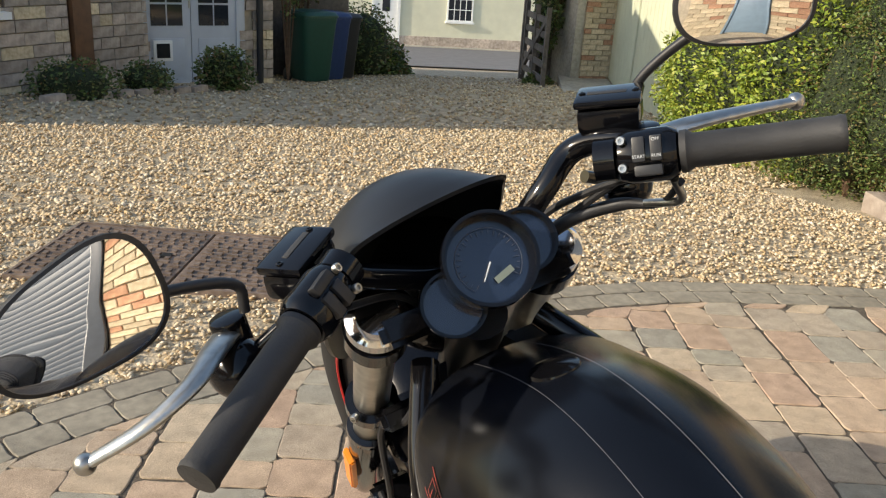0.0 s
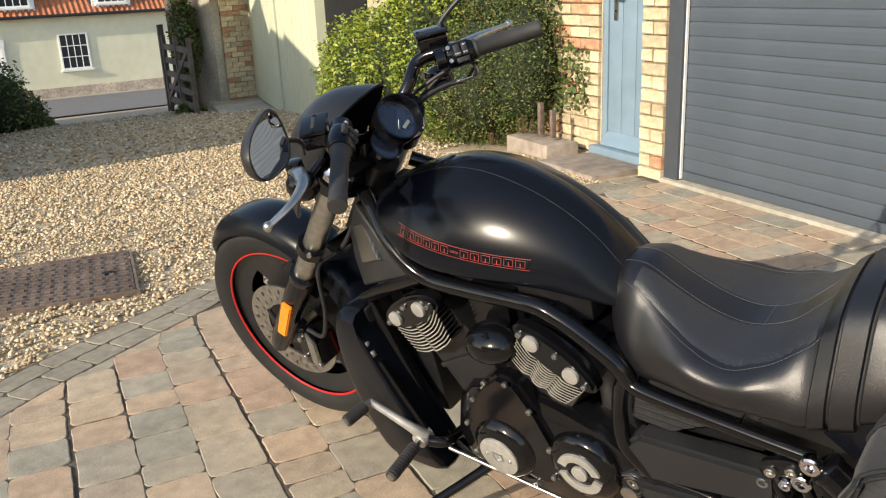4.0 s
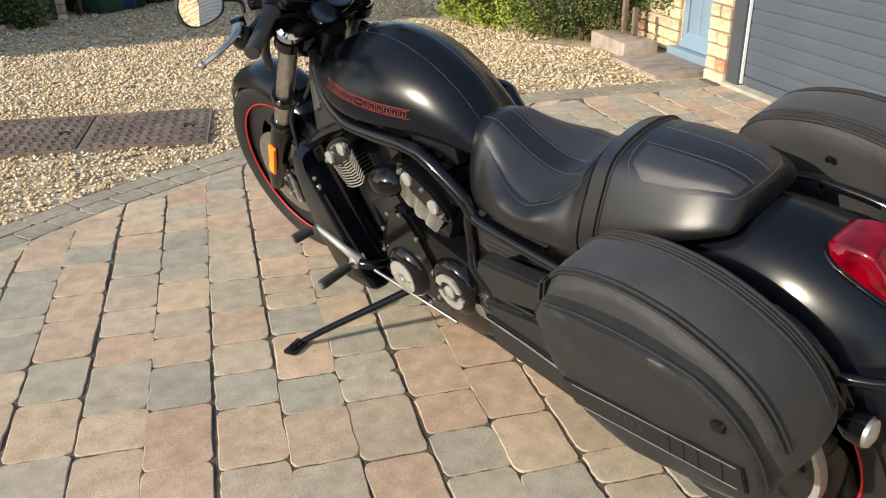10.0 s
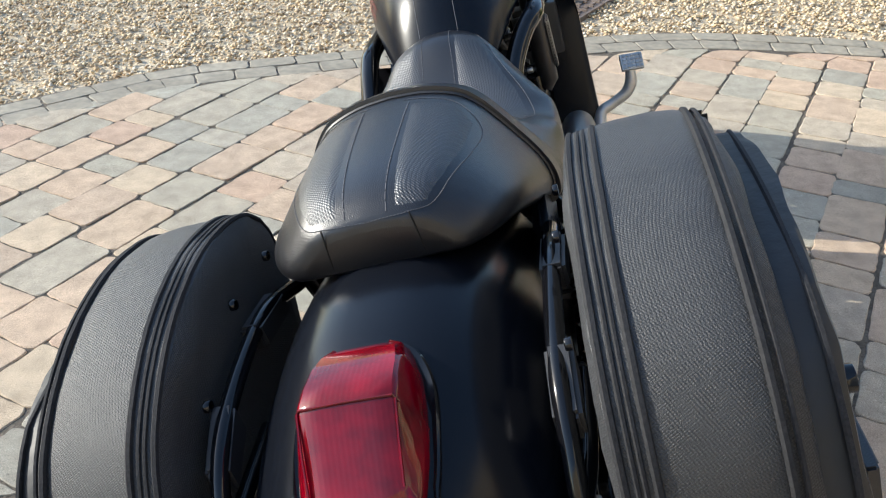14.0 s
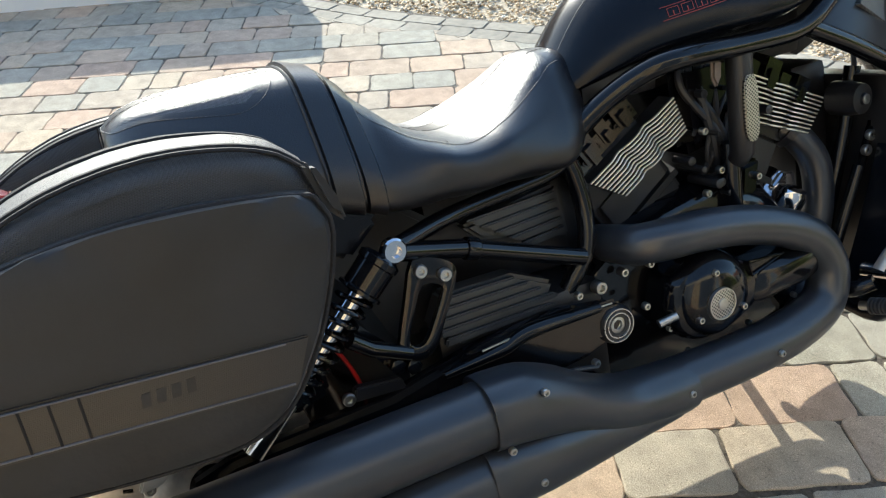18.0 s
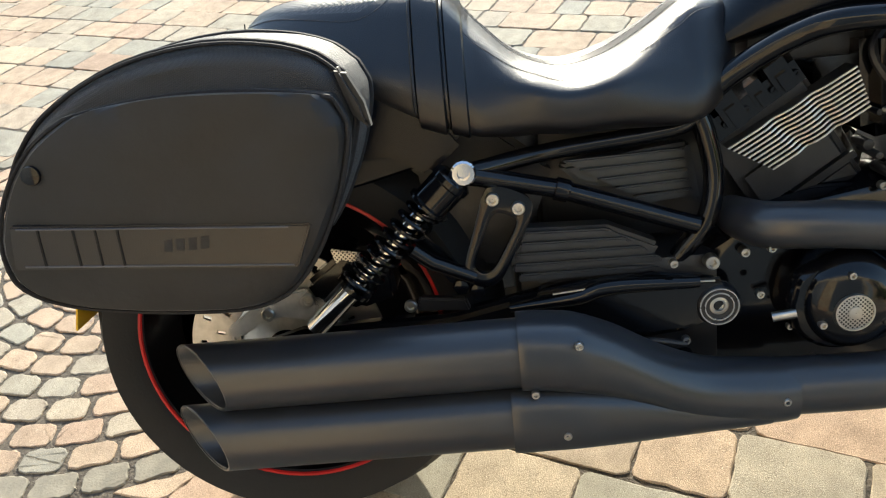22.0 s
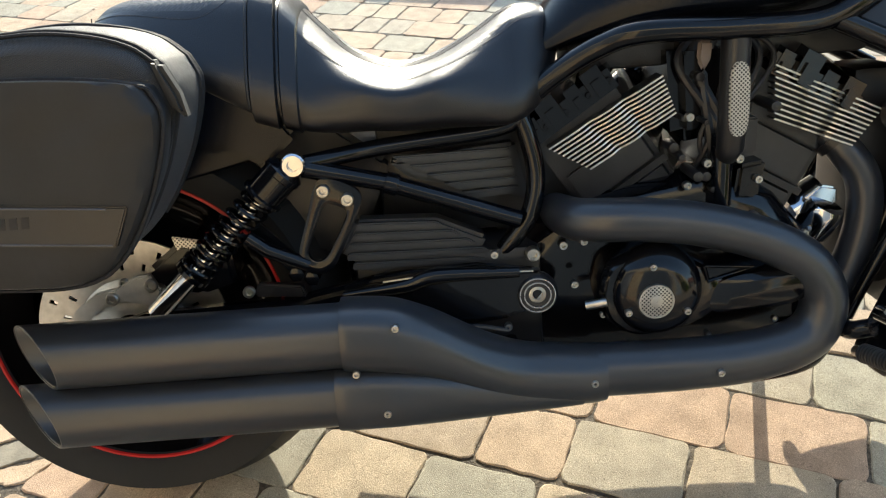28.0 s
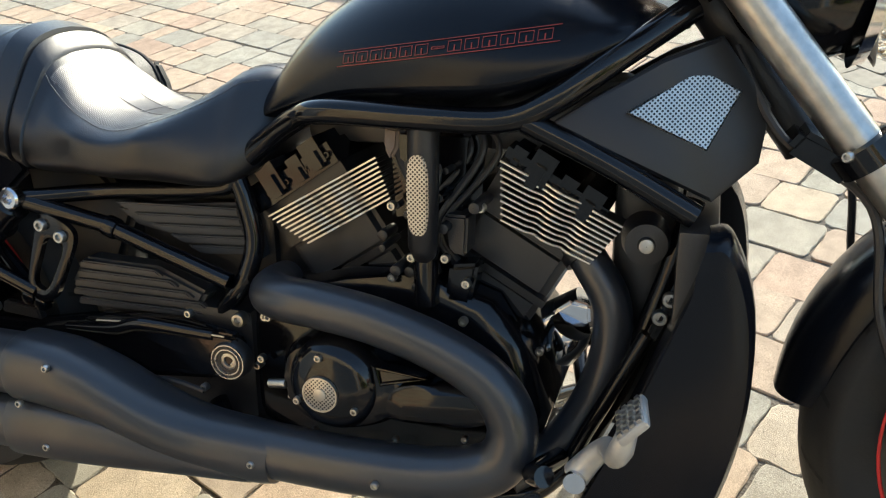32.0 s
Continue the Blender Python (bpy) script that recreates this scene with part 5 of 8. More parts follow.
# frame
def frame_side(s):
    x = 0.150 * s
    n = 0.62 if s > 0 else 1.0
    f = part("frame_rail", tubed([(x * n, 0.628, 0.600), (x * n, 0.650, 0.632), (x * (0.2 + 0.8 * n), 0.700, 0.670), (x * (0.6 + 0.4 * n), 0.755, 0.702), (x, 0.81, 0.717), (x, 0.94, 0.714), (x, 1.045, 0.716), (x * 0.98, 1.105, 0.742), (x * 0.85, 1.165, 0.785), (x * 0.5, 1.25, 0.845)], 0.0165, seg=18), M_GLOSS, bike, "gloss black perimeter frame rail")
    part("frame_brace", tubed([(x * 0.99, 1.07, 0.715), (x * 0.98, 1.17, 0.668), (x * 0.96, 1.272, 0.612)], 0.015, seg=14), M_GLOSS, f)
    d = 0.40 if s > 0 else 0.93
    part("downtube", tubed([(x * d, 1.268, 0.612), (x * d, 1.235, 0.48), (x * d, 1.185, 0.33), (x * (d * 0.5 + 0.4), 1.12, 0.215), (x * 0.8, 1.03, 0.178), (x * 0.8, 0.75, 0.175), (x * 0.85, 0.63, 0.20), (x * 0.9, 0.60, 0.27)], 0.0145, seg=14), M_GLOSS, f, "gloss black lower frame tube")
    part("rear_frame", tubed([(x * n, 0.634, 0.614), (x * n, 0.648, 0.575), (x * n, 0.658, 0.515), (x * n * 1.12, 0.645, 0.460), (x * n * 1.10, 0.612, 0.415), (x * n * 1.07, 0.592, 0.388)], 0.0145, seg=14), M_GLOSS, f)
    part("seat_rail", tubed([(x * 1.12, 0.318, 0.573), (x * (0.3 + 0.8 * n), 0.43, 0.580), (x * 1.04 * n, 0.60, 0.590), (x * n, 0.637, 0.609)], 0.0125, seg=14), M_GLOSS, f)
    if s > 0:
        stay = ((x * 1.12, 0.325, 0.568), (x * (0.55 + 0.55 * n), 0.435, 0.532), (x * (0.40 + 0.65 * n), 0.628, 0.457))
        part("seat_stay", tubed(stay, 0.0135, smooth=False, seg=14), M_GLOSS, f)
        part("rail_collar", disc(stay[1], (0, 0.95, -0.33), 0.0165, 0.02, 18), M_GLOSS, f)
    bolt(f, (x * 1.12 + s * 0.010, 0.315, 0.577), (s, 0, 0), 0.017, 0.016, M_CHROME, "chrome shock bolt")
    for y, z, r in ((0.645, 0.404, 0.011), (0.69, 0.415, 0.007), (0.672, 0.335, 0.006)):
        bolt(f, (x * 0.80, y, z), (s, 0, 0), r, 0.016)

    def slant(bm, k, dz):
        """Lean a panel in towards the engine as it runs ahead."""
        if s > 0:
            for v in bm.verts:
                dx = -k * (v.co.y - 0.40)
                v.co.x += dx
                v.co.z += dx * dz
        return bm

    # ribbed side covers
    up = part("side_panel", slant(slab([(0.44, 0.562), (0.632, 0.582), (0.650, 0.492), (0.47, 0.535)], s * 0.10, s * 0.134, 0.006), 0.30, 0.27), M_PLASTIC, bike, "ribbed black side panel")
    for k in range(5):
        z1 = 0.5705 - 0.0148 * k
        y0 = 0.446 + 0.0245 * k
        part("rib", slant(slab([(y0, z1), (0.622 + 0.003 * k, z1 + 0.004), (0.624 + 0.003 * k, z1 - 0.0075), (y0 + 0.020, z1 - 0.0115)], s * 0.130, s * 0.1415, 0.0022), 0.30, 0.27), M_PLASTIC, up)
    lo = part("side_panel", slant(slab([(0.360, 0.432), (0.386, 0.478), (0.505, 0.474), (0.580, 0.440), (0.563, 0.412), (0.40, 0.394)], s * 0.10, s * 0.138, 0.006), 0.16, 0.35), M_PLASTIC, bike, "ribbed black side panel")
    for k in range(5):
        z1 = 0.4755 - 0.0150 * k
        y0, y1 = 0.388 - 0.0055 * k + (0.012 if k == 4 else 0), 0.505 + 0.0225 * k - (0.020 if k == 4 else 0)
        part("rib", slant(slab([(y0, z1), (y1, z1 - 0.004), (y1 + 0.012, z1 - 0.0135), (y0 - 0.003, z1 - 0.0112)], s * 0.134, s * 0.1455, 0.0022), 0.16, 0.35), M_PLASTIC, lo)
    # mesh-faced airbox corner
    def plate(rim, thick):
        """A plate whose outer face follows a rim of (x, y, z)."""
        b = bmesh.new()
        c = sum((Vector(p) for p in rim), Vector()) / len(rim)
        skin(b, [[Vector((s * (x - thick), y, z)) for x, y, z in rim], [Vector((s * (x - 0.004), y, z)) for x, y, z in rim], [Vector((s * p.x, p.y, p.z)) for p in (Vector(q).lerp(c, 0.06) for q in rim)]])
        return b
    ab = part("airbox_panel", plate([(0.150, 1.098, 0.712), (0.146, 1.150, 0.745), (0.115, 1.222, 0.788), (0.085, 1.285, 0.812), (0.075, 1.345, 0.733), (0.092, 1.337, 0.668), (0.128, 1.288, 0.626)], 0.045), M_SATIN, bike, "black airbox panel with silver mesh")
    part("mesh", plate([(0.148, 1.186, 0.729), (0.098, 1.264, 0.778), (0.088, 1.312, 0.752), (0.120, 1.278, 0.684)], 0.010), M_PERF, ab, "triangular perforated silver mesh")
    # radiator shroud
    bm = bmesh.new()
    rings = []
    e = 0.028 if s > 0 else 0.0
    for x0, f0 in ((0.12, 0.97), (0.17, 1.0), (0.196, 0.985), (0.21, 0.93), (0.214, 0.80)):
        out = crom([(0, 1.262 + e, 0.605), (0, 1.318, 0.60), (0, 1.346, 0.52), (0, 1.350, 0.40), (0, 1.328, 0.28), (0, 1.285, 0.19), (0, 1.20, 0.182), (0, 1.118 + e, 0.196), (0, 1.135 + e, 0.25), (0, 1.182 + e, 0.36), (0, 1.230 + e, 0.49), (0, 1.270 + e, 0.605)], 4)[:-1]
        rings.append([Vector((s * x0, 1.235 + (p.y - 1.235) * f0, 0.39 + (p.z - 0.39) * f0)) for p in out])
    skin(bm, rings)
    sh = part("radiator_shroud", bm, M_PAINT, bike, "satin black radiator side shroud")
    edge = [(1.312, 0.598), (1.341, 0.52), (1.346, 0.40), (1.325, 0.285), (1.312, 0.245)]
    part("shroud_strip", slab(edge + [(y - 0.024, z) for y, z in reversed(edge)], s * 0.16, s * 0.2045, 0.003), M_GLOSS, sh, "gloss black strip along the shroud edge")
    rx, dy, dz = (0.105, -0.006, -0.040) if s > 0 else (0.196, 0.0, 0.0)
    part("shroud_rod", tubed([(s * rx, 1.150 + dy * 2, 0.305 + dz * 1.3), (s * rx, 1.167 + dy * 2, 0.344 + dz * 1.25), (s * rx, 1.232 + dy, 0.482 + dz * 0.95)], 0.0105 if s > 0 else 0.0072, smooth=False, seg=12), M_GLOSS, sh, "gloss black rod along the shroud")
    part("rod_end", slab([(1.228 + dy, 0.478 + dz), (1.240 + dy, 0.472 + dz), (1.292, 0.592 + dz * 0.65), (1.277, 0.600 + dz * 0.65)], s * (rx - 0.008), s * (rx + 0.006), 0.004), M_GLOSS, sh)
    for y, z in ((1.254, 0.529), (1.243, 0.504)):
        bolt(sh, (s * rx, y + dy * 0.6, z + dz * 0.85), (s, 0, 0), 0.010, 0.010, M_STEEL)
    part("guard_strut", slab([(0.318, 0.610), (0.285, 0.660), (0.20, 0.690), (0.15, 0.665), (0.175, 0.600), (0.215, 0.598), (0.268, 0.568)], s * 0.132, s * 0.150, 0.008), M_PAINT, bike, "satin black guard strut cover")
    # shock absorber
    a, b = Vector((s * 0.172, 0.300, 0.567)), Vector((s * 0.166, 0.085, 0.368))
    d = (b - a).normalized()
    sh = part("shock_absorber", tubed([a + d * 0.006, a + d * 0.046], 0.0265, smooth=False, seg=28), M_GLOSS, bike, "black coil-over shock absorber")
    part("shock_cap", lathed([(0.0265, 0.010), (0.0285, 0.008), (0.0285, 0.0), (0.022, -0.005), (0.0004, -0.007)], a, d, 28), M_GLOSS, sh)
    part("spring_seat", lathed([(0.0265, 0.0), (0.031, 0.002), (0.031, 0.006), (0.024, 0.008)], a + d * 0.044, d, 28), M_GLOSS, sh)
    part("damper_rod", tubed([a + d * 0.05, b], 0.0125, smooth=False, seg=14), M_CHROME, sh)
    part("damper_body", tubed([b - d * 0.085, b], 0.0155, smooth=False, seg=18), M_CHROME, sh, "chrome damper body")
    n = 9 * 20
    coil = []
    o1 = d.orthogonal().normalized()
    o2 = d.cross(o1)
    for k in range(n + 1):
        th = 2 * math.pi * 9 * k / n
        coil.append(a + d * (0.054 + 0.150 * k / n) + (o1 * math.cos(th) + o2 * math.sin(th)) * 0.0232)
    part("spring", tubed(coil, 0.0033, smooth=False, seg=7), M_GLOSS, sh, "gloss black coil spring")
    part("spring_seat", lathed([(0.012, -0.004), (0.027, -0.003), (0.027, 0.004), (0.012, 0.005)], a + d * 0.205, d, 24), M_GLOSS, sh)
    # passenger peg bracket
    outer = crom([(0, y, z) for y, z in ((0.334, 0.535), (0.346, 0.551), (0.372, 0.546), (0.398, 0.530), (0.399, 0.508), (0.376, 0.462), (0.352, 0.420), (0.325, 0.411), (0.303, 0.426), (0.306, 0.452), (0.322, 0.498), (0.334, 0.535))], 4)[:-1]
    inner = crom([(0, y, z) for y, z in ((0.343, 0.505), (0.352, 0.514), (0.366, 0.511), (0.378, 0.503), (0.376, 0.492), (0.362, 0.466), (0.344, 0.437), (0.331, 0.430), (0.319, 0.437), (0.320, 0.452), (0.331, 0.478), (0.343, 0.505))], 4)[:-1]
    bm = bmesh.new()
    skin(bm, [[Vector((s * q, p.y, p.z)) for p in lp] for q, lp in ((0.159, outer), (0.169, outer), (0.171, [o.lerp(i, 0.3) for o, i in zip(outer, inner)]), (0.171, [o.lerp(i, 0.8) for o, i in zip(outer, inner)]), (0.169, inner), (0.159, inner), (0.159, outer))], cap=(False, False))
    br = part("peg_bracket", bm, M_GLOSS, bike, "black looped passenger peg bracket")
    for y, z in ((0.349, 0.535), (0.382, 0.520)):
        bolt(br, (s * 0.169, y, z), (s, 0, 0), 0.0095, 0.010)
    part("passenger_peg", tubed([(s * 0.165, 0.315, 0.425), (s * 0.175, 0.26, 0.455), (s * 0.18, 0.235, 0.478)], 0.011, smooth=False), M_GLOSS, br)
    # swingarm
    sw = part("swingarm", slab([(0.655, 0.385), (0.665, 0.335), (0.60, 0.312), (0.30, 0.285), (0.05, 0.290), (0.0, 0.31), (0.0, 0.345), (0.06, 0.362), (0.28, 0.368), (0.42, 0.395), (0.56, 0.400)], s * 0.125, s * 0.158, 0.010), M_GLOSS, bike, "gloss black swingarm")
    part("pivot_cap", lathed([(0.0004, 0.004), (0.012, 0.004), (0.013, 0.010), (0.027, 0.010), (0.031, 0.004), (0.031, -0.01)], (s * 0.158, 0.645, 0.353), (s, 0, 0), 32), M_ENGINE, sw)
    for r0 in (0.018, 0.0245):
        part("pivot_ring", lathed([(r0, 0.0), (r0 + 0.0008, 0.0125), (r0 + 0.0022, 0.0125), (r0 + 0.003, 0.0)], (s * 0.158, 0.645, 0.353), (s, 0, 0), 32), M_ALU, sw)
    bolt(sw, (s * 0.160, 0.645, 0.353), (s, 0, 0), 0.016, 0.007, M_STEEL)
    part("swingarm_ridge", tubed([(s * 0.160, 0.62, 0.388), (s * 0.161, 0.50, 0.392), (s * 0.162, 0.45, 0.380), (s * 0.160, 0.36, 0.372)], [0.008, 0.012, 0.011, 0.006], seg=12), M_GLOSS, sw)


mirrored(frame_side)
cb = part("caliper_bracket", slab([(-0.058, 0.352), (-0.030, 0.352), (-0.004, 0.372), (0.030, 0.377), (0.078, 0.366), (0.086, 0.392), (0.072, 0.418), (0.045, 0.414), (0.020, 0.400), (-0.012, 0.394), (-0.050, 0.368)], 0.124, 0.134, 0.003), M_BRUSH, bike, "cast silver rear caliper bracket")
for y, z in ((0.073, 0.402), (0.012, 0.385), (0.060, 0.350)):
    bolt(cb, (0.134, y, z), (1, 0, 0), 0.010, 0.008)
part("brake_caliper", slab([(0.075, 0.43), (0.13, 0.47), (0.20, 0.45), (0.205, 0.40), (0.15, 0.385), (0.09, 0.40)], 0.085, 0.150, 0.008), M_GLOSS, cb, "black rear brake caliper")
part("caliper_mesh", slab([(0.118, 0.478), (0.162, 0.468), (0.166, 0.448), (0.124, 0.455)], 0.140, 0.148, 0.002), M_PERF, cb, "perforated silver patch")
lk = part("torque_link", slab([(0.228, 0.490), (0.246, 0.496), (0.306, 0.428), (0.298, 0.408), (0.284, 0.412)], 0.142, 0.158, 0.005), M_GLOSS, bike, "black brake torque link")
for y, z in ((0.296, 0.412), (0.318, 0.404)):
    part("link_nut", disc((0.150, y, z), (1, 0, 0), 0.012, 0.018, 6), M_GLOSS, lk)
bolt(lk, (0.155, 0.222, 0.388), (1, 0, 0), 0.009, 0.008)
part("link_bracket", slab([(0.235, 0.398), (0.300, 0.390), (0.306, 0.372), (0.228, 0.378)], 0.140, 0.156, 0.003), M_ENGINE, lk)
web = part("swingarm_web", slab([(0.655, 0.392), (0.47, 0.402), (0.40, 0.396), (0.385, 0.384), (0.46, 0.378), (0.53, 0.355), (0.64, 0.330), (0.665, 0.36)], 0.150, 0.164, 0.007), M_GLOSS, bike, "gloss black swingarm web")
# Thin steel line stands in for the reflection along the web's upper edge.
part("web_edge", tubed([(0.165, 0.640, 0.390), (0.165, 0.50, 0.396), (0.165, 0.42, 0.390)], 0.0016, smooth=False, seg=6), M_STEEL, web)
part("brake_hose", tubed([(0.168, 0.60, 0.300), (0.172, 0.54, 0.312), (0.172, 0.46, 0.300), (0.168, 0.38, 0.292)], 0.0045, seg=8), M_BIN_K, bike)
for y, z in ((0.585, 0.42), (0.60, 0.305), (0.70, 0.365), (0.715, 0.43)):
    bolt(bike, (0.160, y, z), (1, 0, 0), 0.006, 0.010, M_STEEL)
# Five dark boxes added as fillers, so no daylight shows through the bike.
part("swingarm_body", boxed((-0.118, 0.375, 0.20), (0.118, 0.66, 0.415)), M_ENGINE, bike, "added dark filler between the swingarm arms", bevel=0.02)
part("airbox", boxed((-0.092, 0.72, 0.655), (0.030, 1.18, 0.755)), M_ENGINE, bike, "added dark filler box under the tank", bevel=0.015)
part("front_panel", boxed((-0.10, 1.165, 0.27), (0.02, 1.25, 0.63)), M_ENGINE, bike, "added dark filler behind the radiator", bevel=0.015)
part("battery_box", boxed((-0.098, 0.42, 0.42), (0.036, 0.66, 0.645)), M_ENGINE, bike, "added dark filler box under the seat", bevel=0.01)
part("inner_panel", boxed((-0.098, 0.60, 0.40), (0.024, 0.735, 0.62)), M_ENGINE, bike, "added dark filler behind the rear cylinder", bevel=0.01)
part("radiator", boxed((-0.17, 1.255, 0.22), (0.17, 1.30, 0.60)), M_ENGINE, bike, "black finned radiator", bevel=0.006)
part("ignition_lock", lathed([(0.0004, 0.030), (0.010, 0.030), (0.011, 0.026), (0.026, 0.024), (0.030, 0.0), (0.030, -0.03)], (0.099, 1.215, 0.567), (1, 0.1, 0), 32), M_ENGINE, bike)
part("lock_barrel", disc((0.127, 1.218, 0.567), (1, 0.1, 0), 0.009, 0.004, 24), M_STEEL, bike)

# belt side
bg = part("belt_guard", slab([(0.63, 0.338), (0.50, 0.322), (0.30, 0.288), (0.21, 0.270), (0.185, 0.235), (0.20, 0.205), (0.40, 0.222), (0.62, 0.252)], -0.188, -0.150, 0.006), M_SATIN, bike, "black belt guard")
part("guard_edge", tubed([(-0.1895, 0.63, 0.335), (-0.1895, 0.50, 0.319), (-0.1895, 0.22, 0.268)], 0.0022, smooth=False, seg=8), M_STEEL, bg)
part("guard_panel", slab([(0.645, 0.463), (0.617, 0.497), (0.372, 0.512), (0.372, 0.446), (0.42, 0.428), (0.625, 0.390)], -0.176, -0.13, 0.008), M_SATIN, bike, "black transmission beam")
part("guard_shoulder", slab([(0.637, 0.378), (0.45, 0.402), (0.40, 0.376), (0.32, 0.325), (0.33, 0.295), (0.62, 0.336)], -0.180, -0.145, 0.008), M_SATIN, bike, "black swingarm shoulder")
part("lower_link", tubed([(-0.135, 0.68, 0.195), (-0.14, 0.52, 0.182), (-0.145, 0.36, 0.165)], [0.012, 0.010, 0.007], seg=12), M_GLOSS, bike)
part("lower_link", tubed([(-0.135, 0.66, 0.235), (-0.14, 0.50, 0.20), (-0.145, 0.36, 0.168)], 0.007, seg=10), M_GLOSS, bike)
part("shift_rod", tubed([(-0.200, 1.085, 0.285), (-0.190, 0.93, 0.262), (-0.180, 0.775, 0.238)], 0.0048, smooth=False, seg=10), M_STEEL, bike, "bright steel shift rod")
for y, z in ((0.395, 0.49), (0.36, 0.50), (0.335, 0.515)):
    bolt(bike, (-0.165, y, z), (-1, 0, 0), 0.011 if y != 0.335 else 0.016, 0.012, M_CHROME)
part("pulley_window", disc((-0.188, 0.640, 0.350), (-1, 0, 0), 0.018, 0.003), M_STEEL, bike)


def foot_peg(a, b, name, label):
    a, b = Vector(a), Vector(b)
    d = (b - a).normalized()
    pg = part(name, tubed([a, b], 0.008, smooth=False), M_STEEL, bike, label)
    bm = bmesh.new()
    L = (b - a).length
    prof = [(0.008, 0.018)]
    n = 11
    for k in range(n):
        h = 0.02 + (L - 0.024) * k / n
        prof += [(0.0145, h), (0.0145, h + (L - 0.024) / n * 0.55), (0.0115, h + (L - 0.024) / n * 0.6), (0.0115, h + (L - 0.024) / n * 0.98)]
    prof += [(0.0135, L - 0.003), (0.0004, L)]
    lathe(bm, prof, axis_m(a, d), 18)
    part("peg_rubber", bm, M_GRIP, pg, "ribbed black rubber")
    return pg


foot_peg((-0.225, 1.150, 0.300), (-0.345, 1.128, 0.312), "foot_peg", "ribbed rubber foot peg")
foot_peg((-0.245, 1.245, 0.400), (-0.322, 1.252, 0.402), "shift_peg", "ribbed rubber shift peg")
lev = part("shift_lever", tubed([(-0.205, 1.150, 0.300), (-0.222, 1.168, 0.335), (-0.235, 1.215, 0.372), (-0.247, 1.247, 0.402)], [0.016, 0.011, 0.009, 0.008], seg=14), M_BRUSH, bike, "polished aluminium shift lever")
part("lever_pivot", disc((-0.190, 1.155, 0.295), (-1, 0, 0), 0.019, 0.035), M_BRUSH, lev)
part("control_bracket", tubed([(-0.11, 1.12, 0.25), (-0.19, 1.10, 0.29), (-0.215, 1.13, 0.30)], 0.013, seg=12), M_GLOSS, bike)
foot_peg((0.205, 1.105, 0.243), (0.300, 1.118, 0.262), "foot_peg", "ribbed rubber foot peg")
pd = part("brake_pedal", tubed([(0.206, 1.158, 0.288), (0.210, 1.176, 0.316), (0.220, 1.194, 0.340), (0.248, 1.203, 0.350), (0.280, 1.210, 0.364), (0.297, 1.218, 0.386), (0.300, 1.226, 0.420)], [0.018, 0.015, 0.013, 0.012, 0.013, 0.014, 0.010], seg=16), M_BRUSH, bike, "cast aluminium brake pedal")
pm = Matrix.Translation((0.307, 1.227, 0.428)) @ Matrix.Rotation(radians(48), 4, "X") @ Matrix.Rotation(radians(12), 4, "Y")
part("pedal_pad", boxed((-0.026, -0.020, -0.007), (0.026, 0.020, 0.004), pm), M_BRUSH, pd, "studded aluminium pedal pad", bevel=0.004)
part("pedal_hub", tubed([(0.17, 1.157, 0.284), (0.232, 1.159, 0.290)], 0.0135, smooth=False, seg=24), M_CHROME, pd, "chrome pivot hub")
bm = bmesh.new()
for i in range(5):
    for j in range(4):
        box(bm, (-0.021 + 0.0095 * i, -0.016 + 0.0092 * j, 0.004), (-0.0155 + 0.0095 * i, -0.0105 + 0.0092 * j, 0.0075), pm)
part("pad_stud", bm, M_STEEL, pd, smooth=False)["kind"] = "stuff"
part("control_bracket", tubed([(0.11, 1.12, 0.25), (0.19, 1.10, 0.27), (0.22, 1.12, 0.285)], 0.014, seg=12), M_GLOSS, bike)

# stand
FOOT = Vector((-0.452, 1.19, 0.144))
ks = part("kickstand", tubed([(-0.115, 1.02, 0.205), (-0.19, 1.06, 0.19), (-0.34, 1.14, 0.165), tuple(FOOT + Vector((0.02, -0.008, 0.008)))], [0.013, 0.011, 0.010, 0.009], seg=12), M_GLOSS, bike, "black kickstand, down")
fm = Matrix.Translation(FOOT) @ Matrix.Rotation(radians(LEAN), 4, "Y") @ Matrix.Rotation(radians(-62), 4, "Z")
part("stand_foot", boxed((-0.018, -0.042, -0.006), (0.018, 0.03, 0.006), fm), M_GLOSS, ks, bevel=0.004)
coil = []
a, b = Vector((-0.135, 1.04, 0.178)), Vector((-0.265, 1.11, 0.160))
d = (b - a).normalized()
o1 = d.orthogonal().normalized()
o2 = d.cross(o1)
for k in range(12 * 12 + 1):
    th = 2 * math.pi * k / 12
    coil.append(a + (b - a) * (0.3 + 0.6 * k / 144) + (o1 * math.cos(th) + o2 * math.sin(th)) * 0.007)
part("stand_spring", tubed(coil, 0.0016, smooth=False, seg=6), M_STEEL, ks)

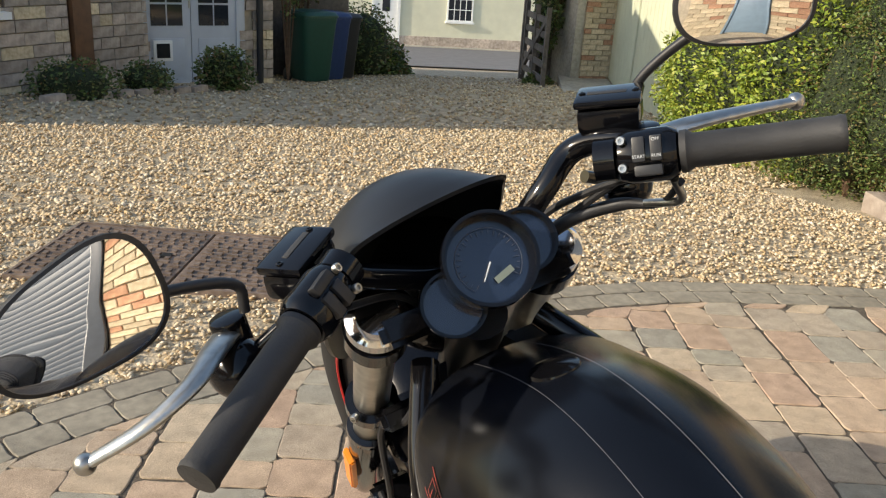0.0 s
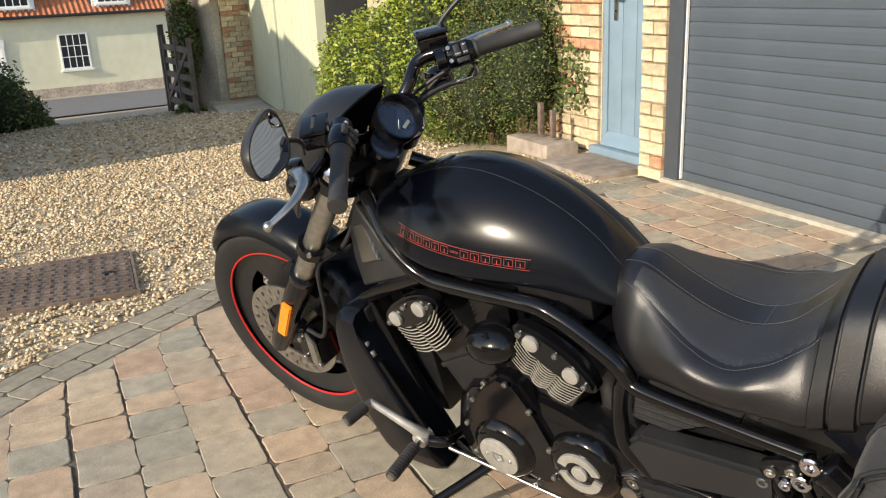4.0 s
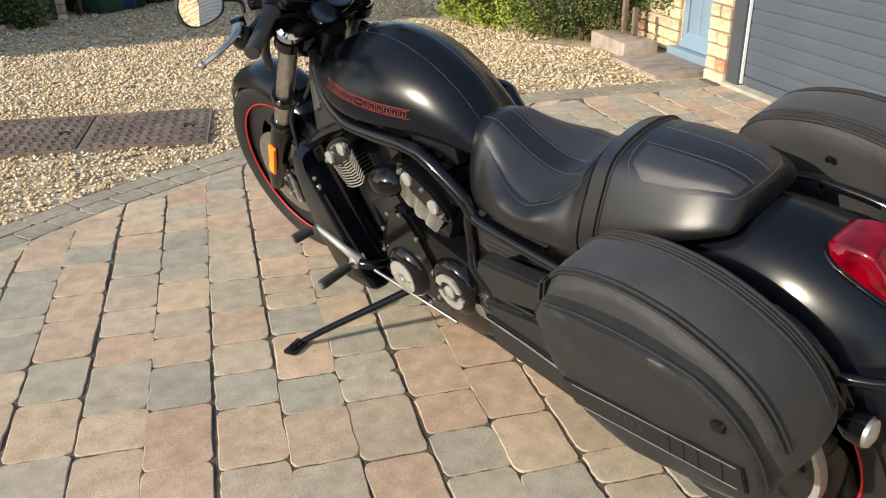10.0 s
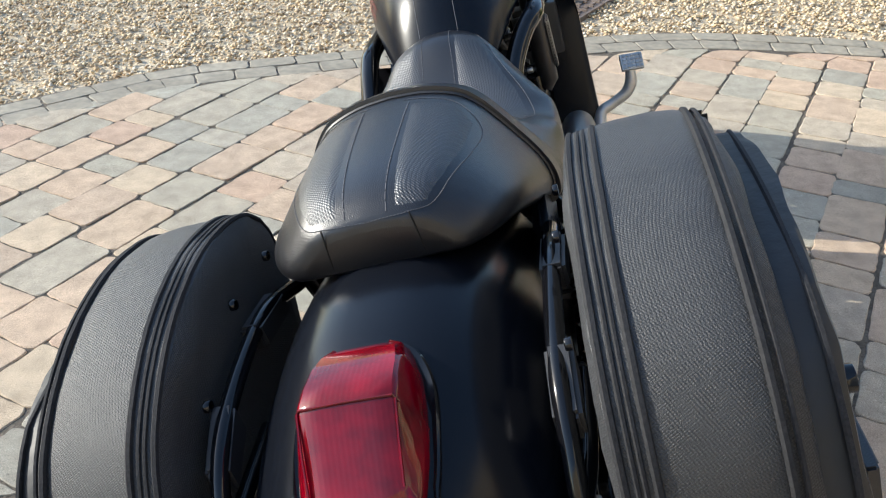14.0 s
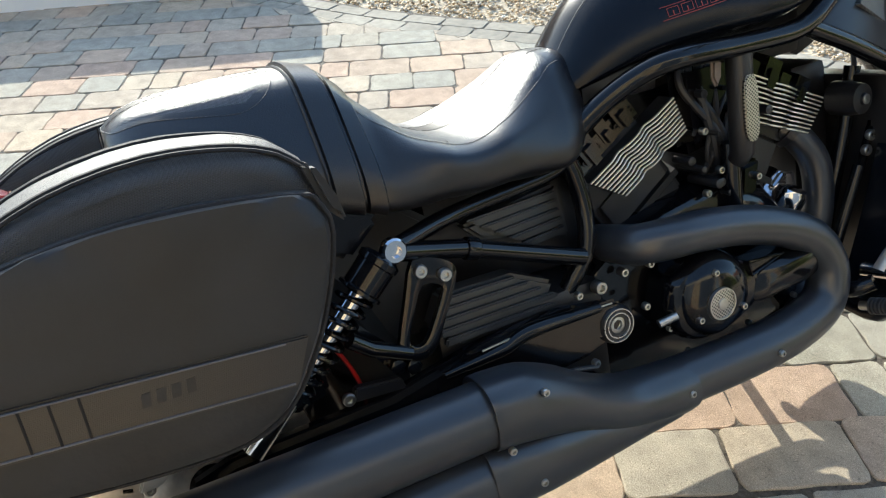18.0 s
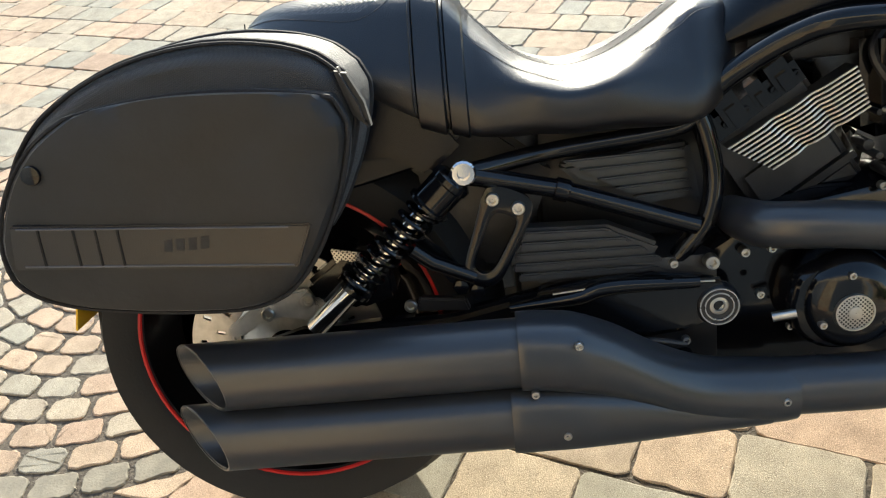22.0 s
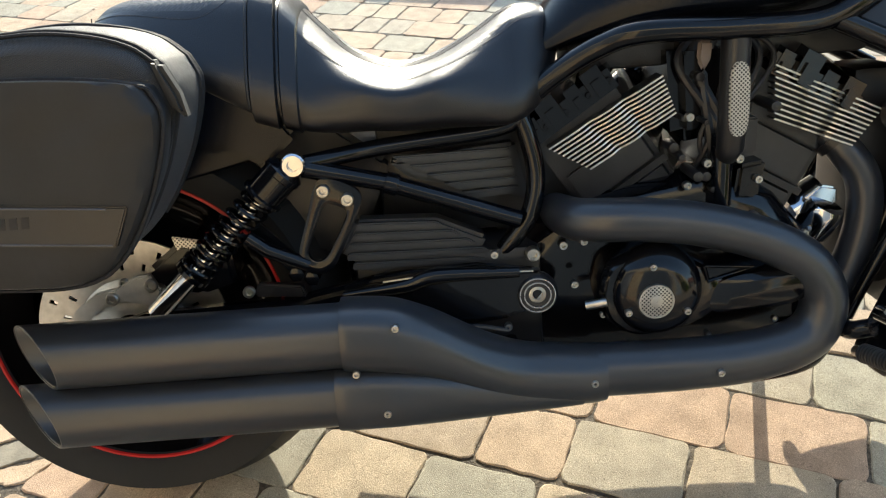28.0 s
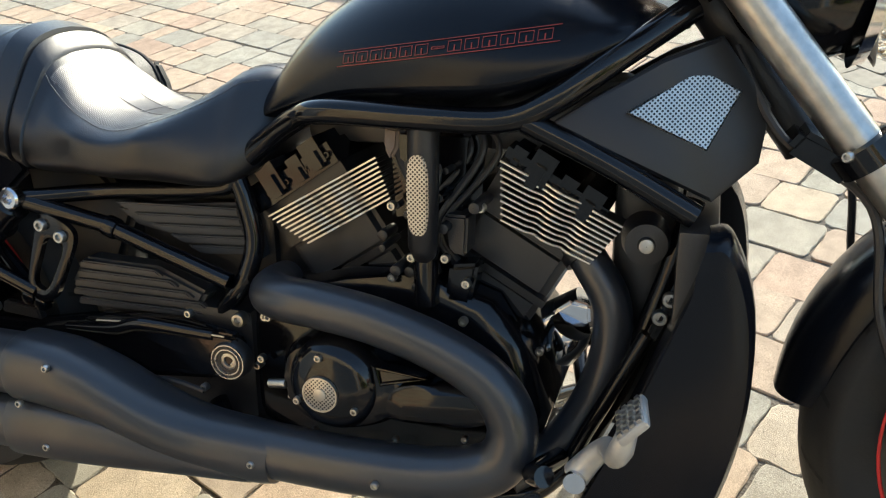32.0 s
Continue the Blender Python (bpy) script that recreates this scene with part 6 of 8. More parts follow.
# bars and controls
def bars():
    gl0, gl1 = Vector((-0.205, 1.118, 1.022)), Vector((-0.328, 1.017, 0.989))
    gr0, gr1 = Vector((0.172, 1.095, 1.056)), Vector((0.285, 0.998, 1.060))
    hb = part("handlebar", tubed([gl0, (-0.19, 1.15, 1.026), (-0.155, 1.205, 1.012), (-0.11, 1.222, 0.985), (-0.05, 1.232, 0.955), (0, 1.235, 0.945), (0.04, 1.222, 0.965), (0.085, 1.205, 1.015), (0.125, 1.205, 1.046), (0.152, 1.165, 1.058), gr0], 0.0135, seg=18), M_GLOSS, bike, "gloss black handlebar")
    for a, b in ((gl0, gl1), (gr0, gr1)):
        d = (b - a).normalized()
        L = (b - a).length
        part("grip", lathed([(0.012, 0.006), (0.020, 0.006), (0.0205, 0.012), (0.0165, 0.018), (0.0165, L - 0.008), (0.0175, L - 0.006), (0.0165, L - 0.001), (0.0004, L)], a, d, 28), M_GRIP, hb, "black rubber grip")
        sg = -1 if a.x < 0 else 1
        sw = part("switch_housing", lathed([(0.012, -0.052), (0.023, -0.050), (0.026, -0.040), (0.026, -0.004), (0.022, 0.004), (0.014, 0.006)], a, d, 28), M_GLOSS, hb, "gloss black switch housing")
        side = Vector((0, 0, 1)).cross(d).normalized() * (1 if a.x < 0 else -1)
        face = (side * 0.9 + Vector((0, 0, 0.45))).normalized()
        if face.y > 0:
            face = (-side * 0.9 + Vector((0, 0, 0.45))).normalized()
        m = Matrix.Translation(a + d * -0.022) @ Matrix((d, Vector(face).cross(d), face)).transposed().to_4x4()
        for u, v, w, h in ((-0.008, 0.004, 0.012, 0.024), (0.008, 0.004, 0.011, 0.024), (0.0, -0.016, 0.026, 0.010)):
            sb = part("switch_button", boxed((u - w / 2, v - h / 2, 0.02), (u + w / 2, v + h / 2, 0.0295), m), M_BIN_K, sw, bevel=0.002)
            if sg > 0 and h > 0.02:
                for q, word in enumerate(("START",) if u < 0 else ("OFF", "RUN")):
                    cu = bpy.data.curves.new("switch_word", "FONT")
                    cu.body, cu.size, cu.align_x, cu.align_y = word, 0.0042, "CENTER", "CENTER"
                    me = bpy.data.meshes.new_from_object(bpy.data.objects.new("t", cu))
                    me.materials.append(M_INK)
                    o = new("switch_word", me)
                    o.parent = sb
                    vv = v - 0.007 if (u < 0 or q == 1) else v + 0.008
                    o.matrix_basis = m @ Matrix.Translation((u, vv, 0.0301)) @ Matrix.Rotation(0 if (m.to_3x3() @ Vector((1, 0, 0))).x > 0 else math.pi, 4, "Z")
        for h in (-0.012, 0.014):
            bolt(sw, a + d * -0.046 + face * 0.022 + Vector(face).cross(d) * h, face, 0.0045, 0.005)
        # reservoir
        c = a + d * -0.045 + (Vector((-0.012, 0.055, 0.004)) if sg < 0 else Vector((0.030, 0.062, 0.026)))
        rm = Matrix.Translation(c) @ Matrix((d, Vector((0, 0, 1)).cross(d).normalized(), Vector((0, 0, 1)))).transposed().to_4x4() @ Matrix.Rotation(radians(sg * 3), 4, "Y")
        rv = part("reservoir", boxed((-0.034, -0.024, -0.016), (0.030, 0.024, 0.010), rm), M_GLOSS, hb, "black fluid reservoir", bevel=0.007)
        part("reservoir_lid", boxed((-0.036, -0.026, 0.0110), (0.032, 0.026, 0.020), rm), M_GLOSS, rv, bevel=0.006)
        part("lid_window", boxed((-0.024, -0.004, 0.0195), (0.016, 0.003, 0.0208), rm), M_GRIP, rv, bevel=0.001)
        for u in (-0.029, 0.025):
            bolt(rv, rm @ Vector((u, 0.0, 0.0195)), (0, 0, 1), 0.0035, 0.002, M_GLOSS)
        # lever
        tip = Vector((-0.407, 1.109, 0.982)) if sg < 0 else Vector((0.358, 1.133, 1.040))
        way = [(-0.262, 1.193, 1.004), (-0.284, 1.150, 1.011), (-0.310, 1.114, 1.009), (-0.355, 1.101, 0.997)] if sg < 0 else [(0.186, 1.165, 1.048), (0.228, 1.142, 1.056), (0.290, 1.136, 1.050)]
        r0 = Vector(way[0])
        bm = bmesh.new()
        way = crom(way + [tip], 6)
        rings = []
        for k, p in enumerate(way):
            f = k / (len(way) - 1)
            fwd = (way[min(k + 1, len(way) - 1)] - way[max(k - 1, 0)]).normalized()
            out = fwd.cross(Vector((0, 0, 1))).normalized()
            wd, ht = 0.015 - 0.0075 * f, 0.0075 - 0.0025 * f
            rings.append([p + out * (wd * math.cos(g)) + out.cross(fwd) * (ht * math.sin(g)) for g in (2 * math.pi * q / 14 for q in range(14))])
        skin(bm, rings)
        lv = part("lever", bm, M_STEEL, hb, "silver clutch lever" if sg < 0 else "silver brake lever")
        bs = bmesh.new()
        bmesh.ops.create_uvsphere(bs, u_segments=18, v_segments=12, radius=0.0095, matrix=Matrix.Translation(tip))
        part("lever_ball", bs, M_STEEL, lv)
        part("lever_clamp", disc(r0 + Vector((0, -0.004, -0.016)), (0, 0, 1), 0.017, 0.032), M_GLOSS, lv)
        part("clamp_band", lathed([(0.0138, -0.075), (0.021, -0.074), (0.021, -0.054), (0.0138, -0.053)], a, d, 24), M_GLOSS, hb)
        # mirror
        if sg < 0:
            cm, root = Vector((-0.363, 1.094, 1.108)), Vector((-0.245, 1.175, 1.045))
        else:
            cm, root = Vector((0.272, 1.103, 1.172)), Vector((0.205, 1.195, 1.085))
        nrm = Vector((0.460, -0.885, 0.060) if sg < 0 else (-0.402, -0.903, 0.152)).normalized()
        roll = radians(2 if sg < 0 else -17)
        right = nrm.cross(Vector((0, 0, 1))).normalized() * -1
        upv = nrm.cross(right) * -1
        if upv.z < 0:
            upv = -upv
        def mring(f, h):
            out = []
            for k in range(44):
                g = 2 * math.pi * k / 44
                cx, cz = math.cos(g), math.sin(g)
                u = (0.073 if sg < 0 else 0.066) * f * math.copysign(abs(cx) ** 0.72, cx)
                v = (0.047 if sg < 0 else 0.042) * f * math.copysign(abs(cz) ** 0.78, cz) * (1 + 0.20 * (u / 0.066) * (-sg))
                u, v = u * math.cos(roll) - v * math.sin(roll), u * math.sin(roll) + v * math.cos(roll)
                out.append(cm + right * u + upv * v + nrm * h)
            return out
        bm = bmesh.new()
        skin(bm, [mring(0.55, -0.026), mring(0.85, -0.018), mring(1.0, -0.004), mring(1.0, 0.002), mring(0.94, 0.003), mring(0.93, 0.0)])
        mi = part("mirror", bm, M_BIN_K, hb, "black rear-view mirror")
        bm = bmesh.new()
        skin(bm, [mring(f, 0.0012 + (0.0038 * (1 - f * f)) * 0.6) for f in (0.935, 0.85, 0.75, 0.65, 0.55, 0.45, 0.35, 0.25, 0.15, 0.05)])
        part("mirror_glass", bm, M_MIRROR, mi, "convex mirror glass")
        back = cm - nrm * 0.012
        part("mirror_stem", tubed([root - Vector((0, 0, 0.02)), root + Vector((0, 0, 0.008)), root.lerp(back, 0.35) + Vector((0, 0.004, 0.010)), back], 0.0052, seg=10), M_BIN_K, mi)
        # cables
        for q in range(2):
            part("cable", tubed([a + d * -0.03 + Vector((0, 0.012 + 0.012 * q, -0.024)), a + d * -0.06 + Vector((0, 0.05, -0.05 - 0.01 * q)), Vector((sg * 0.09, 1.24, 0.965 - 0.02 * q)), Vector((sg * 0.04, 1.28, 0.88))], 0.0042, seg=8), M_BIN_K, hb)
    # front turn signals
    for c in (Vector((-0.268, 1.175, 0.975)), Vector((0.192, 1.217, 0.982))):
        s = -1 if c.x < 0 else 1
        bm = bmesh.new()
        bmesh.ops.create_uvsphere(bm, u_segments=28, v_segments=16, radius=0.029, matrix=Matrix.Translation(c) @ Matrix.Diagonal((1, 1.2, 1, 1)))
        ts = part("turn_signal", bm, M_GLOSS, hb, "black bullet turn signal")
        part("signal_stem", tubed([c, c + Vector((-s * 0.055, -0.01, 0.03))], 0.007, smooth=False), M_GLOSS, ts)
    part("throttle_cable", tubed([(0.17, 1.085, 1.03), (0.175, 1.13, 0.99), (0.15, 1.17, 0.985), (0.10, 1.21, 0.965), (0.05, 1.26, 0.90)], [0.0035, 0.0035, 0.0075, 0.0075, 0.004], seg=10), M_BIN_K, hb)
    part("throttle_elbow", tubed([(0.166, 1.09, 1.032), (0.178, 1.10, 1.002), (0.168, 1.145, 0.988)], 0.0045, seg=10), M_STEEL, hb)
    part("bar_riser", tubed([(-0.05, 1.232, 0.955), (-0.05, 1.25, 0.90)], 0.018, smooth=False), M_GLOSS, hb)
    part("bar_riser", tubed([(0.05, 1.218, 0.965), (0.05, 1.25, 0.90)], 0.018, smooth=False), M_GLOSS, hb)


bars()


def gauges():
    c = Vector((-0.007, 1.168, 0.982))
    K = 0.95
    n = Vector((-0.10, -0.80, 0.60)).normalized()
    right = Vector((1, -0.1, 0.05))
    right = (right - n * right.dot(n)).normalized()
    up = n.cross(right)
    g = part("instrument", lathed([(0.028, -0.070), (0.040, -0.055), (0.047, -0.018), (0.0500, 0.008), (0.0490, 0.018), (0.0455, 0.018), (0.0425, 0.005), (0.0418, -0.002)], c, n, 48), M_GLOSS, bike, "black three-pod instrument cluster")
    part("dial", lathed([(0.0425, 0.0), (0.0004, 0.001)], c - n * 0.002, n, 48), M_DIAL, g, "dark blue speedometer dial")
    def on(u, v, h=0.0015):
        return c + right * (u * K) + up * (v * K) + n * h
    bm = bmesh.new()
    for k in range(25):
        a = radians(225 - 270 * k / 24)
        L = 0.006 if k % 3 == 0 else 0.0035
        tube(bm, [on(math.cos(a) * 0.034, math.sin(a) * 0.034), on(math.cos(a) * (0.034 - L), math.sin(a) * (0.034 - L))], 0.0003, 4, smooth=False)
    for k in range(40):
        a, b = radians(225 - 270 * k / 40), radians(225 - 270 * (k + 1) / 40)
        tube(bm, [on(math.cos(a) * 0.036, math.sin(a) * 0.036), on(math.cos(b) * 0.036, math.sin(b) * 0.036)], 0.0003, 4, smooth=False)
    part("dial_mark", bm, M_THREAD, g, "fine pale scale marks")["kind"] = "stuff"
    part("needle", tubed([on(0.001, -0.002, 0.003), on(-0.013, -0.019, 0.003)], [0.0009, 0.0005], smooth=False, seg=6), M_INK, g, "white needle")
    m = Matrix.Translation(on(0.010, -0.019, 0.0012)) @ Matrix((right, up, n)).transposed().to_4x4() @ Matrix.Rotation(radians(18), 4, "Z")
    part("display", boxed((-0.011, -0.0035, 0), (0.011, 0.0035, 0.0012), m), M_LCD, g, "small pale display")
    for s, dz in ((-1, -0.026), (1, 0.008)):
        cc = c + right * (s * 0.047) + up * dz - n * 0.020
        pd = part("side_pod", lathed([(0.018, -0.045), (0.029, -0.026), (0.034, 0.0), (0.0345, 0.012), (0.0315, 0.012), (0.030, 0.002)], cc, n, 40), M_GLOSS, g, "small round side gauge")
        part("dial", lathed([(0.030, 0.002), (0.0004, 0.003)], cc, n, 40), M_DIAL, pd)
    part("gauge_mount", tubed([tuple(c - n * 0.07), (0, 1.25, 0.91)], 0.02, smooth=False), M_ENGINE, g)
    # visor cowl over the headlamp, turned with the bars: pointed rear corners, open below
    bm = bmesh.new()
    rings = []
    mid, ex, ey = Vector((-0.030, 1.240, 0.0)), Vector((0.978, 0.208, 0.0)), Vector((-0.208, 0.978, 0.0))
    for u, zt, hw, dep in dense([(0.0, 1.038, 0.104, 0.022), (0.02, 1.046, 0.111, 0.06), (0.05, 1.050, 0.117, 0.10), (0.09, 1.042, 0.118, 0.13), (0.14, 1.010, 0.106, 0.15), (0.18, 0.962, 0.088, 0.15), (0.21, 0.902, 0.062, 0.12), (0.225, 0.855, 0.033, 0.08)], 4):
        outer, inner = [], []
        for k in range(33):
            a = (-1 + 2 * k / 32) * radians(100)
            back = -0.012 * max(0.0, 1 - u / 0.05) * math.cos(a)
            for row, t in ((outer, 0.0), (inner, 0.0045)):
                p = mid + ex * ((hw - t) * math.sin(a)) + ey * (u + back)
                row.append(Vector((p.x, p.y, zt - t - dep * 0.85 * (1 - math.cos(a)))))
        rings.append(outer + inner[::-1])
    skin(bm, rings)
    part("headlamp_visor", bm, M_SATIN, bike, "satin black visor cowl")
    bm = bmesh.new()
    bmesh.ops.create_uvsphere(bm, u_segments=32, v_segments=20, radius=1, matrix=Matrix.Translation((0, 1.375, 0.865)) @ Matrix.Diagonal((0.088, 0.10, 0.085, 1)))
    hl = part("headlamp", bm, M_GLOSS, bike, "gloss black round headlamp shell")
    part("headlamp_lens", lathed([(0.078, 0.0), (0.070, 0.014), (0.04, 0.022), (0.0004, 0.025)], (0, 1.440, 0.85), (0, 1, -0.15), 36), M_CHROME, hl)
    part("headlamp_mount", tubed([(0, 1.30, 0.86), (0, 1.25, 0.88)], 0.03, smooth=False), M_ENGINE, hl)


gauges()

# ---- garage front ----
WA = Vector((0.40, 0.9165, 0.0)).normalized()
WN = Vector((-WA.y, WA.x, 0.0))
G0 = Vector((2.985, 2.125, 0.0))
WALL = Matrix.Translation(G0) @ Matrix(((WA.x, WN.x, 0, 0), (WA.y, WN.y, 0, 0), (0, 0, 1, 0), (0, 0, 0, 1)))


def wall_core(name, label, lo, hi, material, m):
    ob = tagged(link(name, boxed(lo, hi), material, smooth=False), label, "wall", kind="structure")
    ob.matrix_world = m
    return ob


BRICK_MESHES = {}


def brick_mesh(w, h, d, material, seed):
    key = (round(w, 3), round(h, 3), round(d, 3), material.name, seed)
    if key not in BRICK_MESHES:
        rng = random.Random(str(key))
        bm = bmesh.new()
        vs = box(bm, (-w / 2, -d, -h / 2), (w / 2, 0, h / 2))
        bmesh.ops.bevel(bm, geom=[e for e in bm.edges if min(v.co.y for v in e.verts) > -d * 0.5], offset=min(0.006, h * 0.12), segments=1, affect="EDGES")
        for v in bm.verts:
            v.co += Vector((rng.uniform(-1, 1), rng.uniform(-1, 1) * 0.8, rng.uniform(-1, 1))) * 0.0025
        me = bpy.data.meshes.new("brick")
        bm.to_mesh(me)
        bm.free()
        me.materials.append(material)
        BRICK_MESHES[key] = me
    return BRICK_MESHES[key]


def lay_bricks(parent, u0, u1, z0, z1, face, across="x", seed=0, mats=None, ch=0.078, bw=0.225, rand_len=False, name="brick", depth=0.03, skip=None):
    """Courses of single bricks on a face of a wall: along x of the wall, or along y where across is 'y'."""
    rng = random.Random(seed)
    z, row = z0, 0
    while z + ch * 0.6 < z1:
        u = u0 - (bw / 2 if row % 2 else 0) * (0 if rand_len else 1)
        while u < u1 - 0.01:
            w = bw * (rng.choice((0.5, 1.0, 1.0, 0.75)) if rand_len else 1.0)
            a, b = max(u, u0), min(u + w, u1)
            u += w
            if b - a < 0.035 or (skip and skip((a + b) / 2, z + ch / 2)):
                continue
            q = round((b - a - 0.010) / 0.02) * 0.02
            mm = (mats or ((M_BRICK, 5), (M_BRICK_RED, 1)))
            pick = rng.choices([x for x, _ in mm], [k for _, k in mm])[0]
            me = brick_mesh(max(0.03, b - a - 0.010), ch - 0.011, depth, pick, rng.randrange(3))
            o = new(name, me)
            o.parent = parent
            out = face + rng.uniform(-0.003, 0.004)
            if across == "x":
                o.location = ((a + b) / 2, out, z + ch / 2)
            else:
                o.location = (out, (a + b) / 2, z + ch / 2)
                o.rotation_euler = (0, 0, radians(90 if across == "y" else -90))
        z += ch
        row += 1


# ---- gravel stones ----
FRONT = [(-3.6, 0.9), (-2.75, 1.36), (-2.2, 1.80), (-1.83, 2.12), (-1.48, 2.44), (-1.0, 2.64), (-0.5, 2.82), (0.05, 2.95), (0.58, 3.08), (1.04, 3.08), (1.55, 3.01), (2.15, 2.80), (2.75, 2.55), (3.2, 2.36)]
FX, FY = [p[0] for p in FRONT], [p[1] for p in FRONT]


def front_y(x):
    return float(np.interp(x, FX, FY))


GRATE = Matrix(((0.3997, -0.8675, 0, 0.165), (0.9166, 0.4974, 0, 3.185), (0, 0, 1, 0), (0, 0, 0, 1)))
GI = GRATE.inverted()
WI = WALL.inverted()


def in_things(x, y):
    q = GI @ Vector((x, y, 0))
    if -0.01 < q.x < 0.65 and -0.01 < q.y < 1.23:
        return True
    w = WI @ Vector((x, y, 0))
    return w.y < -0.2 or (0.30 < w.x < 1.12 and w.y < 0.28) or (w.x < 0.3 and w.y < 0.0) or (1.10 < w.x < 1.75 and -0.22 < w.y < 0.2)


def island_material(name, cols, rough, bump=0.3):
    """Colour picked piece by piece from a ramp."""
    m = bpy.data.materials.new(name)
    m.use_nodes = True
    nd, ln = m.node_tree.nodes, m.node_tree.links
    b = nd["Principled BSDF"]
    b.inputs["Roughness"].default_value = rough
    g = nd.new("ShaderNodeNewGeometry")
    r = nd.new("ShaderNodeValToRGB")
    el = r.color_ramp.elements
    while len(el) < len(cols):
        el.new(0.5)
    for k, c in enumerate(cols):
        el[k].position = k / (len(cols) - 1)
        el[k].color = (*c, 1)
    ln.new(g.outputs["Random Per Island"], r.inputs[0])
    co = nd.new("ShaderNodeTexCoord")
    n = nd.new("ShaderNodeTexNoise")
    n.inputs["Scale"].default_value = 90
    n.inputs["Detail"].default_value = 4
    ln.new(co.outputs["Object"], n.inputs["Vector"])
    mr = nd.new("ShaderNodeMapRange")
    mr.inputs[3].default_value, mr.inputs[4].default_value = 0.78, 1.22
    ln.new(n.outputs["Fac"], mr.inputs[0])
    mx = nd.new("ShaderNodeMix")
    mx.data_type, mx.blend_type = "RGBA", "MULTIPLY"
    mx.inputs[0].default_value = 1
    ln.new(r.outputs[0], mx.inputs[6])
    ln.new(mr.outputs[0], mx.inputs[7])
    ln.new(mx.outputs[2], b.inputs["Base Color"])
    bp = nd.new("ShaderNodeBump")
    bp.inputs["Strength"].default_value = bump
    bp.inputs["Distance"].default_value = 0.002
    ln.new(n.outputs["Fac"], bp.inputs["Height"])
    ln.new(bp.outputs[0], b.inputs["Normal"])
    return m


M_STONES = island_material("pea_gravel", [(0.30, 0.21, 0.12), (0.52, 0.40, 0.24), (0.66, 0.53, 0.34), (0.40, 0.30, 0.19), (0.74, 0.64, 0.47), (0.33, 0.27, 0.20), (0.60, 0.42, 0.22), (0.80, 0.72, 0.58)], 0.75)


def mesh_np(name, verts, faces, material):
    me = bpy.data.meshes.new(name)
    verts, faces = np.asarray(verts, np.float32), np.asarray(faces, np.int32)
    me.vertices.add(len(verts))
    me.vertices.foreach_set("co", verts.ravel())
    k = faces.shape[1]
    me.loops.add(faces.size)
    me.loops.foreach_set("vertex_index", faces.ravel())
    me.polygons.add(len(faces))
    me.polygons.foreach_set("loop_start", np.arange(0, faces.size, k, dtype=np.int32))
    me.update(calc_edges=True)
    me.materials.append(material)
    return me


def gravel():
    rng = np.random.default_rng(3)
    pts = []
    for n, lo, hi, size in ((34000, (-2.6, 1.2), (3.4, 4.6), (0.006, 0.013)), (14000, (-5.6, 0.9), (-2.55, 5.0), (0.008, 0.015)), (16000, (-2.6, 4.4), (4.4, 7.6), (0.009, 0.017)), (9000, (-3.5, 7.4), (8.0, 14.5), (0.014, 0.028))):
        xy = rng.uniform(lo, hi, (n, 2))
        s = rng.uniform(*size, n)
        for (x, y), r in zip(xy, s):
            if y > front_y(x) + 0.02 and not in_things(x, y):
                pts.append((x, y, -0.016 + gz(x, y) + r * 0.3, r))
    p = np.array(pts)
    n = len(p)
    base = np.array([(1, 0, 0), (0.2, 1, 0), (-1, 0.1, 0), (-0.1, -1, 0), (0, 0, 0.75), (0, 0, -0.7)], float)
    v = base[None] * rng.uniform(0.7, 1.25, (n, 6, 1)) * p[:, 3][:, None, None]
    v[:, :, 0] *= rng.uniform(0.8, 1.5, (n, 1))
    a = rng.uniform(0, 6.28, n)
    t = rng.uniform(-0.5, 0.5, n)
    x, y, z = v[..., 0].copy(), v[..., 1].copy(), v[..., 2].copy()
    z2 = z + x * np.sin(t)[:, None]
    v[..., 0], v[..., 1], v[..., 2] = x * np.cos(a)[:, None] - y * np.sin(a)[:, None], x * np.sin(a)[:, None] + y * np.cos(a)[:, None], z2
    v += p[:, None, :3]
    f = np.array([(0, 1, 4), (1, 2, 4), (2, 3, 4), (3, 0, 4), (1, 0, 5), (2, 1, 5), (3, 2, 5), (0, 3, 5)])
    faces = (f[None] + (np.arange(n) * 6)[:, None, None]).reshape(-1, 3)
    me = mesh_np("gravel", v.reshape(-1, 3), faces, M_STONES)
    tagged(new("gravel", me), "loose golden and grey pea gravel stones", "gravel", kind="stuff")


gravel()

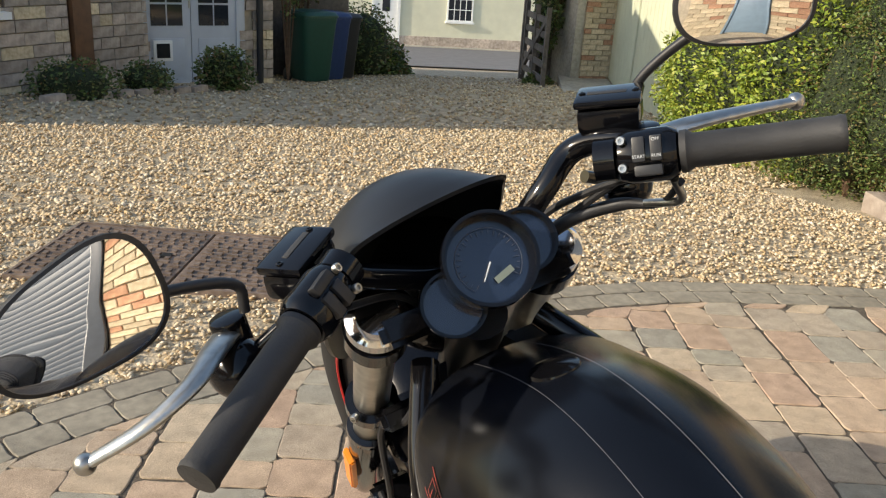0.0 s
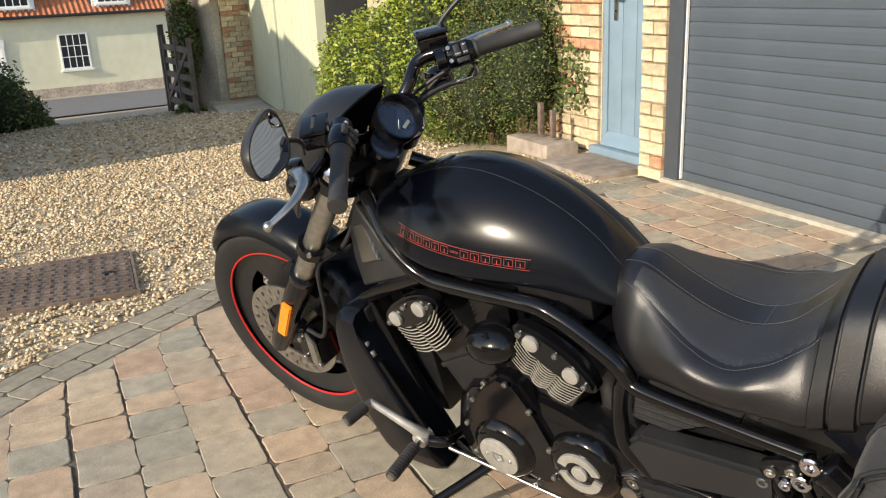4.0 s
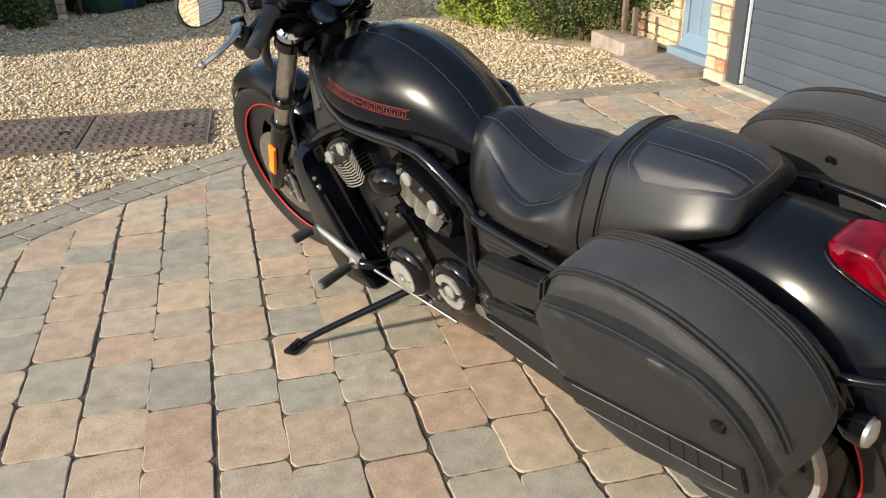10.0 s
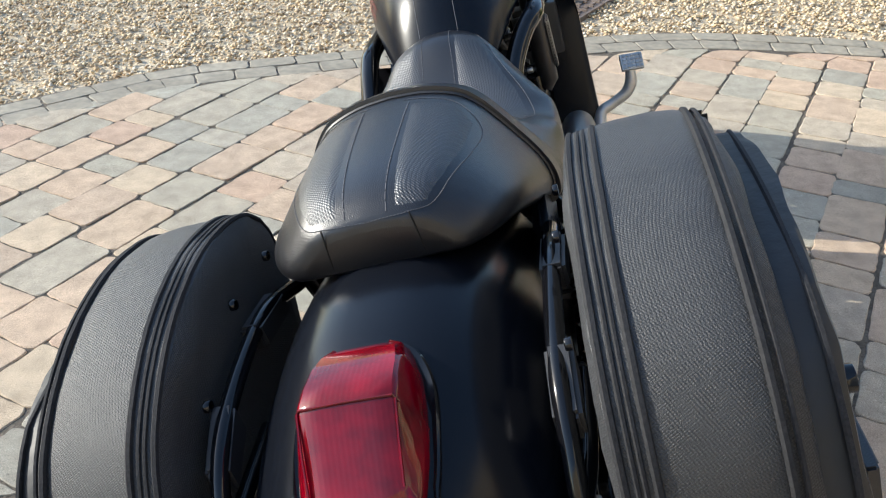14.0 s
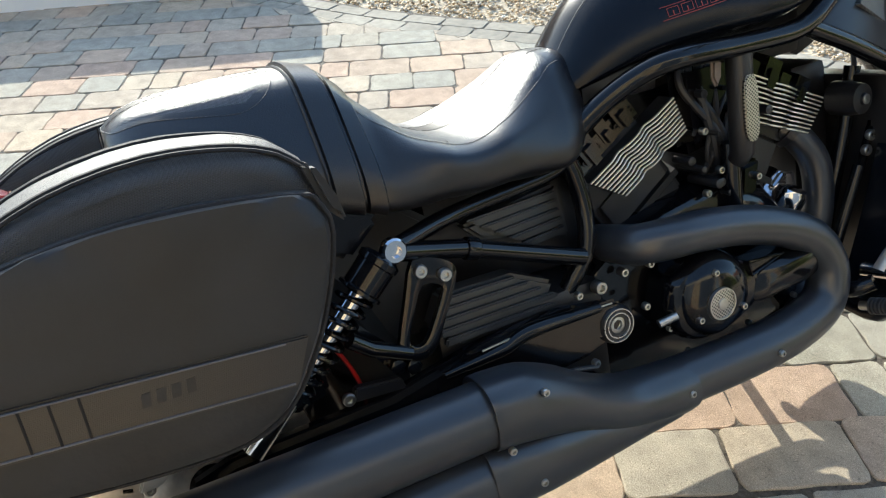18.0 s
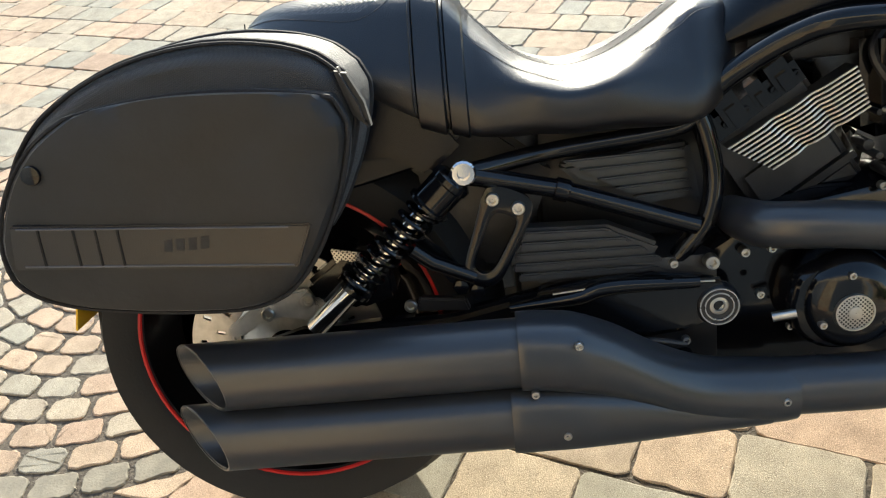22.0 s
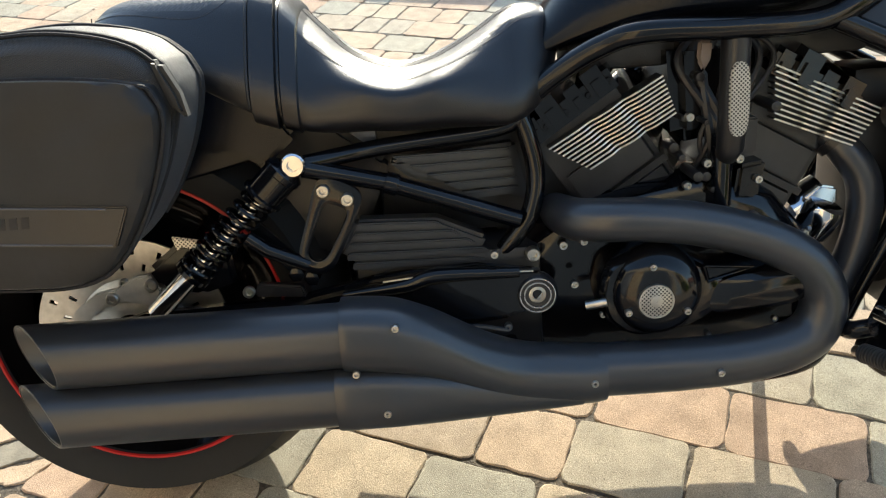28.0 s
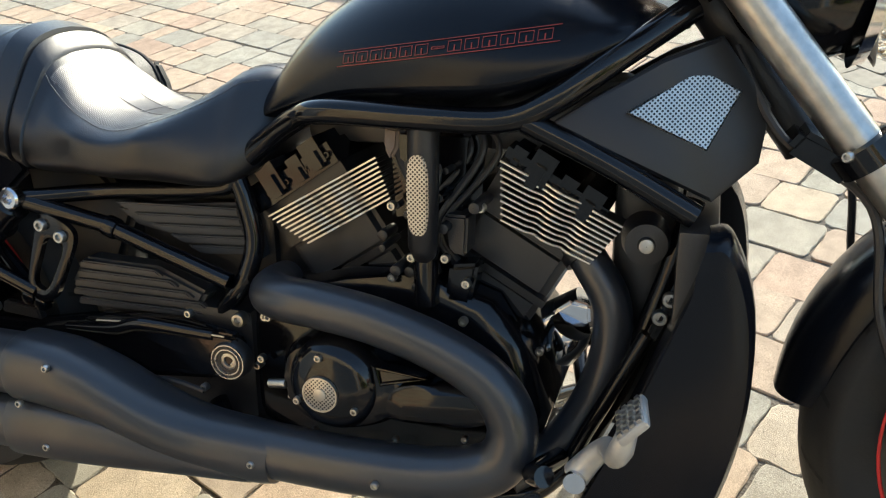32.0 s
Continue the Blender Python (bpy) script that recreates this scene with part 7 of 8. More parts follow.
# ---- drain cover in the gravel ----
def drain():
    ob = thing("access_cover", "rusty iron double access cover set in gravel", "drain cover", m=GRATE)
    for k in range(2):
        y0, y1 = 0.015 + 0.608 * k, 0.612 + 0.608 * k
        pl = part("cover_plate", boxed((0.012, y0, -0.03), (0.63, y1, -0.004)), M_RUST, ob, bevel=0.003)
        bm = bmesh.new()
        for i in range(14):
            for j in range(11):
                x, y = 0.045 + i * 0.0415, y0 + 0.035 + j * 0.0525
                if (i + j) % 2:
                    box(bm, (x - 0.016, y - 0.010, -0.005), (x + 0.016, y + 0.010, 0.003))
                else:
                    box(bm, (x - 0.008, y - 0.022, -0.005), (x + 0.008, y + 0.022, 0.003))
        st = part("raised_stud", bm, M_RUST, pl, smooth=False)
        st["kind"] = "stuff"
        part("key_hole", boxed((0.30, y0 + 0.08, -0.0035), (0.34, y0 + 0.12, 0.0035)), M_DARK, pl)
    for lo, hi in (((0, 0, -0.03), (0.642, 0.012, 0.002)), ((0, 1.208, -0.03), (0.642, 1.22, 0.002)), ((0, 0.012, -0.03), (0.011, 1.208, 0.002)), ((0.631, 0.012, -0.03), (0.642, 1.208, 0.002))):
        part("frame_bar", boxed(lo, hi), M_RUST, ob)


drain()

# garage front: walls, shutter, door
wf = wall_core("wall_garage_far", "yellow and red brick wall with ivy beside a blue door", (1.06, -0.62, -0.6), (7.5, -0.25, 3.0), M_MORTAR, WALL)
wp = wall_core("wall_garage_pier", "yellow brick pier between door and garage", (0.12, -0.6, -0.1), (0.345, -0.03, 3.0), M_MORTAR, WALL)
wn = wall_core("wall_garage_near", "yellow brick wall beyond the garage", (-3.18, -0.6, -0.1), (-2.20, -0.12, 3.0), M_MORTAR, WALL)
wq = wall_core("wall_garage_pillar", "yellow brick pillar beside the garage door", (-2.30, -0.6, -0.1), (-2.085, -0.03, 3.0), M_MORTAR, WALL)
wl = wall_core("wall_garage_lintel", "brick lintel over the garage door", (-2.084, -0.6, 2.3), (0.12, -0.03, 3.0), M_MORTAR, WALL)
wi = wall_core("wall_door_lintel", "brick wall over the blue door", (0.345, -0.6, 2.08), (1.06, -0.25, 3.0), M_MORTAR, WALL)
wr = wall_core("wall_garage_back", "plain wall behind the garage front", (-5.8, -1.2, -0.1), (7.5, -0.62, 3.2), M_MORTAR, WALL)

gd = thing("garage_door", "closed grey roller shutter garage door", "garage door", kind="structure", m=WALL)
prof = [(0.0, -0.0595), (0.0, -0.0575), (0.005, -0.0542), (0.030, -0.052), (0.055, -0.0528), (0.070, -0.0555), (0.0755, -0.0585), (0.0755, -0.075), (0.0, -0.075)]
bm = bmesh.new()
skin(bm, [[Vector((x, y, z)) for z, y in prof] for x in (-2.083, -0.005)])
slat_me = bpy.data.meshes.new("slat")
bmesh.ops.recalc_face_normals(bm, faces=bm.faces)
bm.to_mesh(slat_me)
bm.free()
slat_me.materials.append(M_SHUTTER)
for k in range(29):
    o = new("slat", slat_me)
    o.parent = gd
    o.location = (0, 0, 0.075 + 0.0765 * k)
part("bottom_rail", boxed((-2.083, -0.078, 0.022), (-0.005, -0.048, 0.074)), M_SHUTTER, gd, bevel=0.006)
part("guide_rail", boxed((-0.004, -0.11, 0.0), (0.115, -0.012, 2.32)), M_GREY_FRAME, gd, "anthracite guide rail", bevel=0.004)
part("rail_edge", boxed((-0.012, -0.046, 0.03), (-0.0045, -0.030, 2.32)), M_WHITE, gd, "white brush seal")
part("shutter_box", boxed((-2.083, -0.2, 2.32), (0.115, -0.034, 2.6)), M_GREY_FRAME, gd)
tagged(link("garage_threshold", boxed((-2.083, -0.35, -0.05), (0.119, 0.02, 0.02), WALL), M_CONC, bevel=0.004), "pale concrete threshold strip under the shutter", "threshold", kind="structure")

g2 = copy_thing(gd, WALL @ Matrix.Translation((-3.30, 0, 0)))
tagged(g2, "closed grey roller shutter of the second garage", "garage door", kind="structure")
wall_core("wall_garage_end", "yellow brick end of the garage front", (-5.8, -0.6, -0.1), (-5.385, -0.03, 3.0), M_MORTAR, WALL)
wall_core("wall_second_lintel", "brick lintel over the second garage door", (-5.384, -0.6, 2.601), (-3.181, -0.03, 3.0), M_MORTAR, WALL)

bd = thing("door_1", "closed grey-blue plank door with a lever handle", "door", kind="structure", m=WALL)
for k in range(4):
    u = 0.425 + 0.145 * k
    part("plank", boxed((u, -0.30, 0.10), (u + 0.141, -0.262, 2.0)), M_BLUE_DOOR, bd, bevel=0.004)
part("door_frame", boxed((0.352, -0.33, 0.0), (0.420, -0.253, 2.06)), M_BLUE_DOOR, bd, bevel=0.004)
part("door_frame", boxed((1.005, -0.33, 0.0), (1.058, -0.253, 2.06)), M_BLUE_DOOR, bd, bevel=0.004)
part("door_frame", boxed((0.352, -0.33, 2.005), (1.058, -0.253, 2.075)), M_BLUE_DOOR, bd, bevel=0.004)
part("weather_board", slab([(-0.262, 0.06), (-0.262, 0.15), (-0.20, 0.09), (-0.19, 0.06)], 0.425, 1.0, 0.004), M_BLUE_DOOR, bd)
part("sill", boxed((0.352, -0.33, -0.02), (1.058, -0.14, 0.055)), M_BLUE_DOOR, bd, bevel=0.005)
hp = part("handle_plate", boxed((0.905, -0.262, 0.89), (0.945, -0.254, 1.10)), M_STEEL, bd, "brushed steel handle plate", bevel=0.002)
part("door_handle", tubed([(0.925, -0.255, 1.04), (0.925, -0.205, 1.04), (0.915, -0.20, 1.04), (0.82, -0.20, 1.04)], 0.009, smooth=False), M_STEEL, hp, "lever handle")
part("keyhole", disc((0.925, -0.2545, 0.95), (0, 1, 0), 0.008, 0.003), M_DARK, hp)
hk = thing("wall_hook", "rusty iron hook on the brick pier", "hook", m=WALL)
part("hook_bar", tubed([(0.235, 0.012, 1.42), (0.235, 0.025, 1.38), (0.235, 0.022, 1.16), (0.235, 0.03, 1.13), (0.235, 0.055, 1.125), (0.235, 0.06, 1.15)], 0.008, seg=10), M_RUST, hk)
part("hook_eye", disc((0.235, -0.005, 1.42), (0, 1, 0), 0.02, 0.02), M_RUST, hk)
tagged(link("door_slab", boxed((0.40, -0.13, -0.06), (1.02, 0.30, 0.012), WALL), M_STONE, bevel=0.010), "worn concrete slab in front of the blue door", "slab")
tr = tagged(link("stone_block", boxed((1.16, -0.13, -0.10), (1.72, 0.14, 0.065), WALL), M_STONE, bevel=0.018), "old stone block with rusty iron uprights", "stone")
for u, h in ((1.30, 0.20), (1.46, 0.235)):
    o = part("iron_upright", boxed((u - 0.02, -0.02, 0.084), (u + 0.015, 0.015, 0.084 + h), WALL), M_RUST, tr, bevel=0.003)

# plain walls that close the yard: one with a door, one added out of view
SOUTH = Matrix.Translation((-0.9, -6.0, 0)) @ Matrix.Rotation(radians(30), 4, "Z")
ws = wall_core("wall_south", "yellow brick wall with a grey-blue door", (-9.0, -0.5, -0.1), (4.0, -0.05, 4.2), M_MORTAR, SOUTH)
d3 = thing("door_3", "grey-blue boarded door with a white notice", "door", kind="structure", m=SOUTH)
part("door_leaf", boxed((-0.40, -0.04, 0.05), (0.40, -0.01, 2.0)), M_BLUE_DOOR, d3, bevel=0.004)
part("door_frame", boxed((-0.47, -0.05, 0.0), (-0.405, 0.01, 2.07)), M_BLUE_DOOR, d3, bevel=0.004)
part("door_frame", boxed((0.405, -0.05, 0.0), (0.47, 0.01, 2.07)), M_BLUE_DOOR, d3, bevel=0.004)
part("notice", boxed((-0.2, -0.012, 1.6), (0.2, -0.006, 1.9)), M_WHITE, d3, "white notice", smooth=False)
lay_bricks(ws, -2.0, -0.48, -0.02, 3.0, -0.02, "x", 47, ((M_BRICK, 5), (M_BRICK_RED, 1)), 0.156, 0.45)
lay_bricks(ws, 0.48, 2.0, -0.02, 3.0, -0.02, "x", 48, ((M_BRICK, 5), (M_BRICK_RED, 1)), 0.156, 0.45)
# Added, never in view: darkens reflections in the black paint and cuts sky fill.
wall_core("wall_west", "added unseen brick wall that darkens reflections from the west", (-14.6, -9.0, -0.5), (-14.0, 9.0, 4.0), M_BRICK_RED, Matrix.Identity(4))

# window in the ivy wall
wn1 = thing("window_1", "grey casement window over the hedge", "window", kind="structure", m=WALL)
part("window_sill", boxed((1.50, -0.30, 1.13), (2.42, -0.19, 1.19)), M_CONC, wn1, bevel=0.006)
for lo, hi in (((1.54, -0.26, 1.19), (1.60, -0.215, 2.15)), ((2.32, -0.26, 1.19), (2.38, -0.215, 2.15)), ((1.60, -0.26, 1.19), (2.32, -0.215, 1.25)), ((1.60, -0.26, 2.09), (2.32, -0.215, 2.15)), ((1.93, -0.26, 1.25), (1.99, -0.21, 2.09))):
    part("window_frame", boxed(lo, hi), M_GREY_FRAME, wn1, bevel=0.004)
for a, b in ((1.60, 1.93), (1.99, 2.32)):
    part("pane", boxed((a, -0.248, 1.25), (b, -0.238, 2.09)), M_GLASS_DARK, wn1, smooth=False)

# ---- far buildings ----
def sash(parent, u, z, w, h, cols, rows, y=0.0, frame_t=0.06, sill=True, material=None):
    """A small-paned white window set in a wall whose face is at y."""
    wd = part("window", boxed((u - w / 2, y - 0.03, z), (u + w / 2, y - 0.02, z + h)), M_GLASS_DARK, parent, "white small-paned window", smooth=False)
    fm = material or M_WHITE
    for lo, hi in (((u - w / 2 - frame_t, y - 0.06, z - frame_t), (u - w / 2, y + 0.0, z + h + frame_t)), ((u + w / 2, y - 0.06, z - frame_t), (u + w / 2 + frame_t, y + 0.0, z + h + frame_t)), ((u - w / 2, y - 0.06, z - frame_t), (u + w / 2, y + 0.0, z)), ((u - w / 2, y - 0.06, z + h), (u + w / 2, y + 0.0, z + h + frame_t))):
        part("window_frame", boxed(lo, hi), fm, wd, smooth=False)
    for k in range(1, cols):
        x = u - w / 2 + w * k / cols
        part("glazing_bar", boxed((x - 0.014, y - 0.048, z), (x + 0.014, y - 0.022, z + h)), fm, wd, smooth=False)
    for k in range(1, rows):
        zz = z + h * k / rows
        part("glazing_bar", boxed((u - w / 2, y - 0.046, zz - 0.014), (u + w / 2, y - 0.024, zz + 0.014)), fm, wd, smooth=False)
    if sill:
        part("window_sill", boxed((u - w / 2 - 0.12, y - 0.14, z - frame_t - 0.07), (u + w / 2 + 0.12, y + 0.0, z - frame_t)), fm, wd, smooth=False)
    return wd


COT = Matrix.Translation((14.2, 32.3, -2.42)) @ Matrix.Rotation(radians(-14.5), 4, "Z")


def cottage():
    c = thing("cottage", "cream rendered cottage with red pantile roof and dormers across the road", "house", m=COT)
    part("wall", boxed((-16, 0.0, 0.28), (14, 6.0, 2.95)), M_CREAM, c, "cream rendered wall", smooth=False)
    part("plinth", boxed((-16, -0.04, -0.4), (14, 0.0, 0.28)), M_STONE, c, "low stone plinth", smooth=False)
    bm = bmesh.new()
    n = 150
    rings = []
    for v in range(2):
        row = []
        for k in range(n * 4 + 1):
            u = -16.2 + 30.4 * k / (n * 4)
            z = 2.95 + v * 4.6 + 0.045 * math.sin(k / 4 * 2 * math.pi)
            row.append(Vector((u, -0.25 + v * 4.0, z)))
        rings.append(row)
    skin(bm, rings, close=False)
    part("roof", bm, M_TILE, c, "red pantile roof")
    part("roof_backing", slab([(-0.20, 2.88), (3.75, 7.42), (7.0, 2.88)], -16.1, 14.1, 0), M_TILE, c, smooth=False)
    part("gutter", tubed([(-16.2, -0.28, 2.93), (14.2, -0.28, 2.93)], 0.06, smooth=False, seg=10), M_BIN_K, c)
    sash(c, 0.10, 0.98, 0.95, 1.22, 4, 3)
    sash(c, -9.2, 0.98, 0.95, 1.22, 4, 3)
    sash(c, 6.4, 0.98, 0.95, 1.22, 4, 3)
    d = part("door", boxed((-3.35, -0.05, 0.0), (-2.45, -0.01, 1.95)), M_WHITE, c, "white front door", smooth=False)
    part("door_frame", boxed((-3.47, -0.08, 0.0), (-3.35, 0.0, 2.05)), M_WHITE, d, smooth=False)
    part("door_frame", boxed((-2.45, -0.08, 0.0), (-2.33, 0.0, 2.05)), M_WHITE, d, smooth=False)
    part("door_head", boxed((-3.5, -0.09, 1.95), (-2.30, 0.0, 2.18)), M_WHITE, d, smooth=False)
    part("door_panel", boxed((-3.05, -0.06, 1.2), (-2.75, -0.05, 1.7)), M_GLASS_DARK, d, smooth=False)
    for u in (-1.75, 1.72, -8.0, 6.6):
        dm = part("dormer", boxed((u - 0.72, -0.05, 3.05), (u + 0.72, 2.2, 5.1)), M_WHITE, c, "white dormer window", smooth=False)
        w = sash(c, u, 3.35, 0.98, 1.35, 4, 3, y=-0.06)
        part("dormer_cheek", boxed((u - 0.80, 0.05, 3.0), (u - 0.722, 2.2, 5.1)), M_GREY_FRAME, dm, smooth=False)
        part("dormer_roof", boxed((u - 0.85, -0.25, 5.1), (u + 0.85, 2.4, 5.2)), M_GREY_FRAME, dm, smooth=False)


cottage()

def slope_strip(name, label, pts, material, dz, cat):
    """A strip laid on the ground along pairs of points."""
    bm = bmesh.new()
    vs = [[bm.verts.new((x, y, max(gz(x, y), -3.2) + dz)) for x, y in p] for p in pts]
    for a, b in zip(vs, vs[1:]):
        bm.faces.new((a[0], a[1], b[1], b[0]))
    return tagged(link(name, bm, material, smooth=False), label, cat, kind="structure")


rd = Vector((math.cos(radians(-14.5)), math.sin(radians(-14.5))))
rn = Vector((-rd.y, rd.x))
def road_pt(u, v):
    p = Vector((14.2, 32.3)) + rd * u - rn * v
    return (p.x, p.y)
slope_strip("road", "grey asphalt village road", [(road_pt(u, 2.0), road_pt(u, 16.5)) for u in range(-60, 61, 4)], M_ASPHALT, 0.012, "road")
slope_strip("pavement", "pale footway in front of the cottage", [(road_pt(u, 0.0), road_pt(u, 2.0)) for u in range(-60, 61, 4)], M_CONC, 0.022, "pavement")

# left house: stone wall with french doors, and a wing nearer the drive
LH = Matrix.Translation((2.05, 12.25, -0.70)) @ Matrix.Rotation(radians(14), 4, "Z")


def stones(parent, u0, u1, z0, z1, face, seed, ch=0.13, skip=None, mats=((M_STONE, 12), (M_BRICK, 1))):
    lay_bricks(parent, u0, u1, z0, z1, face, "x", seed, mats, ch, 0.40, True, "stone", 0.05, skip)


M_PALE_BLUE = mat("pale_grey_paint", (0.50, 0.54, 0.60), 0.5, scale=6, vary=0.05, bump=0.05, stains=0.08)


def left_house():
    w = wall_core("wall_house", "rubble stone house wall in shade", (-3.2, 0.05, -0.6), (0.0, 5.0, 4.1), M_MORTAR, LH)
    def hole(u, z):
        return -1.90 < u < -0.42 and z < 2.2
    stones(w, -2.9, 0.0, -0.3, 3.0, 0.03, 11, skip=hole)
    fd = thing("door_2", "closed pale grey glazed double doors with a cat flap", "door", kind="structure", m=LH)
    part("door_frame", boxed((-1.90, -0.02, 0.0), (-1.78, 0.06, 2.15)), M_PALE_BLUE, fd, smooth=False)
    part("door_frame", boxed((-0.54, -0.02, 0.0), (-0.42, 0.06, 2.15)), M_PALE_BLUE, fd, smooth=False)
    part("door_frame", boxed((-1.78, -0.02, 2.02), (-0.54, 0.06, 2.15)), M_PALE_BLUE, fd, smooth=False)
    for a, b in ((-1.78, -1.165), (-1.155, -0.54)):
        lf = part("door_leaf", boxed((a, 0.0, 0.02), (b, 0.045, 2.02)), M_PALE_BLUE, fd, "glazed door leaf", smooth=False)
        for i in range(2):
            for j in range(4):
                x0 = a + 0.10 + i * 0.215
                z0 = 0.80 + j * 0.285
                part("pane", boxed((x0, -0.006, z0), (x0 + 0.195, -0.002, z0 + 0.26)), M_GLASS_DARK, lf, smooth=False)
        part("lower_panel", boxed((a + 0.09, -0.012, 0.16), (b - 0.09, 0.0, 0.64)), M_PALE_BLUE, lf, bevel=0.004)
    cf = part("cat_flap", boxed((-1.67, -0.03, 0.36), (-1.42, -0.012, 0.62)), M_WHITE, fd, bevel=0.01)
    part("flap", boxed((-1.63, -0.036, 0.40), (-1.46, -0.03, 0.58)), M_DARK, cf, smooth=False)
    part("door_handle", tubed([(-1.19, -0.04, 1.02), (-1.19, -0.04, 1.14)], 0.012, smooth=False), M_STEEL, fd)
    dp = tagged(link("drainpipe", tubed([(-0.22, -0.06, -0.3), (-0.22, -0.06, 3.4)], 0.045, smooth=False, seg=14), M_BIN_K), "black cast-iron drainpipe on the stone wall", "pipe")
    dp.matrix_world = LH
    # wing
    wm = Matrix.Translation((-0.55, 10.65, -0.58)) @ Matrix.Rotation(radians(44), 4, "Z")
    w2 = wall_core("wall_house_wing", "rubble stone wing of the house in shade", (-4.1, 0.05, -0.6), (0.0, 5.0, 4.1), M_MORTAR, wm)
    stones(w2, -3.2, 0.0, -0.3, 2.6, 0.03, 12, skip=lambda u, z: -1.75 < u < -0.85 and 0.95 < z < 2.0)
    wd = thing("window_2", "white casement window in the stone wing", "window", kind="structure", m=wm)
    sash(wd, -1.3, 1.02, 0.75, 1.0, 2, 1, y=0.03)
    pb = tagged(link("brown_post", boxed((0.03, -0.06, -0.3), (0.30, 0.02, 2.4), wm), M_WOOD_BROWN, bevel=0.01), "brown stained timber post by the house", "post")
    wj = wall_core("wall_house_join", "shaded stone wall between wing and doors", (0.0, 0.10, -0.6), (1.3, 3.0, 4.0), M_MORTAR, wm)
    stones(wj, 0.31, 1.29, -0.3, 2.6, 0.08, 13)
    # bed edging
    for k in range(9):
        t = k / 9
        p = Vector((-0.75, 9.35)).lerp(Vector((1.25, 11.05)), t)
        q = tagged(link("edging_stone", boxed((-0.125, -0.05, -0.10), (0.125, 0.05, 0.055)), M_STONE, bevel=0.02), "rough yellow stone edging a flower bed", "stone", "bed edging")
        q.matrix_world = Matrix.Translation((p.x, p.y, gz(p.x, p.y))) @ Matrix.Rotation(radians(40 + (k * 7) % 5), 4, "Z")


left_house()


def wheelie_bin(m, material, label):
    b = thing("wheelie_bin", label, "bin", "wheelie bins", m=m)
    bm = bmesh.new()
    rings = []
    for z, hw, hd in ((0.06, 0.20, 0.23), (0.10, 0.215, 0.25), (0.88, 0.275, 0.33), (0.93, 0.285, 0.345), (0.97, 0.285, 0.345)):
        rings.append([Vector((hw * math.copysign(abs(math.cos(a)) ** 0.3, math.cos(a)), hd * math.copysign(abs(math.sin(a)) ** 0.3, math.sin(a)), z)) for a in (2 * math.pi * k / 32 for k in range(32))])
    skin(bm, rings)
    part("body", bm, material, b)
    bm = bmesh.new()
    rings = []
    for z, hw, hd in ((0.972, 0.30, 0.36), (1.0, 0.30, 0.36), (1.04, 0.27, 0.32), (1.055, 0.18, 0.2)):
        rings.append([Vector((hw * math.copysign(abs(math.cos(a)) ** 0.3, math.cos(a)), hd * math.copysign(abs(math.sin(a)) ** 0.3, math.sin(a)), z)) for a in (2 * math.pi * k / 32 for k in range(32))])
    skin(bm, rings)
    part("lid", bm, material, b)
    part("handle_bar", tubed([(-0.26, 0.40, 0.99), (0.26, 0.40, 0.99)], 0.018, smooth=False), material, b)
    for s in (-1, 1):
        part("wheel", disc((s * 0.20, 0.27, 0.10), (s, 0, 0), 0.10, 0.05), M_BIN_K, b)


for x, y, mt, lb in ((2.72, 12.75, M_BIN_G, "dark green wheelie bin on gravel"), (3.06, 13.15, M_BIN_B, "blue wheelie bin beside a green one"), (3.34, 13.5, M_BIN_K, "black wheelie bin beside a blue one")):
    wheelie_bin(Matrix.Translation((x, y, gz(x, y) - 0.05)) @ Matrix.Rotation(radians(16), 4, "Z"), mt, lb)
wall_core("wall_yard", "dark shaded timber fence behind the bins", (0.0, 0.0, -1.0), (1.75, 0.12, 1.55), M_WOOD_OLD, Matrix.Translation((2.2, 13.6, -0.8)) @ Matrix.Rotation(radians(24), 4, "Z"))

# barn with pale doors, brick pier, gate
BN = Matrix.Translation((8.25, 13.05, -0.78)) @ Matrix.Rotation(math.atan2(13.05 - 8.0, 8.25 - 5.5), 4, "Z")


def barn():
    b = thing("barn", "barn with pale green double doors and brick pier", "barn", m=BN)
    part("wall", boxed((-9.0, -4.0, -0.5), (0.02, -0.1, 3.1)), M_MORTAR, b, smooth=False)
    for k, (u0, u1) in enumerate(((-2.75, -0.05), (-5.6, -2.85))):
        lf = part("door_leaf", boxed((u0, -0.06, 0.03), (u1, 0.0, 2.13)), M_SAGE, b, "pale green boarded door leaf", smooth=False)
        for j in range(int((u1 - u0) / 0.3)):
            part("board", boxed((u0 + 0.3 * j + 0.008, -0.002, 0.06), (u0 + 0.3 * j + 0.292, 0.012, 2.11)), M_SAGE, lf, smooth=False)
    # Near-black strip: shade between the two leaves put in as colour.
    part("door_gap", boxed((-2.85, -0.08, 0.03), (-2.75, -0.02, 2.13)), M_DARK, b, smooth=False)
    part("fascia", boxed((-5.7, -0.06, 2.16), (0.2, 0.03, 3.0)), M_SAGE, b, smooth=False)
    part("post", boxed((-5.78, -0.08, 0.0), (-5.6, 0.04, 2.9)), M_SAGE, b, smooth=False)
    # Near-black panel on the wall stands in for the shade inside the bay.
    part("open_bay", boxed((-7.6, -0.12, 0.0), (-5.78, -0.08, 2.2)), M_DARK, b, smooth=False)
    pier = wall_core("wall_pier", "yellow brick pier at the drive entrance", (0.02, -1.0, -0.5), (1.35, -0.05, 1.85), M_MORTAR, BN)
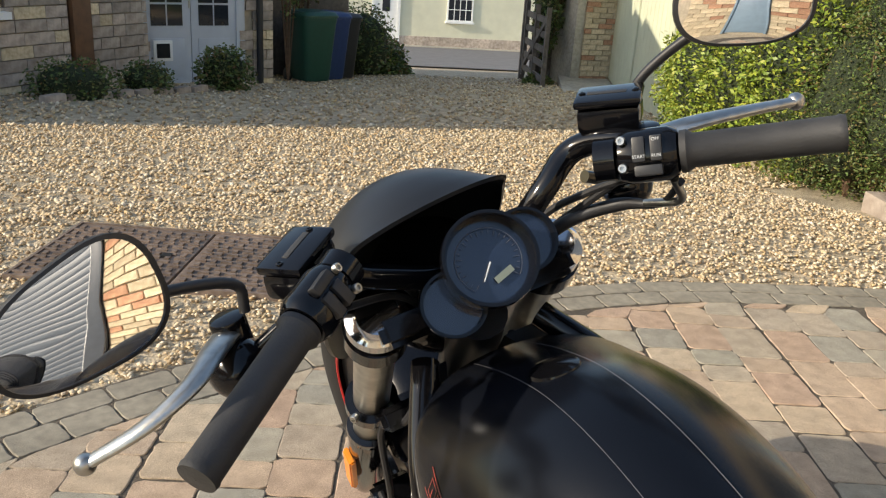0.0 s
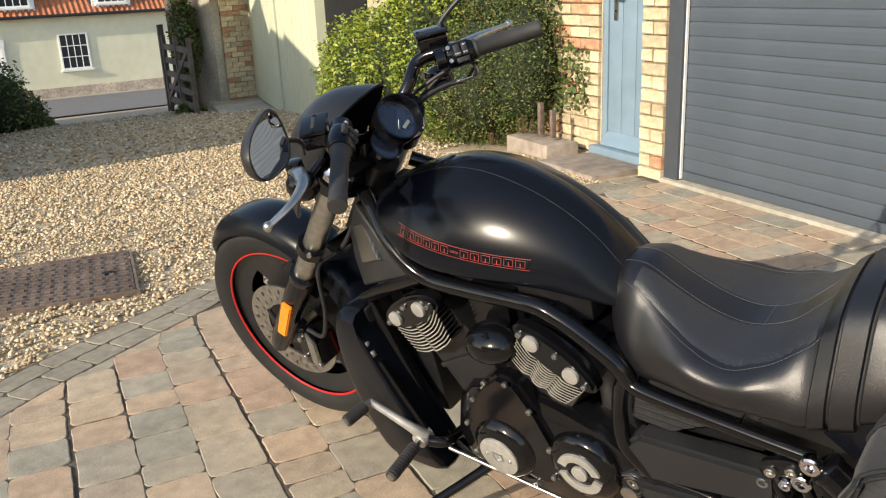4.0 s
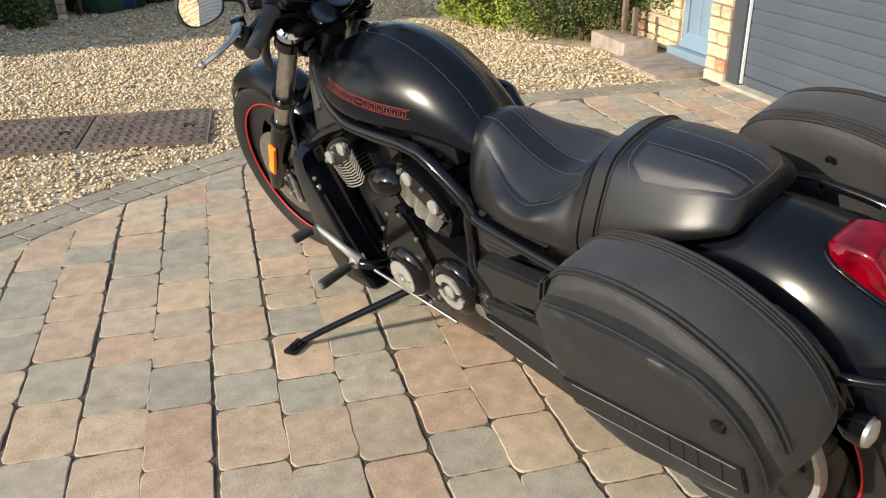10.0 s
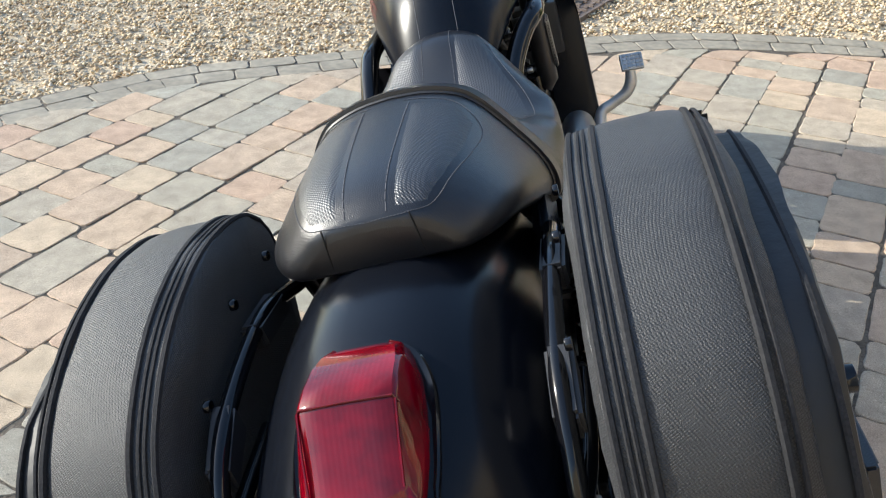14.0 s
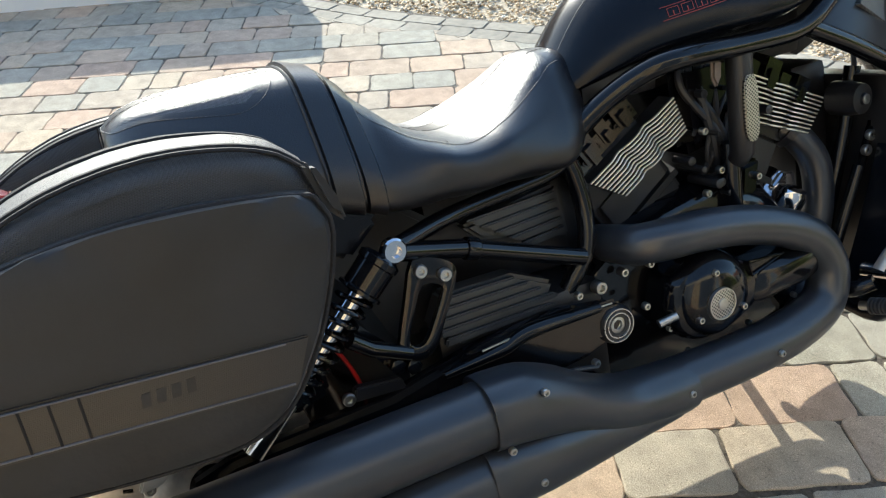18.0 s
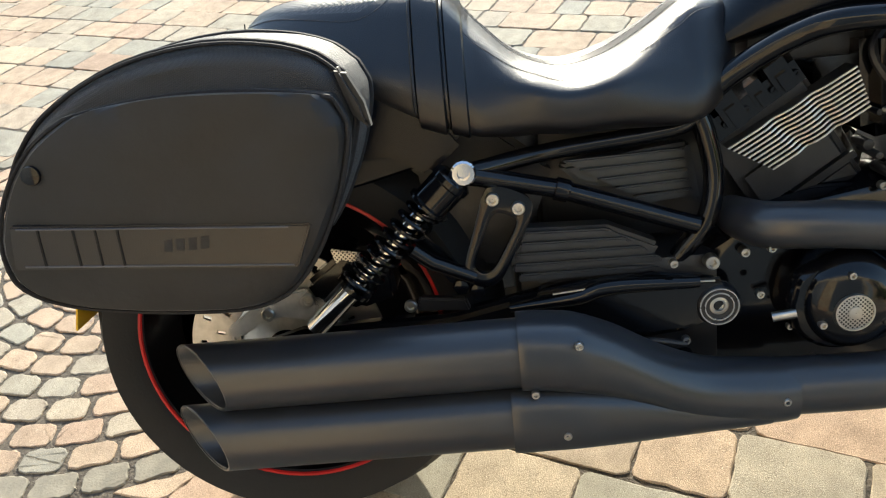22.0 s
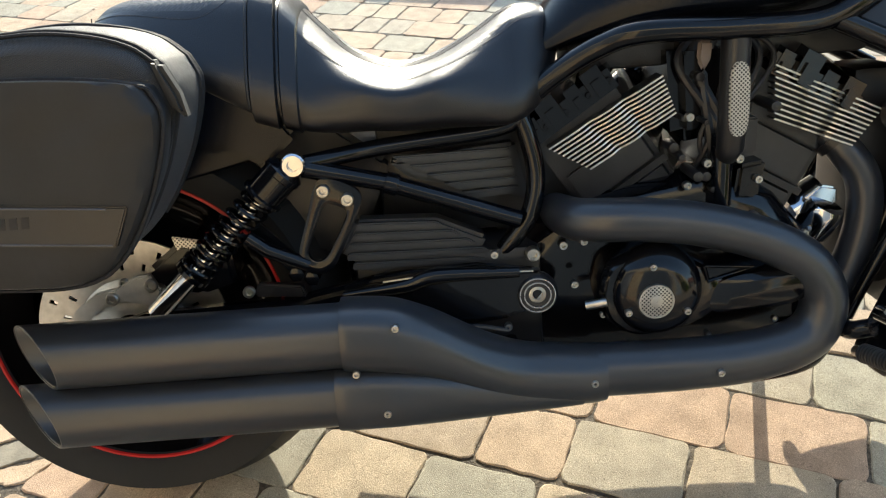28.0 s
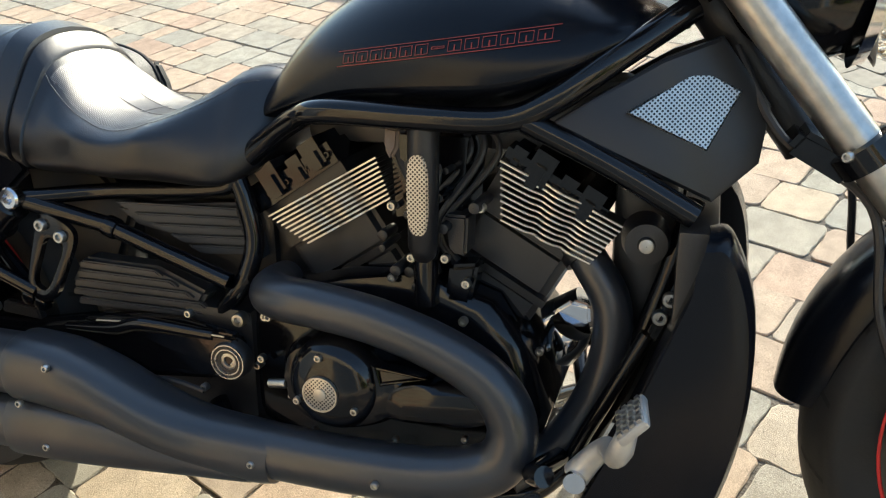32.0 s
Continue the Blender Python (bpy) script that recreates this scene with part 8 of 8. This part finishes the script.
    lay_bricks(pier, 0.04, 1.33, -0.3, 1.87, -0.03, "x", 31, ((M_BRICK, 4), (M_BRICK_RED, 1)), 0.09, 0.26)
    side = Matrix.Translation((7.22, 13.15, -0.86)) @ Matrix.Rotation(radians(-8), 4, "Z")
    wall_core("wall_pier_front", "pale weathered corner of the entrance pier", (0.27, 0.0, -0.5), (0.42, 1.0, 1.93), M_CONC, side)
    part("shed_front", boxed((-0.12, 0.25, -0.5), (0.268, 0.5, 1.93), side), M_WOOD_OLD, b, smooth=False)
    pf = wall_core("wall_pier_face", "yellow brick face of the entrance pier", (0.42, 0.02, -0.5), (1.1, 1.0, 1.93), M_MORTAR, side)
    lay_bricks(pf, 0.43, 1.10, -0.3, 1.95, 0.0, "x", 32, ((M_BRICK, 4), (M_BRICK_RED, 1)), 0.09, 0.26)
    roof = thing("shed_roof", "red pantile lean-to roof over the entrance pier", "roof", kind="structure")
    bm = bmesh.new()
    rings = []
    for v in range(2):
        rings.append([Vector((6.75 + 0.0175 * k, 12.85 + v * 2.6, 1.18 + v * 1.9 + 0.03 * math.sin(k * 0.9))) for k in range(90)])
    skin(bm, rings, close=False)
    part("tile_slope", bm, M_TILE, roof)
    part("eaves_board", boxed((6.75, 12.90, 1.06), (8.3, 12.98, 1.15)), M_WOOD_OLD, roof, smooth=False)
    part("shed_wall", boxed((7.42, 14.0, -1.4), (8.6, 14.45, 1.15)), M_WOOD_OLD, roof, smooth=False)
    g = thing("gate", "weathered five-bar timber gate, open", "gate", m=Matrix.Translation((7.25, 14.4, -0.98)) @ Matrix.Rotation(radians(-108), 4, "Z"))
    for k in range(5):
        part("rail", boxed((0.0, -0.02, 0.2 + 0.24 * k), (1.8, 0.02, 0.30 + 0.24 * k)), M_WOOD_OLD, g, smooth=False)
    for u in (0.0, 0.86, 1.72):
        part("stile", boxed((u, -0.035, 0.1), (u + 0.09, 0.035, 1.42)), M_WOOD_OLD, g, smooth=False)
    part("brace", boxed((-0.05, -0.03, -0.04), (1.95, 0.025, 0.05), Matrix.Translation((0.02, 0, 0.25)) @ Matrix.Rotation(radians(-30), 4, "Y")), M_WOOD_OLD, g, smooth=False)
    part("gate_post", boxed((-0.12, -0.05, -0.3), (-0.03, 0.05, 1.6)), M_WOOD_OLD, g, smooth=False)
    tagged(link("barn_apron", boxed((-5.7, 0.015, -0.12), (0.0, 0.9, 0.03), BN), M_CONC, bevel=0.01), "grey concrete apron before the barn doors", "apron", kind="structure")


barn()

# low white wall by the house on the other side
lw = tagged(link("wall_low", boxed((0.0, 0.0, -0.1), (0.4, 6.0, 0.42), Matrix.Translation((-3.28, 1.06, 0)) @ Matrix.Rotation(radians(180 - 19.5), 4, "Z")), M_WHITE, bevel=0.01), "low white rendered wall edging the drive", "wall", kind="structure")

# ---- planting ----
def leaf_cloud(n, centre_fn, size, seed, material, name, label, cat, kind="", parent=None, flat=0.5):
    """Many small bent leaves at places drawn from centre_fn."""
    rng = np.random.default_rng(seed)
    p = np.array([centre_fn(rng) for _ in range(n)])
    s = rng.uniform(size[0], size[1], n)
    d = rng.normal(size=(n, 3))
    d[:, 2] = d[:, 2] * 0.6 - 0.15
    d /= np.linalg.norm(d, axis=1)[:, None]
    o = rng.normal(size=(n, 3))
    o -= d * (o * d).sum(1)[:, None]
    o /= np.linalg.norm(o, axis=1)[:, None]
    w = np.cross(d, o)
    L, W = s[:, None], (s * flat)[:, None]
    v = np.stack([p, p + d * L * 0.5 + o * W * 0.5 + w * L * 0.08, p + d * L, p + d * L * 0.5 - o * W * 0.5 + w * L * 0.08], 1).reshape(-1, 3)
    f = np.arange(4 * n).reshape(-1, 4)
    me = mesh_np(name, v, f, material)
    ob = new(name, me)
    if parent is not None:
        ob.parent = parent
        return ob
    return tagged(ob, label, cat, kind=kind)


M_LEAF_Y = island_material("yellow_green_leaves", [(0.09, 0.15, 0.018), (0.19, 0.27, 0.03), (0.28, 0.34, 0.04), (0.14, 0.21, 0.025), (0.36, 0.37, 0.05), (0.10, 0.17, 0.02)], 0.5, 0.1)
M_LEAF_D = island_material("dark_green_leaves", [(0.035, 0.06, 0.014), (0.07, 0.12, 0.025), (0.12, 0.17, 0.035), (0.05, 0.09, 0.022), (0.16, 0.16, 0.04), (0.13, 0.07, 0.035)], 0.55, 0.1)
M_IVY = island_material("ivy_leaves", [(0.05, 0.09, 0.03), (0.10, 0.16, 0.05), (0.16, 0.21, 0.08), (0.07, 0.12, 0.03), (0.20, 0.22, 0.08)], 0.45, 0.1)
M_TWIG = mat("twigs", (0.13, 0.08, 0.05), 0.9, vary=0.3)


def bush(name, label, lobes, n, size, seed, material, m=None, core=True):
    """Lobes (x, y, z, rx, ry, rz) filled with twigs and leaves near their skins."""
    th = thing(name, label, "bush")
    def draw(rng):
        x, y, z, rx, ry, rz = lobes[rng.integers(len(lobes))]
        while True:
            d = rng.normal(size=3)
            d /= np.linalg.norm(d)
            r = rng.uniform(0.72, 1.06) + 0.07 * math.sin(9 * d[0] + seed) * math.sin(8 * d[1]) + 0.05 * math.sin(17 * d[2])
            q = (x + rx * r * d[0], y + ry * r * d[1], z + rz * r * d[2])
            if q[2] > gz(q[0], q[1]) - 0.03:
                return q
    leaf_cloud(n, draw, size, seed, material, "leaves", "", "", parent=th)["kind"] = "stuff"
    bm = bmesh.new()
    rng = random.Random(seed)
    for x, y, z, rx, ry, rz in lobes:
        g = gz(x, y)
        for k in range(9):
            a = rng.uniform(0, 6.28)
            e = rng.uniform(0.3, 0.95)
            tip = Vector((x + rx * e * math.cos(a), y + ry * e * math.sin(a), z + rz * rng.uniform(0.0, 0.8)))
            tube(bm, [(x, y, g - 0.03), Vector((x, y, g)).lerp(tip, 0.5) + Vector((0, 0, 0.1)), tip], [0.016, 0.01, 0.004], 5, 3)
    part("twig", bm, M_TWIG, th)["kind"] = "stuff"
    # Solid core in each lobe; shade between the leaves is painted as dark green.
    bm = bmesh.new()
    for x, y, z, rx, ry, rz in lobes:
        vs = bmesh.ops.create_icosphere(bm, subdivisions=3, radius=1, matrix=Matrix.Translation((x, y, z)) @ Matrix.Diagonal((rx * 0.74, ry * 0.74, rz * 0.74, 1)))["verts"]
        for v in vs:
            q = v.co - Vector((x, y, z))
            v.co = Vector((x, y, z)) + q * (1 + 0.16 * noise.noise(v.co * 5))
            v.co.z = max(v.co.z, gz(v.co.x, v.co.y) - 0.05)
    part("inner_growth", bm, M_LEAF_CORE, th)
    return th


# Near-black green: the bush's inner shade put into the colour.
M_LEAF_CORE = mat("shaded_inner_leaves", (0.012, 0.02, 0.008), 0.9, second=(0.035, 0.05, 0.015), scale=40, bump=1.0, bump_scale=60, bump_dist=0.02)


def wp_(u, v, z):
    p = WALL @ Vector((u, v, z))
    return (p.x, p.y, z + gz(p.x, p.y))


bush("hedge", "yellow-green cotoneaster hedge against the wall", [(*wp_(3.9, 0.25, 0.55), 0.55, 0.7, 0.62), (*wp_(3.3, 0.15, 0.62), 0.55, 0.6, 0.70), (*wp_(2.75, 0.1, 0.75), 0.5, 0.5, 0.80), (*wp_(4.6, 0.1, 0.5), 0.5, 0.6, 0.6), (*wp_(3.3, -0.1, 1.15), 0.4, 0.5, 0.5)], 46000, (0.026, 0.05), 21, M_LEAF_Y)
bush("shrub", "dark green trailing cotoneaster shrub by the ivy wall", [(*wp_(2.15, 0.02, 0.55), 0.42, 0.42, 0.62), (*wp_(1.75, -0.05, 0.6), 0.32, 0.34, 0.55), (*wp_(2.5, 0.1, 0.4), 0.4, 0.4, 0.5), (*wp_(2.1, -0.1, 1.0), 0.3, 0.34, 0.4)], 34000, (0.014, 0.03), 22, M_LEAF_D)


def ivy():
    th = thing("ivy", "climbing ivy on the brick wall", "ivy")
    def draw(rng):
        while True:
            u, z = rng.uniform(1.15, 4.2), rng.uniform(0.25, 2.9)
            if noise.noise(Vector((u * 1.6, z * 1.3, 3.0))) + 0.18 * (u - 1.75) + (0.15 if z > 1.9 else 0) - (1.2 if 1.5 < u < 2.4 and 1.22 < z < 2.12 else 0) > 0.02:
                p = WALL @ Vector((u, -0.215 + abs(rng.normal()) * 0.03, z))
                return (p.x, p.y, p.z)
    leaf_cloud(9000, draw, (0.025, 0.05), 23, M_IVY, "leaves", "", "", parent=th, flat=0.9)["kind"] = "stuff"


ivy()
bush("entrance_hedge", "dark hedge by the drive entrance", [(4.15, 14.6, -0.45, 0.6, 0.6, 0.75), (4.65, 15.0, -0.75, 0.5, 0.5, 0.45), (5.0, 15.2, -1.0, 0.3, 0.3, 0.25)], 6000, (0.05, 0.09), 24, M_LEAF_D)
bush("wall_climber", "climber on the house corner", [(2.35, 12.6, 1.6, 0.3, 0.35, 1.3), (2.9, 13.8, 1.5, 0.5, 0.4, 1.2)], 5000, (0.05, 0.10), 25, M_LEAF_D)
bush("gate_climber", "dark climber over the gate shed", [(7.3, 13.75, 0.4, 0.22, 0.3, 0.9), (6.95, 13.3, -0.95, 0.25, 0.25, 0.22)], 4000, (0.05, 0.10), 26, M_LEAF_D)
bush("bed_plant", "flowering plant in the house bed", [(1.15, 10.95, -0.35, 0.35, 0.3, 0.32)], 1800, (0.03, 0.07), 27, M_LEAF_D)
bush("bed_plant", "low shrub in the house bed", [(-0.55, 9.75, -0.3, 0.45, 0.4, 0.28), (0.2, 10.4, -0.35, 0.3, 0.3, 0.22)], 2200, (0.03, 0.06), 28, M_LEAF_D)

# ---- block paving ----
def paver_material():
    """Tumbled concrete block: warm buff to slate grey, block by block, with pitted, speckled faces."""
    m = bpy.data.materials.new("paving_block")
    m.use_nodes = True
    nd, ln = m.node_tree.nodes, m.node_tree.links
    b = nd["Principled BSDF"]
    b.inputs["Roughness"].default_value = 0.92
    b.inputs["Specular IOR Level"].default_value = 0.2
    oi, ge = nd.new("ShaderNodeObjectInfo"), nd.new("ShaderNodeNewGeometry")
    ad = nd.new("ShaderNodeMath")
    ad.operation = "ADD"
    ln.new(oi.outputs["Random"], ad.inputs[0])
    ln.new(ge.outputs["Random Per Island"], ad.inputs[1])
    fr = nd.new("ShaderNodeMath")
    fr.operation = "FRACT"
    ln.new(ad.outputs[0], fr.inputs[0])
    r = nd.new("ShaderNodeValToRGB")
    cols = [(0.340, 0.312, 0.252), (0.375, 0.345, 0.275), (0.45, 0.345, 0.250), (0.50, 0.375, 0.265), (0.455, 0.325, 0.235), (0.51, 0.405, 0.285), (0.43, 0.365, 0.278), (0.365, 0.335, 0.262)]
    el = r.color_ramp.elements
    while len(el) < len(cols):
        el.new(0.5)
    for k, c in enumerate(cols):
        el[k].position, el[k].color = k / (len(cols) - 1), (*c, 1)
    ln.new(fr.outputs[0], r.inputs[0])
    co = nd.new("ShaderNodeNewGeometry")
    def noise_mul(src, scale, lo, hi, a=0.3, z=0.7):
        n = nd.new("ShaderNodeTexNoise")
        n.inputs["Scale"].default_value = scale
        n.inputs["Detail"].default_value = 6
        ln.new(co.outputs["Position"], n.inputs["Vector"])
        mr = nd.new("ShaderNodeMapRange")
        mr.inputs[1].default_value, mr.inputs[2].default_value = a, z
        mr.inputs[3].default_value, mr.inputs[4].default_value = lo, hi
        ln.new(n.outputs["Fac"], mr.inputs[0])
        mx = nd.new("ShaderNodeMix")
        mx.data_type, mx.blend_type = "RGBA", "MULTIPLY"
        mx.inputs[0].default_value = 1
        ln.new(src, mx.inputs[6])
        ln.new(mr.outputs[0], mx.inputs[7])
        return mx.outputs[2], n
    c1, _ = noise_mul(r.outputs[0], 19, 0.84, 1.15)
    c2, _ = noise_mul(c1, 620, 0.66, 1.34)
    c2, _ = noise_mul(c2, 210, 0.62, 1.02, 0.30, 0.40)
    c2, _ = noise_mul(c2, 330, 1.0, 1.45, 0.60, 0.70)
    c3, _ = noise_mul(c2, 2.2, 0.88, 1.10)
    ln.new(c3, b.inputs["Base Color"])
    vo = nd.new("ShaderNodeTexNoise")
    vo.inputs["Scale"].default_value = 520
    vo.inputs["Detail"].default_value = 5
    ln.new(co.outputs["Position"], vo.inputs["Vector"])
    bp = nd.new("ShaderNodeBump")
    bp.inputs["Strength"].default_value = 0.7
    bp.inputs["Distance"].default_value = 0.0018
    ln.new(vo.outputs["Fac"], bp.inputs["Height"])
    ln.new(bp.outputs[0], b.inputs["Normal"])
    return m


M_PAVER = paver_material()
M_PAVER_GREY = mat("grey_edging_block", (0.28, 0.25, 0.195), 0.92, second=(0.36, 0.32, 0.245), scale=30, bump=0.5, bump_scale=200, rand=0.2, stains=0.2)
M_JOINT = mat("joint_sand", (0.070, 0.055, 0.040), 0.95, second=(0.17, 0.14, 0.105), scale=150, bump=1.0, bump_scale=180, bump_dist=0.004, stains=0.35)
CIRC = Vector((-0.86, -0.545))
CIRC_R = 0.79


def block_verts(corners, rng, h=0.05, top=0.0, drop=0.0017):
    """Points and faces of a tumbled block: chipped, wavering sides, worn corners and a slightly tilted top."""
    c = sum((Vector(p) for p in corners), Vector((0, 0))) / 4
    q = []
    for k in range(4):
        p, b = Vector(corners[k]), Vector(corners[(k + 1) % 4])
        d = b - p
        ln = d.length
        n = Vector((d.y, -d.x)) / ln
        if n.dot(c - p) < 0:
            n = -n
        cut0, cut1 = min(rng.uniform(0.011, 0.024), ln * 0.3), min(rng.uniform(0.011, 0.024), ln * 0.3)
        q.append(p + d * (cut0 * 0.3 / ln) + n * cut0 * 0.3)
        q.append(p + d * (cut0 / ln))
        for f in (0.26, 0.42, 0.58, 0.74):
            q.append(p + d * (f + rng.uniform(-0.05, 0.05)) + n * rng.uniform(-0.0016, 0.0026))
        q.append(p + d * (1 - cut1 / ln))
    m = len(q)
    tz = top + rng.uniform(-0.0013, 0.0013)
    tilt = (rng.uniform(-1, 1) * 0.010, rng.uniform(-1, 1) * 0.010)
    def zz(p, z):
        return z + (p.x - c.x) * tilt[0] + (p.y - c.y) * tilt[1]
    out = [(p.x, p.y, -h) for p in q]
    wear = [rng.uniform(0.5, 1.7) for _ in q]
    out += [(p.x, p.y, zz(p, tz - drop * w)) for p, w in zip(q, wear)]
    for p, w in zip(q, wear):
        i = p + (c - p).normalized() * 0.0024 * w
        out.append((i.x, i.y, zz(i, tz)))
    fs = []
    for r in range(2):
        fs += [(r * m + k, r * m + (k + 1) % m, (r + 1) * m + (k + 1) % m, (r + 1) * m + k) for k in range(m)]
    fs.append(tuple(range(2 * m, 3 * m)))
    return out, fs


def paving():
    bm = bmesh.new()
    ring = [Vector((x, y, -0.0035)) for x, y in FRONT] + [Vector((4.2, 2.3, -0.0035)), Vector((1.2, -5.2, -0.0035)), Vector((-6, -5.2, -0.0035)), Vector((-6, 0.2, -0.0035))]
    bm.faces.new([bm.verts.new(v) for v in ring])
    pave = tagged(link("paving", bm, M_JOINT, smooth=False), "tumbled buff and grey block paving drive with sandy joints", "paving", kind="structure")
    rng = random.Random(77)
    jobs, edge = [], []
    a, n = Vector((WA.x, WA.y)), Vector((WN.x, WN.y))
    o = Vector((2.95, 2.10))
    cw = 0.158
    for row in range(-1, 44):
        u = -8.0 + rng.uniform(0, 0.2)
        while u < 3.0:
            L = rng.choice((0.110, 0.158, 0.158, 0.205, 0.235))
            cc = o + n * (cw * (row + 0.5)) + a * (u + L / 2)
            sway = 0.004 * math.sin(1.7 * u + 2.3 * row)
            c4 = [o + n * (cw * row + e + sway + rng.uniform(-0.0024, 0.0024)) + a * (f + rng.uniform(-0.0022, 0.0022)) for e, f in ((0.0015, u + 0.0018), (cw - 0.0015, u + 0.0018), (cw - 0.0015, u + L - 0.0018), (0.0015, u + L - 0.0018))]
            u += L
            if min(p.y - front_y(p.x) for p in c4) > -0.275 or max((p - CIRC).length for p in c4) < CIRC_R + 0.095 or cc.x > 3.25 or cc.y < -4.8 or cc.x < -5:
                continue
            w = WI @ Vector((cc.x, cc.y, 0))
            if w.y < 0.03:
                continue
            c4 = [Vector((p.x, min(p.y, front_y(p.x) - 0.231))) for p in c4]
            c4 = [p if (p - CIRC).length > CIRC_R + 0.062 else CIRC + (p - CIRC).normalized() * (CIRC_R + 0.062) for p in c4]
            cc = sum(c4, Vector((0, 0))) / 4
            jobs.append((cc, c4, M_PAVER))
    # two rows of grey blocks along the curved edge
    line = crom([Vector((x, y, 0)) for x, y in FRONT], 24)
    for off, wid, L in ((0.012, 0.095, 0.20), (0.112, 0.11, 0.155)):
        acc, last = 0.0, None
        pts = []
        for p, q in zip(line, line[1:]):
            d = (q - p).normalized()
            nn = Vector((d.y, -d.x, 0))
            pts.append((p, nn))
        dist = [0.0]
        for (p, _), (q, _) in zip(pts, pts[1:]):
            dist.append(dist[-1] + (q - p).length)
        def at(s):
            k = min(max(int(np.searchsorted(dist, s)) - 1, 0), len(pts) - 2)
            f = (s - dist[k]) / max(1e-6, dist[k + 1] - dist[k])
            return pts[k][0].lerp(pts[k + 1][0], f), pts[k][1]
        s = 0.0
        while s < dist[-1] - L:
            l2 = L * rng.uniform(0.9, 1.08)
            (p0, n0), (p1, n1) = at(s + 0.0025), at(s + l2 - 0.0025)
            c4 = [(p0 + n0 * off).to_2d(), (p0 + n0 * (off + wid)).to_2d(), (p1 + n1 * (off + wid)).to_2d(), (p1 + n1 * off).to_2d()]
            cc = sum(c4, Vector((0, 0))) / 4
            jobs.append((cc, c4, M_PAVER_GREY))
            s += l2
    # paving circle behind the bike
    k = 0
    r = CIRC_R + 0.055
    while r > 0.08:
        dr = 0.066
        cnt = max(6, int(2 * math.pi * r / 0.098))
        for j in range(cnt):
            g0, g1 = 2 * math.pi * (j + 0.5 * (k % 2)) / cnt, 2 * math.pi * (j + 1 + 0.5 * (k % 2)) / cnt
            e = 0.0045 / r
            c4 = [CIRC + Vector((math.cos(g), math.sin(g))) * q for g, q in ((g0 + e, r - dr + 0.006), (g0 + e, r), (g1 - e, r), (g1 - e, r - dr + 0.006))]
            jobs.append((CIRC + Vector((math.cos((g0 + g1) / 2), math.sin((g0 + g1) / 2))) * (r - dr / 2), c4, M_PAVER_GREY if k < 1 else M_PAVER))
        r -= dr
        k += 1
    near = sorted(range(len(jobs)), key=lambda i: (jobs[i][0] - Vector((-0.2, 0.9))).length)
    single = set(near[:300])
    rest = {}
    for i, (cc, c4, mt) in enumerate(jobs):
        v, f = block_verts([p - cc if i in single else p for p in c4], rng)
        if i in single:
            me = bpy.data.meshes.new("paving_block")
            me.from_pydata(v, [], f)
            me.materials.append(mt)
            ob = new("paving_block", me)
            ob.parent = pave
            ob.location = (cc.x, cc.y, 0)
        else:
            vv, ff = rest.setdefault(mt.name, ([], []))
            k0 = len(vv)
            vv += v
            ff += [tuple(q + k0 for q in g) for g in f]
    for nm, (vv, ff) in rest.items():
        me = bpy.data.meshes.new("paving_blocks_rest")
        me.from_pydata(vv, [], ff)
        me.materials.append(bpy.data.materials[nm])
        ob = new("paving_blocks_rest", me)
        ob.parent = pave
        ob["kind"] = "stuff"


paving()

# bricks on the garage front, last
lay_bricks(wp, 0.125, 0.34, -0.02, 2.5, 0.0, "x", 41, ((M_BRICK, 6), (M_BRICK_RED, 1)))
lay_bricks(wp, -0.24, -0.03, -0.02, 2.3, 0.348, "-y", 42, ((M_BRICK, 4), (M_BRICK_RED, 1)))
lay_bricks(wq, -2.297, -2.08, -0.02, 2.3, 0.0, "x", 43, ((M_BRICK, 8), (M_BRICK_RED, 1)))
lay_bricks(wn, -3.175, -2.21, -0.02, 0.22, -0.085, "x", 49, ((M_BRICK, 1), (M_BRICK_RED, 6)))
lay_bricks(wn, -3.175, -2.21, 0.215, 2.3, -0.085, "x", 44, ((M_BRICK, 5), (M_BRICK_RED, 1)))
lay_bricks(wf, 1.065, 2.6, -0.25, 2.4, -0.22, "x", 45, ((M_BRICK, 3), (M_BRICK_RED, 2)), skip=lambda u, z: 1.5 < u < 2.42 and 1.1 < z < 2.15)
